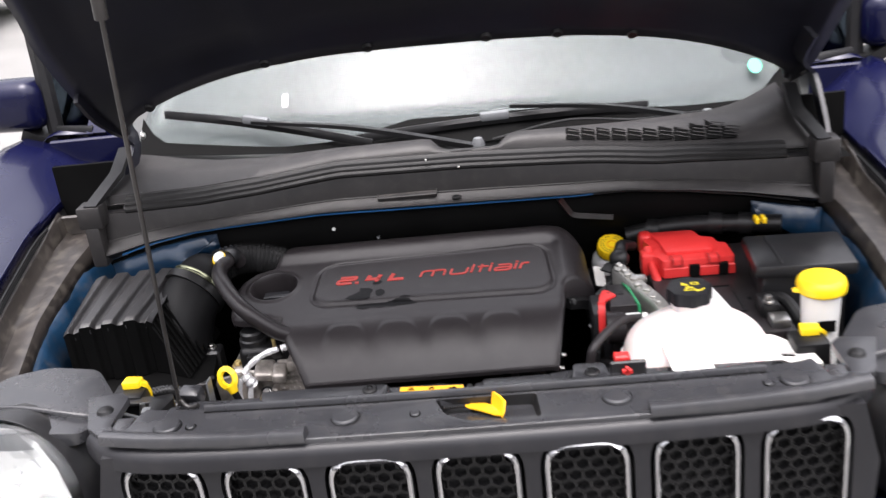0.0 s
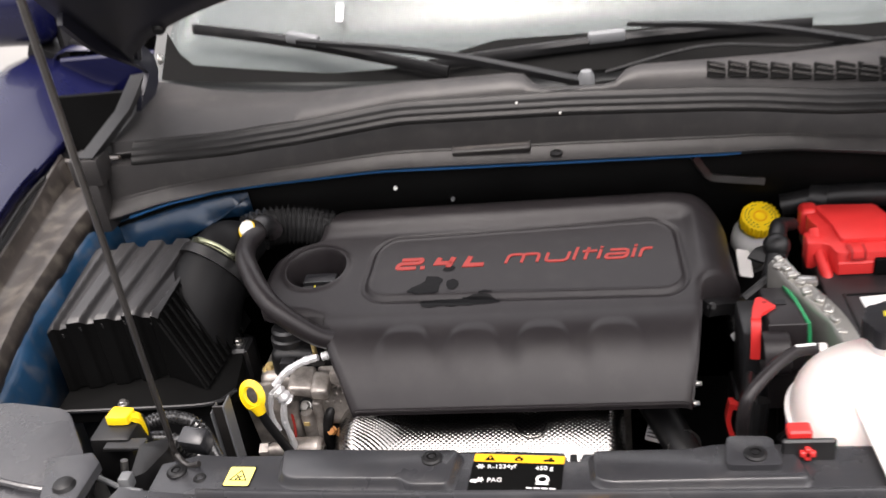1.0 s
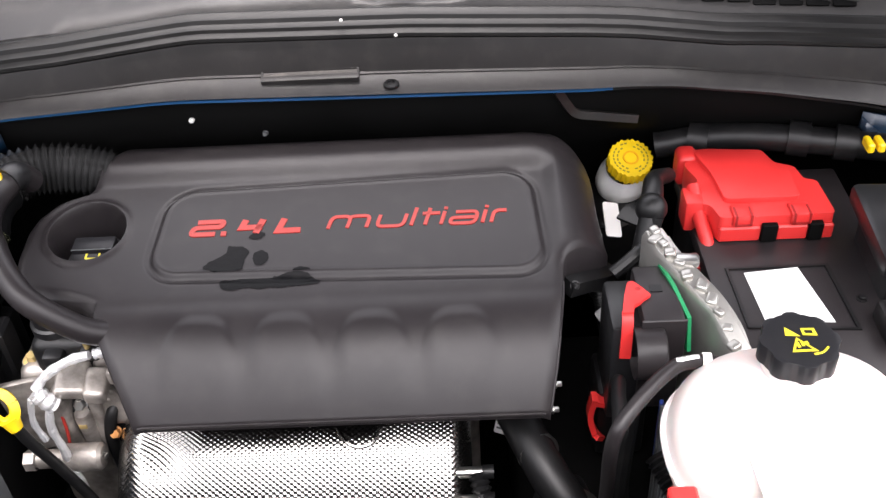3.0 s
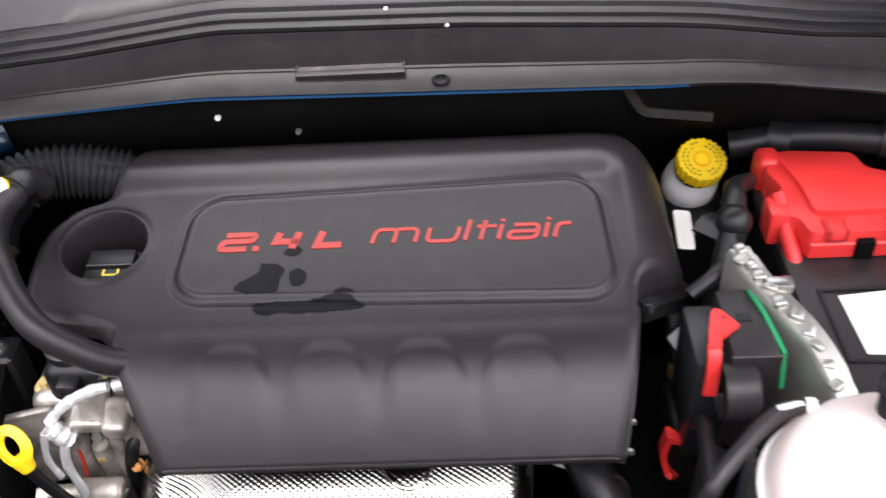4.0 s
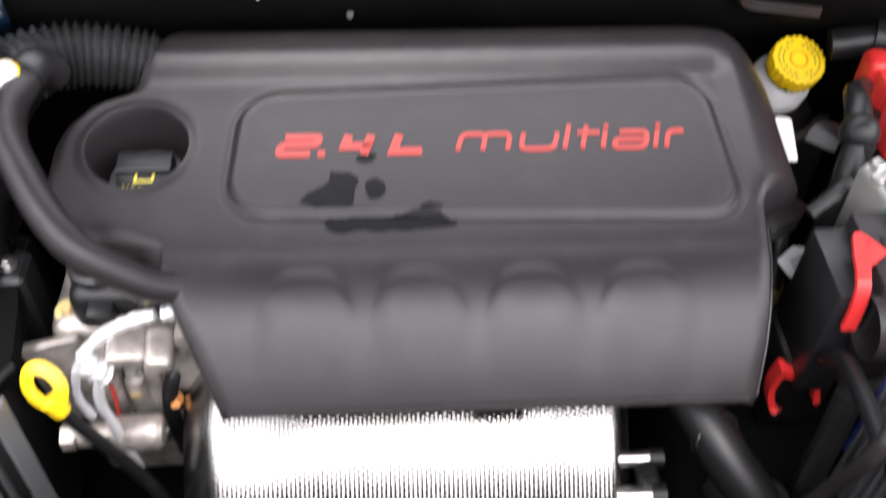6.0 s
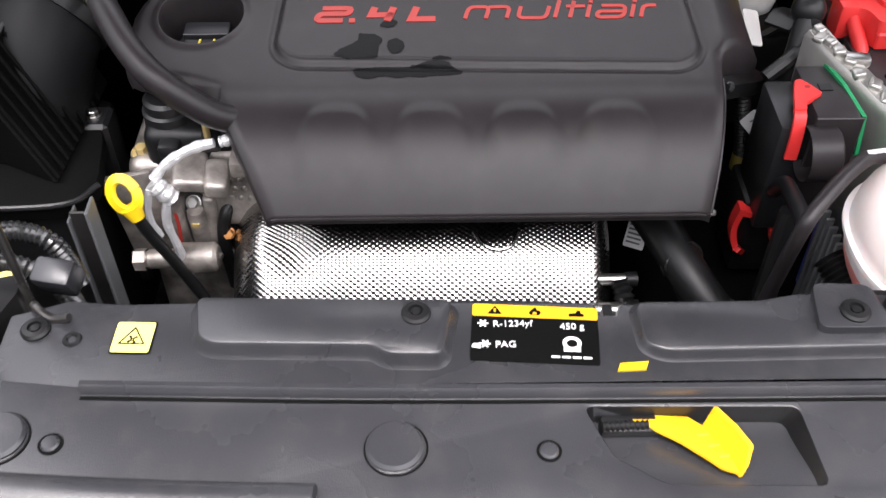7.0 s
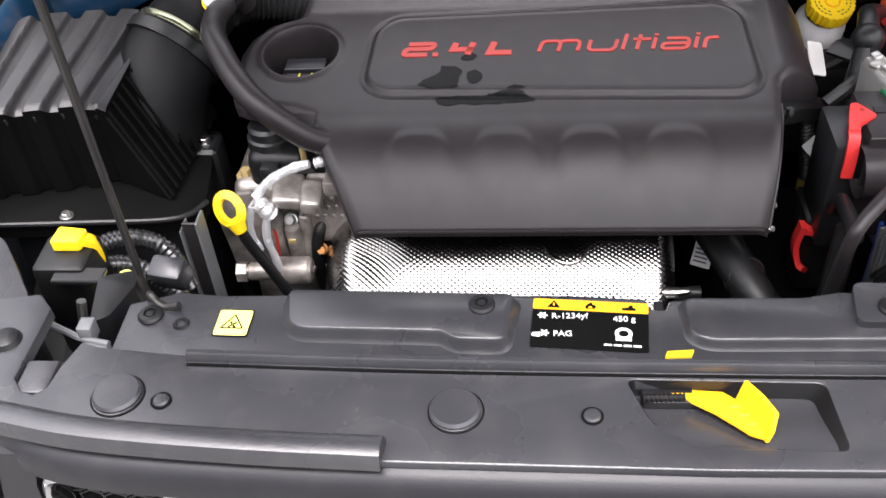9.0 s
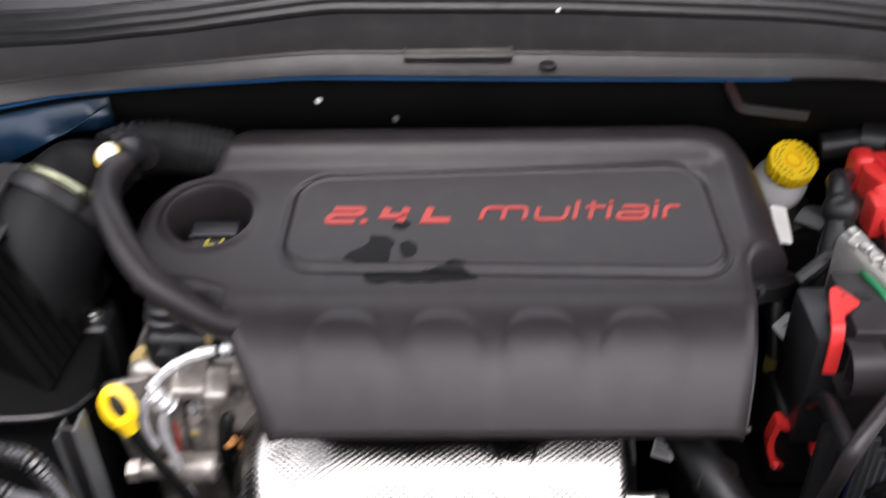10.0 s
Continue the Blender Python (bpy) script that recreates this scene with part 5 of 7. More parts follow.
def stroke(pts, w, bm):
    """A flat band of width w along a line, laid on the plaque."""
    ps = [Vector(p) for p in pts]
    left, right = [], []
    for i, p in enumerate(ps):
        d0 = (p - ps[i - 1]).normalized() if i else (ps[1] - p).normalized()
        d1 = (ps[i + 1] - p).normalized() if i < len(ps) - 1 else d0
        t = (d0 + d1).normalized()
        n = Vector((-t.y, t.x)) * (w / 2 / max(t.dot(d0), 0.5))
        left.append(p + n)
        right.append(p - n)
    quads = [[bm.verts.new((q.x, q.y, cover_z(q.x, q.y) + h)) for q in side] for h in (0.0010, -0.0004) for side in (left, right)]
    a, b, c, e = quads
    for i in range(len(ps) - 1):
        bm.faces.new((a[i], b[i], b[i + 1], a[i + 1]))
        bm.faces.new((a[i + 1], c[i + 1], c[i], a[i]))
        bm.faces.new((b[i], e[i], e[i + 1], b[i + 1]))
    for i in (0, -1):
        bm.faces.new((a[i], b[i], e[i], c[i]))


def bend(pts, r=0.22):
    """A glyph's line with its inner corners rounded."""
    out = [Vector(pts[0])]
    for a, b, c in zip(pts, pts[1:], pts[2:]):
        a, b, c = Vector(a), Vector(b), Vector(c)
        q = min(r, (a - b).length * 0.48, (c - b).length * 0.48)
        s, e = b + (a - b).normalized() * q, b + (c - b).normalized() * q
        out += [(1 - t) ** 2 * s + 2 * t * (1 - t) * b + t * t * e for t in (0, 0.25, 0.5, 0.75, 1)]
    return out + [Vector(pts[-1])]


# glyphs as lines in a box one unit wide and one high
GLYPHS = {
    "2": [[(0.0, 1.0), (1.0, 1.0), (1.0, 0.55), (0.0, 0.55), (0.0, 0.0), (0.92, 0.0)]],
    ".": [[(0.0, 0.0), (1.0, 0.0)]],
    "4": [[(0.12, 1.04), (0.12, 0.42), (1.0, 0.42)], [(0.86, 1.04), (0.86, -0.06)]],
    "L": [[(0.1, 1.04), (0.1, 0.06), (1.0, 0.06)]],
    "m": [[(0.0, 0.0), (0.0, 1.0), (0.5, 1.0), (0.5, 0.0)], [(0.5, 0.95), (0.6, 1.0), (1.0, 1.0), (1.0, 0.0)]],
    "u": [[(0.0, 1.0), (0.0, 0.0), (1.0, 0.0), (1.0, 1.0)]],
    "l": [[(0.5, 0.0), (0.5, 1.5)]],
    "t": [[(0.35, 0.0), (0.35, 1.42)], [(0.0, 0.98), (1.0, 0.98)]],
    "i": [[(0.5, 0.0), (0.5, 1.08)], [(0.5, 1.28), (0.5, 1.48)]],
    "a": [[(0.1, 1.0), (1.0, 1.0), (1.0, 0.0), (0.0, 0.0), (0.0, 0.5), (0.98, 0.5)]],
    "r": [[(0.0, 0.0), (0.0, 1.0), (1.0, 1.0)]],
}


def glyph(ch, x, w, h, y, width, lean=0.28):
    bm = bmesh.new()
    for line in GLYPHS[ch]:
        pts = [(px * w, py * h) for px, py in line]
        pts = bend(pts, 0.0065 if h < 0.0175 else 0.0055) if len(pts) > 2 and ch not in "4L" else [Vector(p) for p in pts]
        stroke([(x + p.x + lean * p.y, y + p.y) for p in pts], width, bm)
    part("letter", bm, PRINT, cover, "red raised letter", angle=60)


for ch, x, w in (("2", -0.2440, 0.0290), (".", -0.2110, 0.0060), ("4", -0.1945, 0.0255), ("L", -0.1520, 0.0270)):
    glyph(ch, x, w, 0.0178, 0.3915, 0.0062 if ch in "2." else 0.0072, 0.33)
for ch, x, w in (("m", -0.0950, 0.0415), ("u", -0.0425, 0.0285), ("l", -0.0072, 0.004), ("t", 0.0032, 0.0190), ("i", 0.0250, 0.004), ("a", 0.0365, 0.0270), ("i", 0.0695, 0.004), ("r", 0.0810, 0.0130)):
    glyph(ch, x, w, 0.0168, 0.3925, 0.0041, 0.26)


def puddle(name, cx, cy, pts, seed):
    rnd = random.Random(seed)
    loop = rounded(pts, 0.006, 4)
    out = []
    for x, y in loop:
        out.append((cx + x + rnd.uniform(-0.0006, 0.0006), cy + y + rnd.uniform(-0.0006, 0.0006)))
    bm = bmesh.new()
    vs = [bm.verts.new((x, y, 0)) for x, y in out]
    es = [bm.edges.new((vs[i], vs[(i + 1) % len(vs)])) for i in range(len(vs))]
    bmesh.ops.triangle_fill(bm, use_beauty=True, edges=es)
    bmesh.ops.subdivide_edges(bm, edges=bm.edges[:], cuts=3, use_grid_fill=True)
    for v in bm.verts:
        v.co.z = cover_z(v.co.x, v.co.y) + 0.0007
    return part(name, bm, WET, cover, "wet black oily patch", angle=80)


puddle("wet_patch", -0.195, 0.353, [(-0.030, -0.009), (-0.024, -0.012), (-0.016, -0.016), (0.014, -0.0155), (0.014, 0.002), (0.019, 0.010), (0.013, 0.018), (0.0, 0.020), (-0.006, 0.020), (-0.005, 0.012), (-0.012, 0.005), (-0.022, 0.000)], 3)
puddle("wet_patch", -0.164, 0.3545, [(-0.008, 0.008), (0.000, 0.012), (0.008, 0.006), (0.009, -0.002), (0.004, -0.009), (-0.004, -0.010), (-0.008, -0.002)], 4)
puddle("wet_patch", -0.150, 0.3245, [(-0.055, 0.007), (-0.04, 0.007), (0.0, 0.0075), (0.02, 0.0095), (0.036, 0.010), (0.044, 0.005), (0.052, 0.001), (0.05, -0.004), (0.03, -0.0065), (0.02, -0.0055), (0.01, -0.0085), (0.0, -0.006), (-0.012, -0.0095), (-0.022, -0.0055), (-0.03, -0.0065), (-0.042, -0.0105), (-0.054, -0.004)], 5)
puddle("wet_patch", -0.119, 0.3365, [(-0.010, -0.0015), (0.010, -0.001), (0.007, 0.003), (-0.002, 0.005), (-0.008, 0.002)], 6)
puddle("wet_patch", -0.172, 0.387, [(-0.009, -0.003), (0.002, -0.006), (0.007, -0.003), (0.011, 0.002), (0.004, 0.006), (-0.005, 0.002)], 7)

cap = thing("oil_cap", (-0.358, 0.395, 0.872), "black oil filler cap with yellow print", "cap")
m = Matrix.Translation((-0.3575, 0.4055, 0.8905)) @ pose(0, 0, 0, 4, 0, 0)
part("cap_body", lathe([(0.03, -0.02), (0.034, 0.0), (0.034, 0.010), (0.032, 0.013), (0, 0.014)], 36, m), PLASTIC, cap)
grip = box(-0.0235, 0.0235, -0.010, 0.013, 0.012, 0.032, 0.003, 2, m)
part("grip", grip, FASCIA, cap, "ribbed grip bar")
face = m @ Matrix.Translation((0, -0.0125, 0.0245)) @ pose(0, 0, 0, 36, 0, 0)
part("print_face", box(-0.0235, 0.0235, -0.014, 0.012, -0.007, 0.0, 0.003, 2, face), FASCIA, cap)
part("grip_line", box(-0.0225, 0.0225, -0.0004, 0.0004, 0.0005, 0.0012, 0.0, 1, m @ Matrix.Translation((0, -0.0095, 0.0315))), GREY, cap)
letters("SAE 0W-20", "cap_text", cap, YELLOW_INK, face @ Vector((-0.0185, -0.0105, 0.0004)), 0.0072, 1.0, turn=pose(0, 0, 0, 40, 0, 0))
bm = plate(rounded([(-0.009, -0.003), (0.008, -0.003), (0.010, 0.006), (-0.006, 0.006)], 0.002, 2), 0.0, 0.0006, [rounded([(-0.0065, -0.0012), (0.006, -0.0012), (0.0075, 0.004), (-0.0045, 0.004)], 0.001, 2)], m=face)
part("oil_sign", bm, YELLOW_INK, cap)

# ---- engine under the cover ----
engine = thing("engine_block", (-0.1, 0.35, 0.6), "cast aluminium engine block under the black cover", "engine")
part("block", box(-0.335, 0.06, 0.325, 0.58, 0.5, 0.80, 0.02, 3), CAST, engine, "grey cast aluminium block")
part("cam_cover", box(-0.285, 0.10, 0.29, 0.54, 0.78, 0.868, 0.02, 3), RUBBER, engine)
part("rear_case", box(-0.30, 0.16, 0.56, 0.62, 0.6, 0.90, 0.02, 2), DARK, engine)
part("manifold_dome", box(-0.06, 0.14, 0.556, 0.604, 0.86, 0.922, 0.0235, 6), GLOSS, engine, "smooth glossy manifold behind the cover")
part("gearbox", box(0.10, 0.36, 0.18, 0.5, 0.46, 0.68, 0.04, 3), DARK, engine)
# timing side casting: face, rails, bosses and bolts
part("timing_case", box(-0.44, -0.325, 0.298, 0.40, 0.60, 0.832, 0.012, 3), CAST, engine, "cast timing case")
part("case_plate", box(-0.356, -0.288, 0.289, 0.33, 0.755, 0.846, 0.010, 3, pose(-0.32, 0.31, 0.80, -14, 0, 0) @ Matrix.Translation((0.32, -0.31, -0.80))), CAST, engine, "grey cast plate with small dimples")
for i in range(6):
    for j in range(4):
        part("dimple", lathe([(0, 0.0016), (0.0028, 0.0012), (0.0042, 0.0)], 10, Matrix.Translation((-0.345 + 0.0095 * i + 0.004 * (j % 2), 0.288 + 0.0022 * j, 0.795 + 0.0105 * j)) @ pose(0, 0, 0, 76, 0, 0)), CAST, engine)
part("case_rail", box(-0.386, -0.352, 0.258, 0.300, 0.830, 0.8475, 0.005, 3, pose(-0.37, 0.28, 0.84, 12, 6, 4) @ Matrix.Translation((0.37, -0.28, -0.84))), CAST, engine, "cast rail")
part("case_rail", box(-0.354, -0.330, 0.254, 0.292, 0.824, 0.8445, 0.006, 3, pose(-0.34, 0.27, 0.835, 12, 6, 4) @ Matrix.Translation((0.34, -0.27, -0.835))), CAST, engine, "cast rail")
part("case_boss", box(-0.328, -0.306, 0.268, 0.30, 0.838, 0.857, 0.004, 2), CAST, engine)
part("case_column", lathe([(0, 0.026), (0.008, 0.025), (0.0095, 0.02), (0.0105, -0.03), (0.011, -0.05)], 20, Matrix.Translation((-0.374, 0.283, 0.762)) @ pose(0, 0, 0, 8, 0, 0)), CAST, engine, "upright cast column")
part("case_rib", box(-0.405, -0.385, 0.27, 0.30, 0.70, 0.815, 0.006, 3), CAST, engine)
part("case_rib", box(-0.366, -0.352, 0.280, 0.31, 0.69, 0.80, 0.005, 3), CAST, engine)
part("case_wing", box(-0.458, -0.408, 0.286, 0.296, 0.72, 0.828, 0.004, 2, pose(-0.43, 0.29, 0.78, 0, -6, 10) @ Matrix.Translation((0.43, -0.29, -0.78))), CAST, engine, "brown-grey cast wing")
bolt(engine, (-0.376, 0.290, 0.7885), 0.0062, 0.010, STEEL, (0, -1, 0.7), 1.7)
part("bolt_ring", lathe([(0.0082, 0.0), (0.0082, 0.004), (0.0112, 0.004), (0.0118, 0.0)], 20, Matrix.Translation((-0.376, 0.2895, 0.788)) @ Vector((0, -1, 0.7)).to_track_quat("Z", "Y").to_matrix().to_4x4()), RUBBER, engine)
part("paint_mark", box(-0.379, -0.370, 0.2712, 0.2735, 0.768, 0.7745, 0.0006, 1), BRASS, engine, "ochre paint mark")
part("cable", tube([(-0.392, 0.272, 0.792), (-0.390, 0.266, 0.772), (-0.391, 0.262, 0.75), (-0.388, 0.258, 0.73)], 0.0019, 8), PRINT, engine, "thin red cable")
part("mount_sleeve", lathe([(0, 0.042), (0.012, 0.0418), (0.0155, 0.038), (0.016, 0.0), (0.0105, -0.001), (0.0105, -0.03), (0.0085, -0.031), (0.0085, -0.044), (0, -0.045)], 24, Matrix.Translation((-0.393, 0.25, 0.7465)) @ pose(0, 0, 0, 0, 88, 0)), CAST, engine, "bare machined sleeve")
part("sleeve_nut", lathe([(0.012, 0.006), (0.012, -0.006), (0.0, -0.007)], 6, Matrix.Translation((-0.432, 0.25, 0.745)) @ pose(0, 0, 0, 0, 88, 0)), CAST, engine, "hex nut")
bolt(engine, (-0.351, 0.249, 0.750), 0.004, 0.004, STEEL, (1, -0.3, 0), 1.4)
part("plug_seat", lathe([(0, 0.004), (0.013, 0.004), (0.017, 0.0), (0.017, -0.02)], 24, Matrix.Translation((-0.342, 0.291, 0.748)) @ pose(0, 0, 0, 84, 0, 12) @ Matrix.Diagonal((0.75, 1.6, 1, 1))), RUBBER, engine, "dark oval seat")
bolt(engine, (-0.345, 0.280, 0.7525), 0.0055, 0.010, COPPER, (0.2, -1, 0.6), 1.3, "plug", "copper coloured plug")
# black housing over the casting
part("phaser_housing", box(-0.418, -0.318, 0.302, 0.37, 0.775, 0.868, 0.012, 3), RUBBER, engine, "black phaser housing")
part("phaser_boss", lathe([(0, 0.020), (0.019, 0.0195), (0.0225, 0.016), (0.0225, 0.006), (0.0255, 0.004), (0.0255, -0.03)], 28, Matrix.Translation((-0.394, 0.335, 0.872))), PLASTIC, engine, "round black boss")
part("plug", box(-0.357, -0.338, 0.290, 0.312, 0.852, 0.870, 0.004, 2), PLASTIC, engine)
part("plug", box(-0.400, -0.378, 0.288, 0.306, 0.846, 0.862, 0.004, 2), PLASTIC, engine)
part("stud", tube([(-0.349, 0.295, 0.866), (-0.349, 0.295, 0.889)], 0.0034, 10, 2), BRASS, engine, "yellow brass stud")
part("bolt_post", tube([(-0.426, 0.320, 0.76), (-0.426, 0.320, 0.828)], 0.0095, 14, 2), PLASTIC, engine)
bolt(engine, (-0.426, 0.320, 0.829), 0.0062, 0.011, BRASS, (0, -0.15, 1), 1.8, "bolt", "brass coloured bolt")
part("washer", lathe([(0.006, 0.0), (0.0125, 0.0), (0.0125, 0.0026), (0.006, 0.0026)], 20, Matrix.Translation((-0.426, 0.320, 0.8275))), STEEL, engine)
# foil wrapped cable, crumpled
rnd = random.Random(12)


def crumple(r, k):
    return lambda t: r * (1 + 0.09 * math.sin(17 * t + k) + 0.05 * math.sin(41 * t + 2 * k))


part("foil_sleeve", tube([(-0.399, 0.258, 0.848), (-0.388, 0.262, 0.860), (-0.372, 0.266, 0.871), (-0.354, 0.269, 0.8785), (-0.337, 0.270, 0.8825)], crumple(0.0052, 1), 10), FOIL, engine, "silver foil wrapped cable")
part("foil_sleeve", tube([(-0.331, 0.270, 0.8835), (-0.322, 0.271, 0.8850), (-0.3125, 0.272, 0.8855)], crumple(0.0058, 2), 10), FOIL, engine, "silver foil end")
part("foil_sleeve", tube([(-0.400, 0.256, 0.846), (-0.392, 0.254, 0.836), (-0.386, 0.256, 0.826)], crumple(0.0095, 3), 10), FOIL, engine, "crumpled foil")
part("foil_sleeve", tube([(-0.389, 0.254, 0.832), (-0.394, 0.248, 0.80), (-0.388, 0.243, 0.772), (-0.385, 0.240, 0.748), (-0.376, 0.232, 0.715)], crumple(0.0046, 4), 8), FOIL, engine, "crumpled foil")
part("foil_sleeve", tube([(-0.404, 0.250, 0.842), (-0.409, 0.246, 0.81), (-0.402, 0.243, 0.785)], crumple(0.0035, 5), 8), FOIL, engine, "crumpled foil")
for k in range(9):
    x, z = rnd.uniform(-0.44, -0.34), rnd.uniform(0.70, 0.82)
    a = rnd.uniform(0.004, 0.009)
    part("casting_lug", lathe([(0, 0.010), (a * 0.6, 0.0095), (a, 0.006), (a * 1.15, -0.02)], 16, pose(x, 0.296, z, 90 - rnd.uniform(10, 30), 0, rnd.uniform(-20, 20))), CAST, engine)
part("hose_stub", tube([(-0.335, 0.300, 0.79), (-0.345, 0.282, 0.775), (-0.350, 0.276, 0.74), (-0.347, 0.274, 0.68)], 0.007, 12), RUBBER, engine)

# dipstick
dip = thing("dipstick", (-0.41, 0.22, 0.70), "oil dipstick with a yellow ring handle", "dipstick")
m = Matrix.Translation((-0.4165, 0.2205, 0.8620)) @ pose(0, 0, 0, 55, -24, 12)
ring = [m @ Vector((0.0118 * math.cos(2 * math.pi * i / 28), 0.0160 * math.sin(2 * math.pi * i / 28), 0)) for i in range(29)]
bm = sweep(ring[:-1] + [ring[0]], [(0.0046, -0.0026), (0.0054, 0.0), (0.0046, 0.0026), (-0.0046, 0.0026), (-0.0054, 0.0), (-0.0046, -0.0026)], caps=False, up=(0.2, -0.6, 0.7))
part("handle", bm, YELLOW, dip, "yellow pull ring")
part("collar", tube([(-0.412, 0.216, 0.851), (-0.407, 0.213, 0.838)], lambda t: 0.0105 - 0.0035 * t, 14, 3), YELLOW, dip)
part("tube", tube([(-0.408, 0.2135, 0.842), (-0.402, 0.214, 0.82), (-0.389, 0.216, 0.785), (-0.375, 0.217, 0.748), (-0.360, 0.217, 0.70), (-0.350, 0.217, 0.62)], 0.0060, 12), RUBBER, dip, "black dipstick tube")

# embossed heat shield
shield = thing("heat_shield", (-0.13, 0.15, 0.72), "embossed aluminium exhaust heat shield", "heat shield")
HX0, HX1 = -0.336, 0.050
PROFILE = [(0.0, 0.292, 0.794), (0.12, 0.270, 0.799), (0.25, 0.243, 0.797), (0.38, 0.217, 0.786), (0.52, 0.188, 0.762), (0.68, 0.160, 0.733), (0.84, 0.139, 0.700), (1.0, 0.128, 0.63)]
PV = np.linspace(0, 1, 400)
_soft = np.exp(-0.5 * (np.arange(-30, 31) / 12.0) ** 2)
PROF_Y, PROF_Z = (np.convolve(np.pad(np.interp(PV, [p[0] for p in PROFILE], [p[k] for p in PROFILE]), 30, mode="reflect", reflect_type="odd"), _soft / _soft.sum(), mode="valid") for k in (1, 2))
verts, faces = [], []
NU, NV = 300, 230
for j in range(NV + 1):
    v = j / NV
    for i in range(NU + 1):
        u = i / NU
        x = HX0 + (HX1 - HX0) * u
        y = float(np.interp(v, PV, PROF_Y))
        z = float(np.interp(v, PV, PROF_Z))
        e = min(u, 1 - u)
        roll = max(0, 1 - e / (0.11 if u < 0.5 else 0.06)) ** 2
        y += 0.032 * roll
        z -= (0.040 if u < 0.5 else 0.020) * roll
        # large dents of the pressing
        dent = 0.008 * math.exp(-((u - 0.17) / 0.07) ** 2 - ((v - 0.36) / 0.10) ** 2) + 0.006 * math.exp(-((u - 0.42) / 0.16) ** 2 - ((v - 0.20) / 0.10) ** 2)
        dent += 0.008 * math.exp(-((u - 0.69) / 0.055) ** 2 - ((v - 0.24) / 0.07) ** 2) + 0.003 * math.exp(-((u - 0.9) / 0.06) ** 2 - ((v - 0.3) / 0.2) ** 2)
        # small bosses of the embossing
        a, b = x / 0.0037, (v * 0.33) / 0.0037
        boss = 0.00062 * math.cos(math.pi * a) * math.cos(math.pi * b)
        verts.append((x, y + dent - boss * 0.8, z - dent * 0.5 + boss * 0.6))
W = NU + 1
faces = [(j * W + i, j * W + i + 1, (j + 1) * W + i + 1, (j + 1) * W + i) for j in range(NV) for i in range(NU)]
surface("shield_sheet", verts, faces, SHIELD, shield, "dimpled bright aluminium sheet", angle=180)
bolt(shield, (-0.277, 0.262, 0.800), 0.006, 0.005, STEEL, (0, -0.3, 1))
bm = tube([(-0.089, 0.236, 0.7935), (-0.080, 0.222, 0.7890), (-0.066, 0.217, 0.7865), (-0.052, 0.221, 0.7885), (-0.045, 0.235, 0.7935)], 0.0022, 8)
part("rolled_rim", bm, SHIELD, shield)
for z, y, r in ((0.742, 0.175, 0.0085), (0.760, 0.200, 0.006)):
    part("pipe_stub", tube([(0.03, y, z), (0.062, y, z)], r, 14, 2), STEEL, shield, "bare steel pipe stub")
    part("stub_collar", tube([(0.060, y, z), (0.072, y, z)], r * 1.25, 14, 2), RUBBER, shield, "black rubber collar")
tag = thing("hang_tag", (0.045, 0.17, 0.80), "small white paper tag with printed bars", "tag")
m = pose(0.092, 0.30, 0.735, 50, 0, -24) @ Matrix.Diagonal((0.8, 0.8, 1, 1))
part("tag_sheet", plate(rounded([(-0.014, -0.03), (0.014, -0.03), (0.014, 0.03), (-0.014, 0.03)], 0.002, 2), 0, 0.0008, m=m), PAPER, tag)
for k in range(6):
    part("print_bar", box(-0.011, 0.008, -0.024 + 0.006 * k, -0.0215 + 0.006 * k, 0.0008, 0.0011, 0, 1, m), GREY, tag)

# ---- left of the engine: air filter box, intake, headlamp backs ----
air = thing("air_filter_box", (-0.57, 0.33, 0.62), "ribbed black plastic air filter box", "filter box")
NX, NY = 96, 40


def lid_point(u, v):
    xl = -0.690 - 0.008 * v
    xr = -0.545 + 0.012 * v
    x = xl + (xr - xl) * u
    yf = 0.262 + 0.026 * u
    yb = 0.432 + 0.012 * u
    wave = 0.5 + 0.5 * math.cos(2 * math.pi * (u * 4 - 0.35 * v))
    rib = bumpy((wave - 0.12) / 0.45)
    y = yf + (yb - yf) * v - 0.007 * rib * (1 - v)
    z = 0.951 + 0.018 * v + 0.009 * rib - 0.012 * (2 * u - 1) ** 6 - 0.003 * max(0, 1 - v / 0.05) ** 2
    return x, y, z


verts = [lid_point(i / NX, j / NY) for j in range(NY + 1) for i in range(NX + 1)]
W = NX + 1
faces = [(j * W + i, j * W + i + 1, (j + 1) * W + i + 1, (j + 1) * W + i) for j in range(NY) for i in range(NX)]
surface("lid", verts, faces, FILTER, air, "lid with four broad ribs", angle=50)
# walls under the lid, near black to hold its shade, leaning out on the engine's side
ring = [i for i in range(W)] + [j * W + NX for j in range(1, NY + 1)] + [NY * W + i for i in range(NX - 1, -1, -1)] + [j * W for j in range(NY - 1, 0, -1)]
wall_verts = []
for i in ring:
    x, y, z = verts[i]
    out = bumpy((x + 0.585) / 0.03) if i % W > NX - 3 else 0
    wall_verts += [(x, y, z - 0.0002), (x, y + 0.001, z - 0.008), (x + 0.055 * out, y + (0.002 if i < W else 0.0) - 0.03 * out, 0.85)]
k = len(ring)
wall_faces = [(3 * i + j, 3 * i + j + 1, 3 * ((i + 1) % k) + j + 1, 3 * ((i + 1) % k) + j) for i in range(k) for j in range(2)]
surface("lid_wall", wall_verts, wall_faces, DARK, air, "side wall, blackened for the shade under the lid", angle=40)
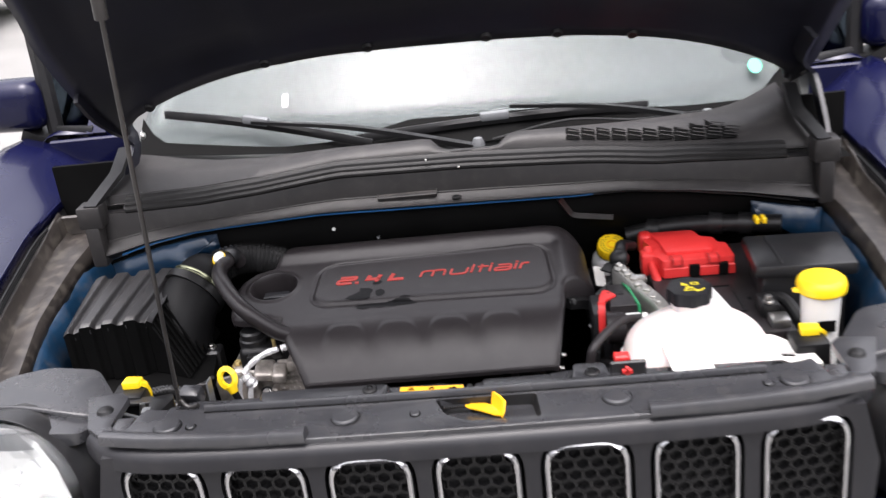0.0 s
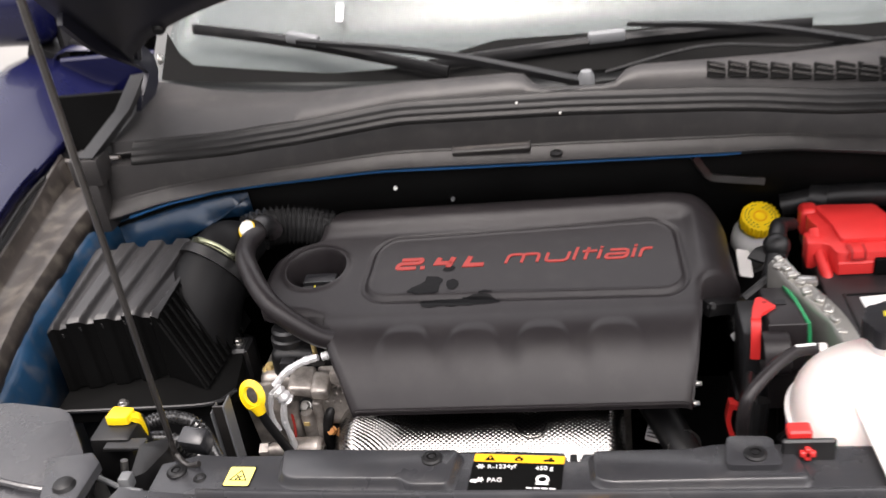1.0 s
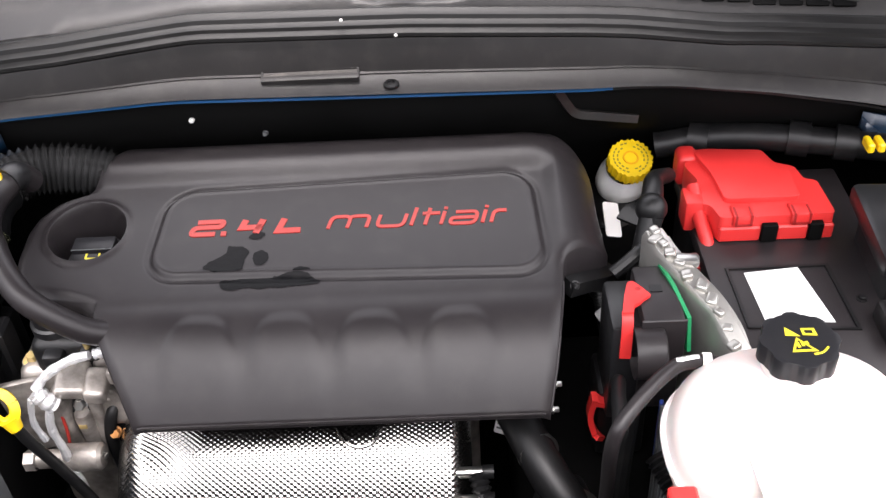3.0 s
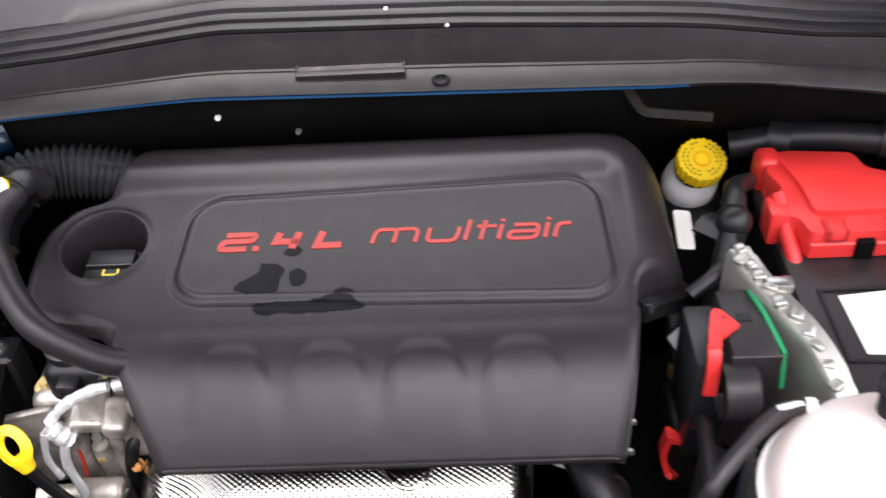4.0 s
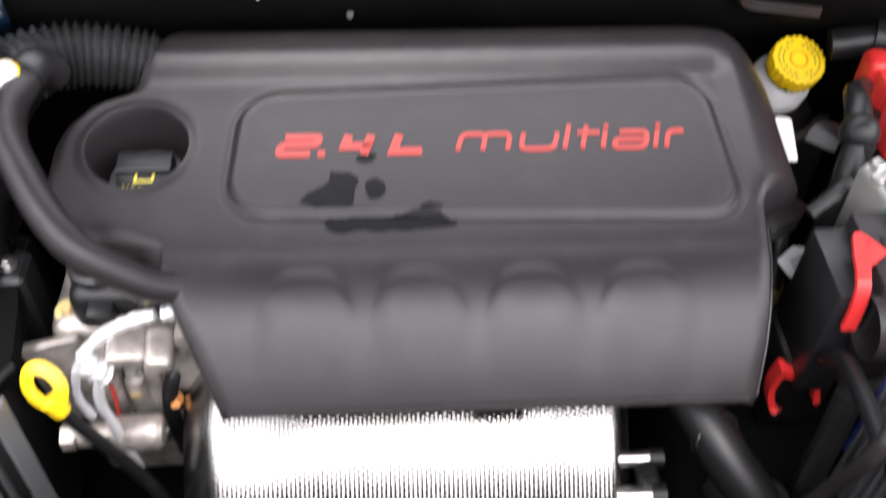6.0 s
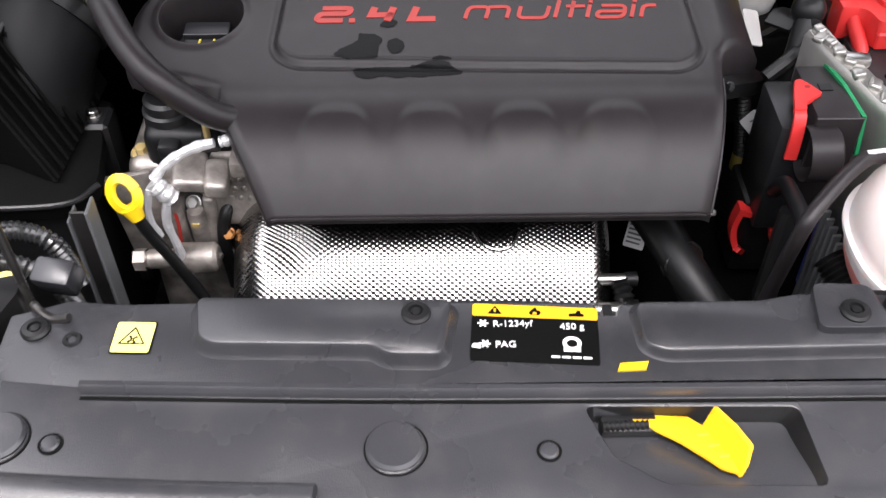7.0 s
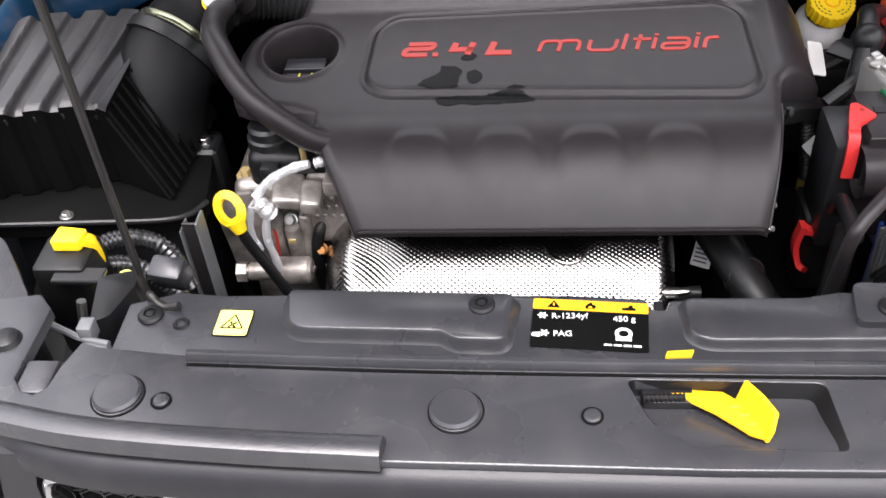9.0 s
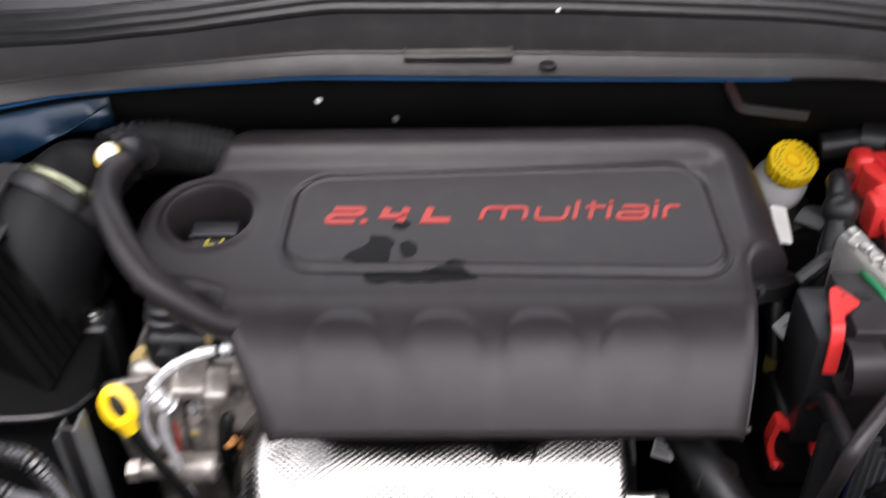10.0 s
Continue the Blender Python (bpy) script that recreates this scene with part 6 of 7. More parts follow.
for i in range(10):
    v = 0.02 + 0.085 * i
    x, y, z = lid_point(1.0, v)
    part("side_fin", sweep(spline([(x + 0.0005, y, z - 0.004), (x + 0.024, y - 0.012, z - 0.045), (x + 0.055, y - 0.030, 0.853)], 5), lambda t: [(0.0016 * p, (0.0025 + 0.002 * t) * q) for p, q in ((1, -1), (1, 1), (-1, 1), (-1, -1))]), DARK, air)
for i in range(5):
    x, y, z = lid_point(0.1 + 0.2 * i, 0.0)
    part("front_fin", sweep([Vector((x, y + 0.001, z - 0.008)), Vector((x, y + 0.012, 0.90))], disc(0.0016, 6)), HOSE, air)
# inner case and rim are blackened too, for the lid's overhang
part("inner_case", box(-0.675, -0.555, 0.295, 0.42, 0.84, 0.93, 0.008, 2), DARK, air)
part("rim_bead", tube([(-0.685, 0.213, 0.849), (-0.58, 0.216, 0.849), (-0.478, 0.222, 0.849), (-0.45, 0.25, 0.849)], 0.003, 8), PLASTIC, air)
part("rim", plate(rounded([(-0.69, 0.215), (-0.475, 0.225), (-0.452, 0.25), (-0.462, 0.32), (-0.50, 0.43), (-0.70, 0.425)], 0.015, 4), 0.828, 0.848, (), 0.004), DARK, air, "flange round the box, blackened for its shade")
part("lower_box", box(-0.68, -0.475, 0.235, 0.42, 0.55, 0.83, 0.015, 2), RUBBER, air)
bolt(air, (-0.60, 0.228, 0.848), 0.005, 0.006)
part("bracket_post", box(-0.492, -0.462, 0.335, 0.372, 0.62, 0.852, 0.004, 1), PLASTIC, air)
bolt(air, (-0.478, 0.354, 0.852), 0.0055, 0.007)

duct = thing("intake_duct", (-0.45, 0.46, 0.9), "black rubber intake elbow with a steel clamp", "duct")
part("elbow", tube([(-0.545, 0.362, 0.850), (-0.530, 0.384, 0.902), (-0.513, 0.412, 0.932), (-0.494, 0.446, 0.950), (-0.470, 0.478, 0.952)], lambda t: 0.062 - 0.018 * t - 0.016 * bumpy((t - 0.72) / 0.28), 28), ELBOW, duct, "smooth black elbow")
d = Vector((0.42, 0.74, 0.45)).normalized()
m = Matrix.Translation((-0.504, 0.430, 0.943)) @ d.to_track_quat("Z", "X").to_matrix().to_4x4()
part("clamp", lathe([(0.0505, -0.0035), (0.0530, -0.0045), (0.0537, -0.0035), (0.0528, -0.002), (0.0528, 0.002), (0.0537, 0.0035), (0.0530, 0.0045), (0.0505, 0.0035)], 40, m), CLAMP, duct, "gold-green steel hose clamp")
part("collar", lathe([(0.051, -0.022), (0.0585, -0.022), (0.0585, -0.008), (0.051, -0.008)], 40, m), RUBBER, duct)
part("bellows", ribbed([(-0.474, 0.478, 0.957), (-0.455, 0.496, 0.957), (-0.43, 0.508, 0.954), (-0.40, 0.514, 0.948), (-0.36, 0.517, 0.936)], 0.031, 0.0075, 0.006, 24), HOSE, duct, "corrugated black bellows")
part("breather_cap", lathe([(0, 0.005), (0.009, 0.0042), (0.0118, 0.0), (0.0118, -0.012)], 24, Matrix.Translation((-0.457, 0.431, 0.993)) @ pose(0, 0, 0, 42, -22, 0)), WHITE, duct, "cream and yellow collar")
part("breather_ring", lathe([(0.0105, 0.002), (0.0135, 0.001), (0.0135, -0.006), (0.0105, -0.008)], 24, Matrix.Translation((-0.457, 0.431, 0.991)) @ pose(0, 0, 0, 42, -22, 0)), YELLOW, duct)
hose = thing("breather_hose", (-0.4, 0.35, 0.9), "thick bent black rubber breather hose", "hose")
part("hose", tube([(-0.432, 0.468, 0.965), (-0.438, 0.452, 0.987), (-0.446, 0.432, 0.982), (-0.449, 0.402, 0.982), (-0.440, 0.362, 0.984), (-0.424, 0.330, 0.980), (-0.404, 0.298, 0.971), (-0.380, 0.274, 0.957), (-0.352, 0.270, 0.932), (-0.325, 0.276, 0.908), (-0.285, 0.300, 0.885)], 0.0135, 16, 8), COVER, hose)
part("collar", tube([(-0.4375, 0.4545, 0.9825), (-0.4405, 0.447, 0.987), (-0.444, 0.439, 0.9865)], 0.0162, 16, 3), PLASTIC, hose)

for s in (-1, 1):
    back = thing("lamp_cover", (s * 0.57, -0.04, 0.9), "rounded black plastic cover behind the headlamp", "cover", "lamp covers")
    outl = [(s * x, y) for x, y in ((0.70, -0.05), (0.655, 0.015), (0.605, 0.032), (0.528, 0.022), (0.484, -0.042), (0.492, -0.10), (0.508, -0.125), (0.60, -0.128), (0.67, -0.115))]
    if s < 0:
        outl.reverse()
    bm = plate(rounded(outl, 0.012, 4), 0.973, 0.985, (), 0.0)
    tops = [v for v in bm.verts if v.co.z > 0.98]
    for v in tops:
        v.co.z += 0.014 * bumpy((abs(v.co.x) - 0.47) / 0.1) + 0.008 * bumpy((v.co.y + 0.1) / 0.1)
    rim = [e for e in bm.edges if len(e.link_faces) == 2 and e.calc_face_angle(0) > 0.9 and min(v.co.z for v in e.verts) > 0.97]
    bmesh.ops.bevel(bm, geom=rim, offset=0.012, segments=4, profile=0.5, affect="EDGES", clamp_overlap=True)
    part("cover_shell", bm, SHROUD, back)
    # black block added below: it carries the cover and stands for the dark there
    inner = [(s * 0.585 + (x - s * 0.585) * 0.8, -0.025 + (y + 0.05) * 0.6) for x, y in outl]
    part("cover_block", plate(rounded(inner, 0.012, 4), 0.80, 0.96, (), 0.0), RUBBER, back, "black block added under the cover to carry it and look dark")
    part("ridge", tube([(s * 0.675, -0.06, 1.002), (s * 0.60, -0.075, 1.006), (s * 0.52, -0.09, 0.998), (s * 0.475, -0.085, 0.986)], 0.0035, 8), SHROUD, back)
    lock = thing("lamp_clip", (s * 0.505, 0.08, 0.92), "yellow plastic locking clip of the headlamp", "clip", "lamp clips")
    cx = s * 0.512 if s < 0 else 0.487
    bm = plate(rounded([(cx - 0.016, 0.074), (cx + 0.010, 0.074), (cx + 0.013, 0.092), (cx - 0.014, 0.096)], 0.003, 3), 0.938, 0.948, (), 0.002)
    part("clip_top", bm, YELLOW, lock)
    bm = sweep(spline([(cx + 0.010, 0.084, 0.943), (cx + 0.017, 0.088, 0.935), (cx + 0.016, 0.092, 0.918), (cx + 0.01, 0.094, 0.903)], 4), [(0.007, -0.003), (0.007, 0.003), (-0.007, 0.003), (-0.007, -0.003)])
    part("clip_hook", bm, YELLOW, lock)
    part("clip_seat", box(cx - 0.03, cx + 0.02, 0.05, 0.10, 0.86, 0.937, 0.006, 2), RUBBER, lock)
wires = thing("lamp_wiring", (-0.46, 0.08, 0.88), "black corrugated wiring by the headlamp", "wiring")
part("conduit", ribbed([(-0.525, 0.132, 0.888), (-0.505, 0.139, 0.893), (-0.48, 0.142, 0.892), (-0.455, 0.138, 0.88), (-0.445, 0.14, 0.83)], 0.0095, 0.0048, 0.002, 12), HOSE, wires)
part("conduit", ribbed([(-0.525, 0.102, 0.886), (-0.50, 0.107, 0.890), (-0.47, 0.104, 0.888), (-0.445, 0.105, 0.86), (-0.44, 0.11, 0.82)], 0.0095, 0.0048, 0.002, 12), HOSE, wires)
part("connector", lathe([(0, 0.010), (0.006, 0.009), (0.0095, 0.004), (0.0105, -0.006)], 20, Matrix.Translation((-0.466, 0.070, 0.905)) @ Matrix.Diagonal((1.1, 0.8, 1, 1))), PALE, wires, "pale yellow connector")
part("cable_guard", plate(rounded([(-0.470, 0.034), (-0.440, 0.043), (-0.434, 0.026), (-0.446, -0.012), (-0.460, -0.020)], 0.004, 3), 0.905, 0.944, (), 0.002), RUBBER, wires, "black plastic cable guard")
part("cable", tube([(-0.51, -0.07, 0.95), (-0.47, -0.075, 0.955), (-0.44, -0.07, 0.952), (-0.40, -0.068, 0.948)], 0.003, 8), RUBBER, wires)
part("plug", box(-0.447, -0.425, -0.072, -0.055, 0.948, 0.962, 0.003, 2, None), GREY, wires)
part("clip_ledge", box(-0.520, -0.474, 0.040, 0.058, 0.928, 0.933, 0.001, 1), PLASTIC, wires, "black ledge under the clip")
part("grey_cable", tube([(-0.4806, -0.0379, 0.9620), (-0.4659, -0.0452, 0.9620), (-0.4482, -0.0535, 0.9620), (-0.4250, -0.0594, 0.9620)], 0.0028, 8), GREY, wires, "thin grey cable")
part("cable_clip", box(-0.4501, -0.4381, -0.0554, -0.0414, 0.958, 0.974, 0.002, 2), GREY, wires, "small pale cable clip")
part("brass_ferrule", tube([(-0.4664, -0.0166, 0.942), (-0.4634, -0.0126, 0.962)], 0.004, 10, 2), STEEL, wires, "bright metal ferrule")
post = thing("steel_bracket", (-0.45, 0.18, 0.7), "grey folded steel bracket beside the engine", "bracket")
part("web", box(-0.455, -0.438, 0.182, 0.185, 0.55, 0.876, 0.001, 1), ROD, post)
part("flange", box(-0.457, -0.455, 0.176, 0.20, 0.55, 0.870, 0.001, 1), GREY, post)
part("flange", box(-0.439, -0.436, 0.176, 0.20, 0.55, 0.880, 0.001, 1), GREY, post)

# ---- right of the engine ----
battery = thing("battery", (0.40, 0.35, 0.66), "black car battery with a white label", "battery")
part("case", box(0.312, 0.495, 0.185, 0.53, 0.6, 0.882, 0.008, 2), PLASTIC, battery)
# lid takes the lighter cover plastic, which puts its reflections into the colour
part("lid", box(0.308, 0.499, 0.181, 0.534, 0.87, 0.890, 0.004, 2), COVER, battery)
rect = [(0.330, 0.262), (0.440, 0.254), (0.437, 0.355), (0.328, 0.355)]
part("label_frame", plate(rect, 0.890, 0.8925, [[(0.333, 0.265), (0.436, 0.257), (0.433, 0.352), (0.331, 0.352)]]), RUBBER, battery)
part("label", plate([(0.350, 0.272), (0.418, 0.267), (0.404, 0.352), (0.346, 0.346)], 0.890, 0.8912), PAPER, battery, "blank white label")
bolt(battery, (0.455, 0.30, 0.890), 0.004, 0.004, RUBBER)

guard = thing("terminal_cover", (0.38, 0.44, 0.88), "bright red plastic battery terminal cover", "cover")
outl = [(0.306, 0.512), (0.335, 0.516), (0.402, 0.508), (0.410, 0.478), (0.432, 0.468), (0.436, 0.44), (0.450, 0.436), (0.453, 0.368), (0.405, 0.366), (0.322, 0.366), (0.316, 0.392), (0.298, 0.40), (0.294, 0.425), (0.312, 0.445), (0.302, 0.475)]
part("cover_shell", plate(rounded(outl, 0.006, 3), 0.891, 0.923, (), 0.006), RED, guard)
part("raised_top", plate(rounded([(0.315, 0.502), (0.398, 0.498), (0.402, 0.462), (0.42, 0.452), (0.42, 0.395), (0.332, 0.395), (0.328, 0.45)], 0.008, 3), 0.921, 0.929, (), 0.004), RED, guard)
for x0, x1 in ((0.370, 0.388), (0.424, 0.440)):
    # solid black block in place of the shaded gap between the tabs
    part("skirt_gap_shade", box(x0, x1, 0.3590, 0.372, 0.8912, 0.914, 0.001, 1), DARK, guard, "black block standing for a shaded gap in the skirt")
for x0, x1 in ((0.322, 0.370), (0.388, 0.424), (0.440, 0.4535)):
    part("front_skirt", box(x0, x1, 0.363, 0.371, 0.8905, 0.91, 0.002, 1), RED, guard)
for x in (0.348, 0.414):
    catch = part("catch", box(x - 0.012, x + 0.012, 0.361, 0.388, 0.912, 0.927, 0.003, 2), RED, guard)
    # slots are laid on in the darker red, which stands for their shade
    for off in (-0.0085, 0.0085):
        part("catch_slot", box(x + off - 0.0012, x + off + 0.0012, 0.3602, 0.380, 0.914, 0.9275, 0.0, 1), DARKRED, catch, "shaded slot of the catch")
    part("catch_slot", box(x - 0.0085, x + 0.0085, 0.3602, 0.362, 0.914, 0.9165, 0.0, 1), DARKRED, catch, "shaded slot of the catch")
part("cable_sleeve", tube([(0.302, 0.43, 0.925), (0.306, 0.395, 0.905), (0.311, 0.365, 0.885), (0.303, 0.345, 0.865)], 0.0085, 12), RED, guard, "red cable sleeve")
part("side_lug", box(0.296, 0.322, 0.488, 0.522, 0.885, 0.928, 0.008, 3), RED, guard)
part("side_lug", box(0.288, 0.31, 0.395, 0.43, 0.885, 0.925, 0.004, 2), RED, guard)

guard.scale = (0.95, 0.90, 1.0)
guard.location += Vector((0.005, 0.028, 0.0))

clampt = thing("negative_clamp", (0.47, 0.24, 0.87), "black and steel battery cable clamp", "clamp")
part("clamp_body", box(0.455, 0.485, 0.225, 0.275, 0.888, 0.914, 0.006, 2, None), RUBBER, clampt)
bolt(clampt, (0.468, 0.235, 0.914), 0.006, 0.012)
part("clamp_jaw", box(0.462, 0.492, 0.19, 0.222, 0.888, 0.904, 0.004, 2), STEEL, clampt)
part("cable", tube([(0.475, 0.27, 0.905), (0.50, 0.25, 0.905), (0.52, 0.19, 0.87), (0.525, 0.12, 0.83)], 0.010, 10), RUBBER, clampt)

tank = thing("coolant_tank", (0.315, 0.1, 0.85), "white translucent coolant tank with a black cap", "tank")
bm = bmesh.new()
bmesh.ops.create_uvsphere(bm, u_segments=48, v_segments=30, radius=1)
for v in bm.verts:
    x, y, z = v.co
    f = lambda a, p: math.copysign(abs(a) ** p, a)
    v.co = Vector((0.318 + 0.107 * f(x, 0.8), 0.102 + 0.092 * f(y, 0.85), 0.893 + (0.072 if z > 0 else 0.085) * f(z, 0.85)))
    if v.co.z > 0.93:
        v.co.z += 0.010 * bumpy(1 - math.hypot(v.co.x - 0.313, v.co.y - 0.125) / 0.06)
low = bm.copy()
bmesh.ops.bisect_plane(bm, geom=bm.verts[:] + bm.edges[:] + bm.faces[:], plane_co=(0, 0, 0.872), plane_no=(0, 0, -1), clear_outer=True)
bmesh.ops.bisect_plane(low, geom=low.verts[:] + low.edges[:] + low.faces[:], plane_co=(0, 0, 0.872), plane_no=(0, 0, 1), clear_outer=True)
part("coolant", low, PINK, tank, "pink coolant showing through the wall", angle=60)
part("tank_body", bm, TANK, tank, "white translucent body", angle=60)
part("seam", sweep([Vector((0.318 + 0.109 * math.copysign(abs(math.cos(a)) ** 0.8, math.cos(a)), 0.102 + 0.094 * math.copysign(abs(math.sin(a)) ** 0.85, math.sin(a)), 0.893)) for a in [2 * math.pi * i / 60 for i in range(61)]], [(0.003, -0.002), (0.003, 0.002), (-0.003, 0.002), (-0.003, -0.002)], caps=False), TANK, tank)
part("neck", lathe([(0.0265, 0.95), (0.0265, 0.985), (0.025, 0.99)], 32, Matrix.Translation((0.313, 0.125, 0))), TANK, tank)
out = []
for i in range(72):
    a = 2 * math.pi * i / 72
    r = 0.0305 + 0.0026 * bumpy(0.5 + 0.7 * math.cos(8 * a))
    out.append((r * math.cos(a), r * math.sin(a)))
ccap = part("cap", plate(out, 0.982, 1.002, (), 0.004, Matrix.Translation((0.313, 0.125, 0))), FASCIA, tank, "black pressure cap with yellow warning signs")
m = Matrix.Translation((0.313, 0.125, 1.0022)) @ pose(0, 0, 0, 0, 0, 8) @ Matrix.Diagonal((0.95, 0.95, 1, 1))
part("warning_sign", plate([(-0.013, -0.014), (0.009, -0.017), (-0.003, 0.002)], 0, 0.0005, [[(-0.0095, -0.0122), (0.0055, -0.0143), (-0.0027, -0.001)]], m=m), YELLOW_INK, ccap)
part("warning_sign", plate([(-0.011, 0.006), (0.001, 0.003), (-0.008, 0.016)], 0, 0.0005, m=m), YELLOW_INK, ccap)
part("warning_sign", plate([(0.004, 0.004), (0.016, 0.001), (0.0165, 0.010), (0.005, 0.012)], 0, 0.0005, [[(0.0065, 0.0055), (0.0135, 0.0035), (0.014, 0.0085), (0.007, 0.0098)]], m=m), YELLOW_INK, ccap)
bm = bmesh.new()
for k in range(3):
    box(-0.006 + 0.004 * k, -0.0035 + 0.004 * k, -0.010 + 0.001 * k, -0.004, 0, 0.0005, 0, 1, m, bm)
part("warning_sign", bm, YELLOW_INK, ccap)
part("warning_sign", tube([m @ Vector((0.004, -0.020, 0.0002)), m @ Vector((0.012, -0.019, 0.0002)), m @ Vector((0.019, -0.014, 0.0002))], 0.001, 6), YELLOW_INK, ccap)
# flange tabs
holes = [rounded([(x, y), (x + 0.008, y), (x + 0.008, y + 0.004), (x, y + 0.004)], 0.001, 2) for x, y in ((0.270, -0.022), (0.292, -0.020), (0.272, -0.048), (0.296, -0.048))]
part("flange", plate(rounded([(0.263, -0.058), (0.318, -0.056), (0.312, 0.05), (0.258, 0.05)], 0.004, 3), 0.952, 0.955, holes, 0.0), WHITE, tank, "white slotted flange lying on the radiator cover")
part("flange", plate(rounded([(0.40, 0.02), (0.475, 0.012), (0.47, 0.05), (0.43, 0.105), (0.40, 0.11)], 0.006, 3), 0.918, 0.922, [rounded([(0.425, 0.04), (0.445, 0.036), (0.445, 0.05), (0.425, 0.054)], 0.003, 2)]), WHITE, tank)

tank.location += Vector((0.012, 0.008, 0.001))

bracket = thing("fuse_jumper", (0.225, 0.0, 0.94), "black bracket with a red cross-shaped jump terminal", "terminal")
part("bracket_plate", box(0.203, 0.252, -0.008, -0.002, 0.932, 0.966, 0.002, 1), PLASTIC, bracket)
bm = box(0.219, 0.233, -0.012, -0.007, 0.949, 0.9555, 0.001, 1)
box(0.2233, 0.2287, -0.012, -0.007, 0.945, 0.9595, 0.001, 1, None, bm)
part("cross", bm, RED, bracket, "red plastic cross")
part("red_tab", box(0.210, 0.232, 0.0, 0.016, 0.958, 0.970, 0.002, 1), RED, bracket)
part("foot", box(0.205, 0.25, -0.006, 0.03, 0.88, 0.932, 0.003, 1), RUBBER, bracket)

bracket.location.x -= 0.012

module = thing("control_module", (0.27, 0.28, 0.75), "finned aluminium control module standing on edge", "module")
line = [Vector(p) for p in ((0.250, 0.365, 0.898), (0.256, 0.338, 0.898), (0.273, 0.308, 0.892), (0.294, 0.272, 0.882), (0.306, 0.232, 0.868), (0.303, 0.175, 0.845))]
part("housing", sweep(line, [(0.012, -0.14), (0.013, 0.036), (0.009, 0.042), (-0.009, 0.042), (-0.013, 0.036), (-0.012, -0.14)]), ALLOY, module, "cast aluminium housing")
fine = spline(line, 5)


def beside(i, out, up):
    """A point at the housing's side, so far out from its middle and so far up."""
    a, b = fine[max(i - 1, 0)], fine[min(i + 1, len(fine) - 1)]
    t = (b - a).normalized()
    return fine[i] + Vector((t.y, -t.x, 0)).normalized() * out + Vector((0, 0, up))


# long ridges down the side, short upright ones at the bend
for k, up in enumerate((0.030, 0.016, 0.002, -0.013, -0.028)):
    part("ridge", sweep([beside(i, -0.0125, up) for i in range(1, len(fine) - 1)], [(0.0045, -0.0045), (0.003, 0.0045), (-0.003, 0.0045), (-0.0045, -0.0045)]), ALLOY, module)
for i in range(14, len(fine) - 1, 2):
    part("fin", sweep([beside(i, -0.015, -0.12), beside(i, -0.0165, 0.012), beside(i, -0.014, 0.030)], disc(0.0028, 8)), ALLOY, module)
# rough bright flashing along the top edge
rnd = random.Random(8)
for i in range(1, len(fine) - 1, 2):
    a = rnd.uniform(0.004, 0.008)
    part("cast_flash", box(-a, a, -0.006, 0.006, -0.003, 0.003 + rnd.uniform(0, 0.004), 0.0028, 3, Matrix.Translation(beside(i, rnd.uniform(0.0, 0.007), 0.042)) @ pose(0, 0, 0, rnd.uniform(-12, 12), rnd.uniform(-12, 12), rnd.uniform(0, 90))), ALLOY, module, "rough bright flashing")
part("terminal_boss", lathe([(0, 0.026), (0.006, 0.026), (0.007, 0.022), (0.007, 0.0)], 16, Matrix.Translation((0.264, 0.325, 0.925)) @ pose(0, 0, 0, 0, 80, 6)), STEEL, module, "bright steel terminal")
part("lug", box(-0.012, 0.012, -0.007, 0.007, -0.004, 0.006, 0.003, 2, Matrix.Translation((0.276, 0.318, 0.935)) @ pose(0, 0, 0, 0, 0, -10)), STEEL, module, "bright steel lug")
part("green_seal", sweep([Vector((0.250, 0.325, 0.925)), Vector((0.258, 0.292, 0.924)), Vector((0.266, 0.252, 0.918)), Vector((0.268, 0.247, 0.88))], [(0.002, -0.0035), (0.002, 0.0035), (-0.002, 0.0035), (-0.002, -0.0035)]), GREEN, module, "green rubber seal")
bolt(module, (0.30, 0.24, 0.895), 0.005, 0.01)

plug = thing("harness_plug", (0.22, 0.26, 0.8), "large black connector with a red locking lever", "connector")
part("plug_body", box(0.192, 0.226, 0.2475, 0.322, 0.78, 0.911, 0.005, 2, None), PLASTIC, plug)
part("plug_cap", box(0.221, 0.262, 0.243, 0.326, 0.80, 0.925, 0.004, 2, None), COVER, plug, "raised black plug cap")
part("cap_rib", box(0.219, 0.263, 0.2405, 0.2435, 0.86, 0.9262, 0.001, 1), COVER, plug)
part("plug_vent", box(0.234, 0.246, 0.284, 0.294, 0.9248, 0.9262, 0.0, 1), RUBBER, plug)
part("cable_shroud", lathe([(0.026, -0.016), (0.026, 0.012), (0.0235, 0.014), (0, 0.014)], 28, Matrix.Translation((0.2275, 0.232, 0.893)) @ pose(0, 0, 0, 0, 90, 0)), COVER, plug, "rounded black shroud")
head = rounded([(0.2125, 0.297), (0.2185, 0.299), (0.2245, 0.291), (0.2335, 0.277), (0.2150, 0.263), (0.2125, 0.252), (0.2015, 0.252), (0.2065, 0.276)], 0.002, 2)
lock = part("lock_lever", plate(head, 0.9235, 0.9285, (), 0.0012), RED, plug, "red plastic locking lever")
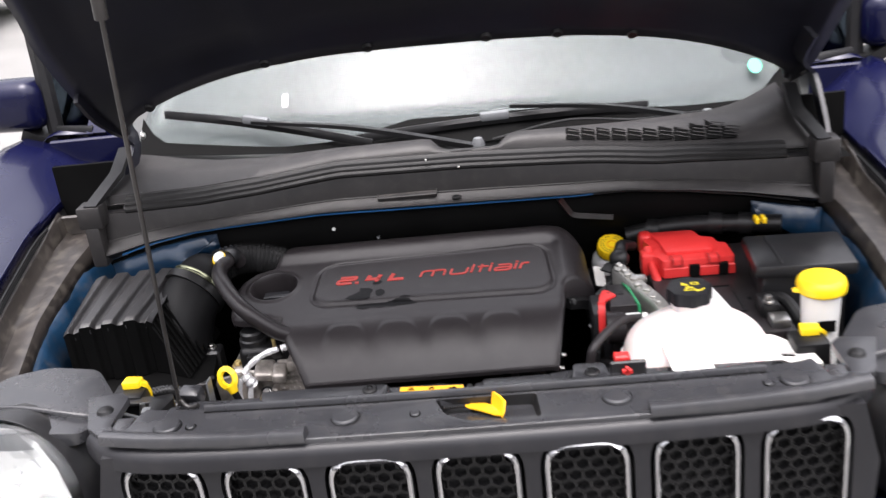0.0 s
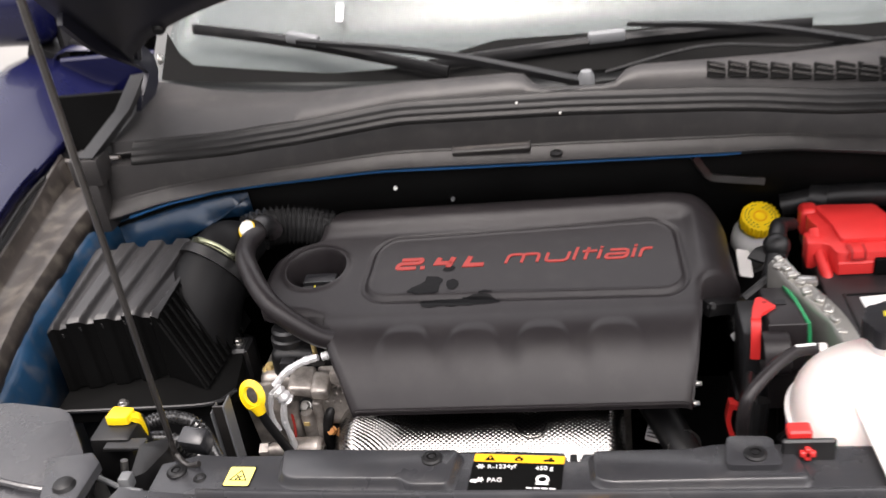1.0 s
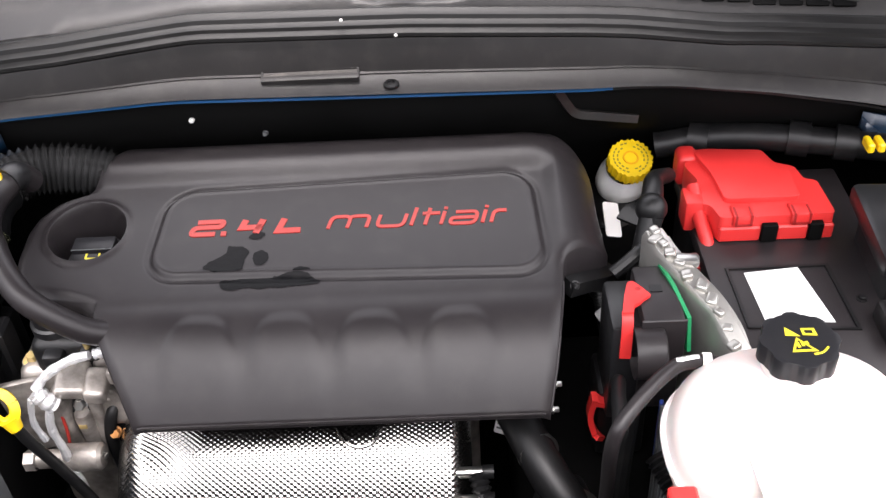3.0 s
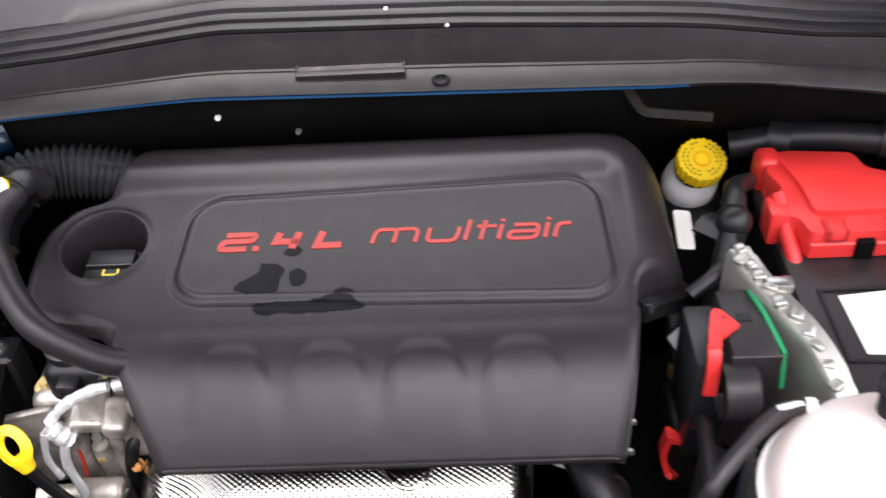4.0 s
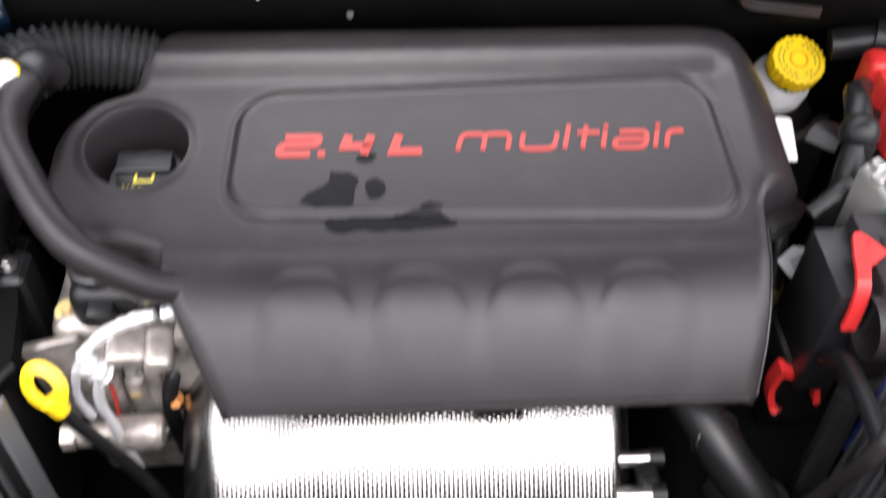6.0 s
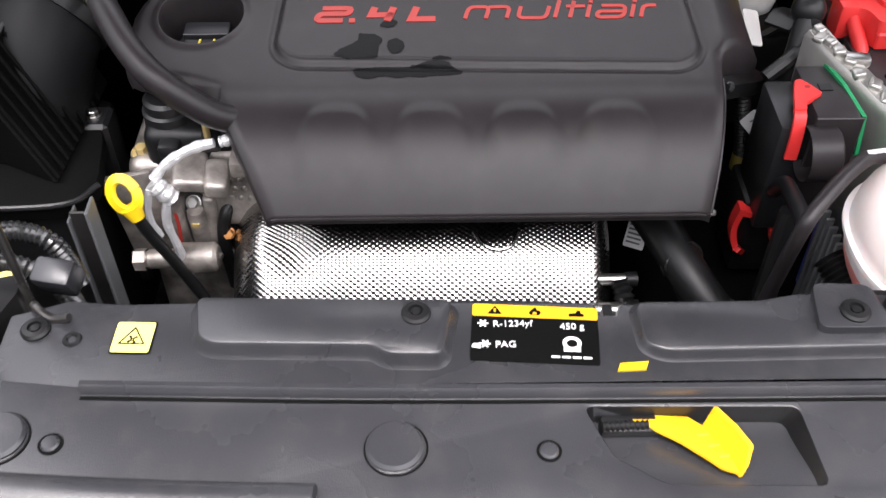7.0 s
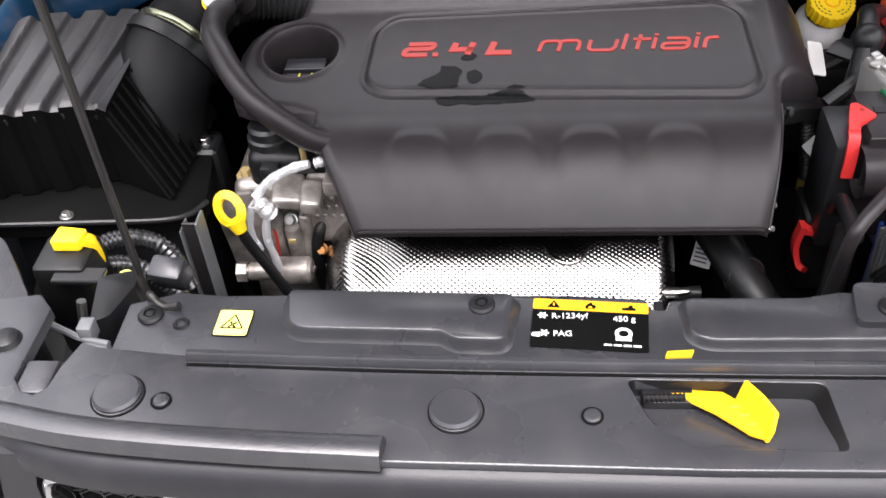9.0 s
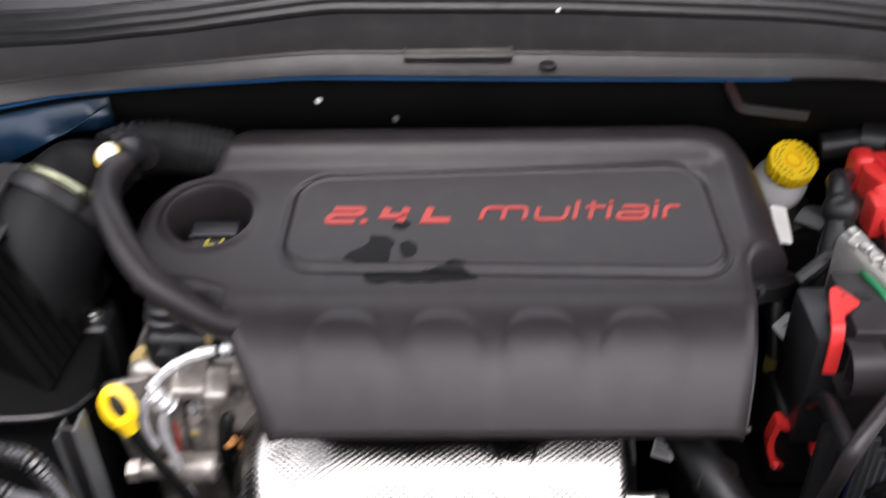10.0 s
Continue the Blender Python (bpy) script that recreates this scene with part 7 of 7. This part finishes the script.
part("lever_arm", sweep(spline([(0.2070, 0.256, 0.9255), (0.2066, 0.249, 0.9225), (0.2060, 0.2435, 0.910), (0.2055, 0.241, 0.894), (0.2050, 0.240, 0.880)], 4), [(0.0055, -0.0022), (0.0055, 0.0022), (-0.0055, 0.0022), (-0.0055, -0.0022)]), RED, lock)
part("pivot", lathe([(0, 0.0008), (0.002, 0.0006), (0.0028, 0.0)], 14, Matrix.Translation((0.2215, 0.286, 0.9286))), DARKRED, lock, "dark pivot of the lever")
bm = sweep(spline([(0.182, 0.262, 0.80), (0.178, 0.262, 0.772), (0.184, 0.258, 0.748), (0.19, 0.25, 0.745)], 4), [(0.007, -0.003), (0.007, 0.003), (-0.007, 0.003), (-0.007, -0.003)])
sweep([Vector((0.182, 0.262, 0.795)), Vector((0.215, 0.262, 0.785)), Vector((0.222, 0.258, 0.755))], [(0.007, -0.003), (0.007, 0.003), (-0.007, 0.003), (-0.007, -0.003)], bm)
part("lower_lever", bm, RED, plug, "lower red locking lever")
part("plug_body", box(0.186, 0.24, 0.265, 0.33, 0.70, 0.80, 0.006, 2), RUBBER, plug)

vent = thing("vent_hose", (0.25, 0.2, 0.85), "black vent hose leading to the coolant tank", "hose")
part("hose", tube([(0.288, 0.18, 0.925), (0.262, 0.178, 0.934), (0.240, 0.170, 0.940), (0.220, 0.154, 0.940), (0.200, 0.136, 0.934), (0.183, 0.120, 0.924), (0.176, 0.114, 0.912), (0.174, 0.118, 0.88), (0.178, 0.14, 0.80), (0.18, 0.16, 0.72)], 0.0068, 14, 8), COVER, vent)
part("hose", tube([(0.182, 0.122, 0.905), (0.186, 0.150, 0.899), (0.190, 0.182, 0.889), (0.196, 0.215, 0.872), (0.20, 0.24, 0.84)], 0.0072, 14, 6), RUBBER, vent, "second hose beside it")
part("hose_clip", lathe([(0.0074, -0.004), (0.009, -0.004), (0.009, 0.004), (0.0074, 0.004)], 16, Matrix.Translation((0.266, 0.178, 0.933)) @ pose(0, 0, 0, 90, 0, 85)), WHITE, vent, "pale hose clip")
for k in range(4):
    part("print_mark", box(-0.0035, 0.0035, -0.002, 0.002, 0.0078, 0.0087, 0, 1, Matrix.Translation((0.254 - 0.005 * k, 0.174 - 0.002 * k, 0.9365 + 0.001 * k))), PAPER, vent)
loom = thing("wiring_loom", (0.2, 0.3, 0.7), "black wiring looms beside the engine", "wiring")
part("loom", tube([(0.205, 0.20, 0.85), (0.20, 0.19, 0.80), (0.198, 0.185, 0.74), (0.21, 0.19, 0.66)], 0.012, 10), RUBBER, loom)
part("loom", ribbed([(0.188, 0.385, 0.885), (0.196, 0.378, 0.86), (0.204, 0.377, 0.82), (0.214, 0.378, 0.76), (0.22, 0.38, 0.70)], 0.009, 0.005, 0.002, 10), RUBBER, loom)
part("loom", ribbed([(0.23, 0.15, 0.84), (0.25, 0.10, 0.82), (0.26, 0.05, 0.80), (0.25, 0.0, 0.80)], 0.018, 0.0055, 0.003, 14), RUBBER, loom, "ribbed conduit")
part("loom", tube([(0.21, 0.36, 0.885), (0.235, 0.372, 0.90), (0.252, 0.392, 0.905), (0.26, 0.40, 0.93)], 0.008, 10), RUBBER, loom)
part("tape", lathe([(0.0095, -0.012), (0.0105, -0.01), (0.0105, 0.01), (0.0095, 0.012)], 14, Matrix.Translation((0.214, 0.378, 0.760))), TAPE, loom, "dull yellow tape")
part("loom", tube([(0.14, 0.20, 0.72), (0.16, 0.14, 0.72), (0.20, 0.09, 0.69), (0.26, 0.06, 0.64)], 0.03, 18), RUBBER, loom, "thick black coolant hose")
part("hose_clamp", lathe([(0.0305, -0.006), (0.033, -0.006), (0.033, 0.006), (0.0305, 0.006)], 28, Matrix.Translation((0.15, 0.172, 0.72)) @ pose(0, 0, 0, 75, 0, -15)), STEEL, loom, "steel hose clamp")
part("tube", ribbed([(0.055, 0.20, 0.76), (0.06, 0.18, 0.74), (0.062, 0.17, 0.68), (0.06, 0.165, 0.6)], 0.011, 0.006, 0.003, 12), RUBBER, loom)
part("tube", tube([(0.085, 0.300, 0.78), (0.105, 0.245, 0.775), (0.13, 0.195, 0.755), (0.165, 0.155, 0.715), (0.20, 0.135, 0.63)], 0.021, 18), RUBBER, loom, "black coolant hose")
part("hose_clamp", lathe([(0.0202, -0.005), (0.0225, -0.005), (0.0225, 0.005), (0.0202, 0.005)], 28, Matrix.Translation((0.119, 0.218, 0.766)) @ pose(0, 0, 0, 70, 0, 26)), STEEL, loom, "steel hose clamp")
for at in ((0.137, 0.30, 0.87), (0.137, 0.24, 0.845), (0.132, 0.215, 0.835)):
    bolt(loom, at, 0.003, 0.007, STEEL, (1, 0, 0))
finned = thing("ribbed_box", (0.27, 0.16, 0.75), "dark ribbed plastic housing below the module", "housing")
part("core", box(0.245, 0.30, 0.08, 0.22, 0.68, 0.84, 0.006, 1), PLASTIC, finned)
for i in range(12):
    part("rib", box(0.238, 0.246, 0.088 + 0.0108 * i, 0.092 + 0.0108 * i, 0.69, 0.842, 0.001, 1), GREY, finned)
part("blue_edge", box(0.238, 0.242, 0.209, 0.215, 0.74, 0.845, 0.001, 1), BLUEPART, finned, "blue plastic edge")

brake = thing("brake_reservoir", (0.25, 0.55, 0.8), "white brake fluid reservoir with a yellow cap", "reservoir")
m = Matrix.Translation((0.264, 0.566, 0.870)) @ pose(0, 0, 0, 24, 4, 0)
out = []
for i in range(96):
    a = 2 * math.pi * i / 96
    r = 0.0268 + 0.0009 * math.copysign(1, math.sin(24 * a))
    out.append((r * math.cos(a), r * math.sin(a)))
bcap = part("cap", plate(out, 0.004, 0.022, (), 0.0012, m), YELLOW, brake, "ribbed yellow cap with raised symbols")
part("cap_ring", lathe([(0.0075, 0.0222), (0.008, 0.0236), (0.0095, 0.0236), (0.010, 0.0222)], 24, m), ORANGE, bcap)
for r, count in ((0.0212, 26), (0.0165, 18)):
    for k in range(count):
        if k % (count // 2) == 0 or (k * 7 + count) % 11 == 3:
            continue
        part("print_bar", box(-0.0017, 0.0017, r - 0.0008, r + 0.0008, 0.0218, 0.0224, 0.0, 1, m @ pose(0, 0, 0, 0, 0, 360 / count * k)), TAPE, bcap)
part("neck", lathe([(0.0245, 0.006), (0.0255, 0.0), (0.0275, -0.006), (0.031, -0.012), (0.032, -0.030), (0.030, -0.036), (0.026, -0.040), (0.026, -0.12)], 32, m @ Matrix.Translation((-0.004, -0.004, -0.001))), MILK, brake, "milky white neck")
part("strap", sweep(spline([(0.218, 0.512, 0.822), (0.245, 0.498, 0.829), (0.274, 0.506, 0.838), (0.298, 0.53, 0.84)], 5), [(0.006, -0.002), (0.006, 0.002), (-0.006, 0.002), (-0.006, -0.002)]), RUBBER, brake)
part("shield_plate", plate(rounded([(-0.010, -0.022), (0.010, -0.022), (0.010, 0.022), (-0.010, 0.022)], 0.003, 2), 0, 0.002, m=pose(0.230, 0.462, 0.868, 30, 18, 12)), WHITE, brake, "pale plate")
part("body", box(0.215, 0.30, 0.50, 0.60, 0.70, 0.83, 0.012, 2), RUBBER, brake)

brake.location += Vector((-0.005, 0.011, 0.003))

boot = thing("rubber_boot", (0.255, 0.4, 0.88), "round black rubber boot on a cable", "boot")
bm = bmesh.new()
bmesh.ops.create_uvsphere(bm, u_segments=20, v_segments=14, radius=0.0175, matrix=Matrix.Translation((0.256, 0.412, 0.932)))
part("bulb", bm, RUBBER, boot)
part("stem", tube([(0.256, 0.412, 0.93), (0.262, 0.44, 0.938), (0.268, 0.462, 0.935), (0.29, 0.49, 0.92)], lambda t: 0.013 - 0.004 * t, 12), RUBBER, boot)
part("sleeve", tube([(0.254, 0.405, 0.925), (0.245, 0.385, 0.895), (0.238, 0.372, 0.85), (0.235, 0.37, 0.78)], 0.012, 14), RUBBER, boot)
part("ribbon", sweep(spline([(0.235, 0.43, 0.90), (0.25, 0.445, 0.905), (0.275, 0.44, 0.895)], 4), [(0.014, -0.002), (0.014, 0.002), (-0.014, 0.002), (-0.014, -0.002)]), RUBBER, boot)
tag2 = thing("paper_tag", (0.172, 0.29, 0.86), "small pale tag tied to a cable", "tag")
tm = pose(0.207, 0.347, 0.842, 22, -10, -28) @ Matrix.Diagonal((0.95, 0.95, 1, 1))
part("tag_sheet", plate(rounded([(-0.017, -0.006), (0.0, -0.022), (0.012, -0.012), (0.015, 0.012), (-0.006, 0.012)], 0.002, 2), 0, 0.001, m=tm), LABEL, tag2)
for k in range(3):
    part("print_bar", box(-0.007, 0.007, -0.001 - 0.0045 * k, 0.001 - 0.0045 * k, 0.001, 0.0014, 0, 1, tm @ pose(0, 0, 0, 0, 0, 40)), GREY, tag2)

rear = thing("rear_pipe", (0.42, 0.56, 0.9), "black pipe with collars along the bulkhead", "pipe")
part("pipe", tube([(0.29, 0.575, 0.905), (0.36, 0.565, 0.92), (0.44, 0.54, 0.93), (0.56, 0.50, 0.935)], 0.0165, 16), RUBBER, rear)
for x, y, z in ((0.34, 0.568, 0.916), (0.45, 0.537, 0.931), (0.50, 0.521, 0.933)):
    part("collar", lathe([(0.0165, -0.012), (0.0205, -0.012), (0.0205, 0.012), (0.0165, 0.012)], 24, Matrix.Translation((x, y, z)) @ pose(0, 0, 0, 0, 90, -18)), RUBBER, rear)
for k in range(2):
    part("yellow_clip", box(0.508 + 0.012 * k, 0.516 + 0.012 * k, 0.478, 0.50, 0.945, 0.957, 0.002, 1), YELLOW, rear)

fuse = thing("fuse_box", (0.54, 0.34, 0.7), "black fuse box with a flat lid", "box")
part("box_body", box(0.475, 0.61, 0.288, 0.40, 0.6, 0.935, 0.008, 2, pose(0.54, 0.34, 0, 0, 0, -4) @ Matrix.Translation((-0.54, -0.34, 0))), PLASTIC, fuse)
part("box_lid", box(0.462, 0.624, 0.275, 0.41, 0.93, 0.955, 0.008, 2, pose(0.54, 0.34, 0, 0, 0, -4) @ Matrix.Translation((-0.54, -0.34, 0))), PLASTIC, fuse)
part("lid_rib", box(0.50, 0.504, 0.285, 0.40, 0.954, 0.958, 0.001, 1), PLASTIC, fuse)
washer = thing("washer_filler", (0.52, 0.147, 0.85), "white washer filler neck with a yellow cap", "filler neck")
m = Matrix.Translation((0.521, 0.15, 0))
part("neck", lathe([(0.026, 0.80), (0.026, 0.90), (0.0275, 0.93), (0.029, 0.968), (0.025, 0.97)], 32, m), WHITE, washer, "white plastic neck")
wcap = part("cap", lathe([(0.033, 0.970), (0.0355, 0.973), (0.0362, 0.982), (0.0345, 0.989), (0.030, 0.993), (0, 0.994)], 40, m), YELLOW, washer, "bright yellow cap")
part("tab", box(-0.042, -0.03, -0.006, 0.006, 0.971, 0.977, 0.002, 1, m), YELLOW, wcap)
part("label", box(-0.012, 0.014, -0.0292, -0.0275, 0.915, 0.933, 0.0, 1, m), DARK, washer, "black label on the neck")
part("base", box(0.48, 0.57, 0.1, 0.2, 0.6, 0.82, 0.01, 2), RUBBER, washer)

# ---- beyond the car ----
hedge = bmesh.new()
rnd = random.Random(5)
for i in range(420):
    x, y = rnd.uniform(-26, 10), rnd.uniform(17, 20)
    h = rnd.uniform(0.3, 3.4)
    r = rnd.uniform(0.25, 0.6)
    for k in range(3):
        c = Vector((x + rnd.uniform(-r, r), y + rnd.uniform(-r, r), h + rnd.uniform(-r, r)))
        n = Vector((rnd.uniform(-1, 1), rnd.uniform(-1, 1), rnd.uniform(-0.3, 1))).normalized()
        a = n.orthogonal().normalized()
        b = n.cross(a)
        hedge.faces.new([hedge.verts.new(c + a * (r * math.cos(t)) + b * (r * 0.6 * math.sin(t))) for t in (0, 1.05, 2.1, 3.14, 4.2, 5.25)])
tagged(part("hedge", hedge, LEAF, None), "distant green hedge", "hedge", kind="stuff")
van = thing("parked_van", (-7.0, 11.0, 0), "white van parked far behind", "van")
bm = box(-8.0, -6.0, 9.0, 13.5, 0.35, 2.1, 0.25, 3)
part("van_body", bm, WHITE, van)
part("window", box(-7.8, -6.2, 8.98, 9.1, 1.3, 1.85, 0.08, 2), DARK, van)
for x in (-7.9, -6.1):
    for y in (9.8, 12.6):
        part("tyre", lathe([(0, 0.1), (0.34, 0.1), (0.34, -0.1), (0, -0.1)], 24, pose(x, y, 0.34, 0, 90, 0)), TYRE, van)
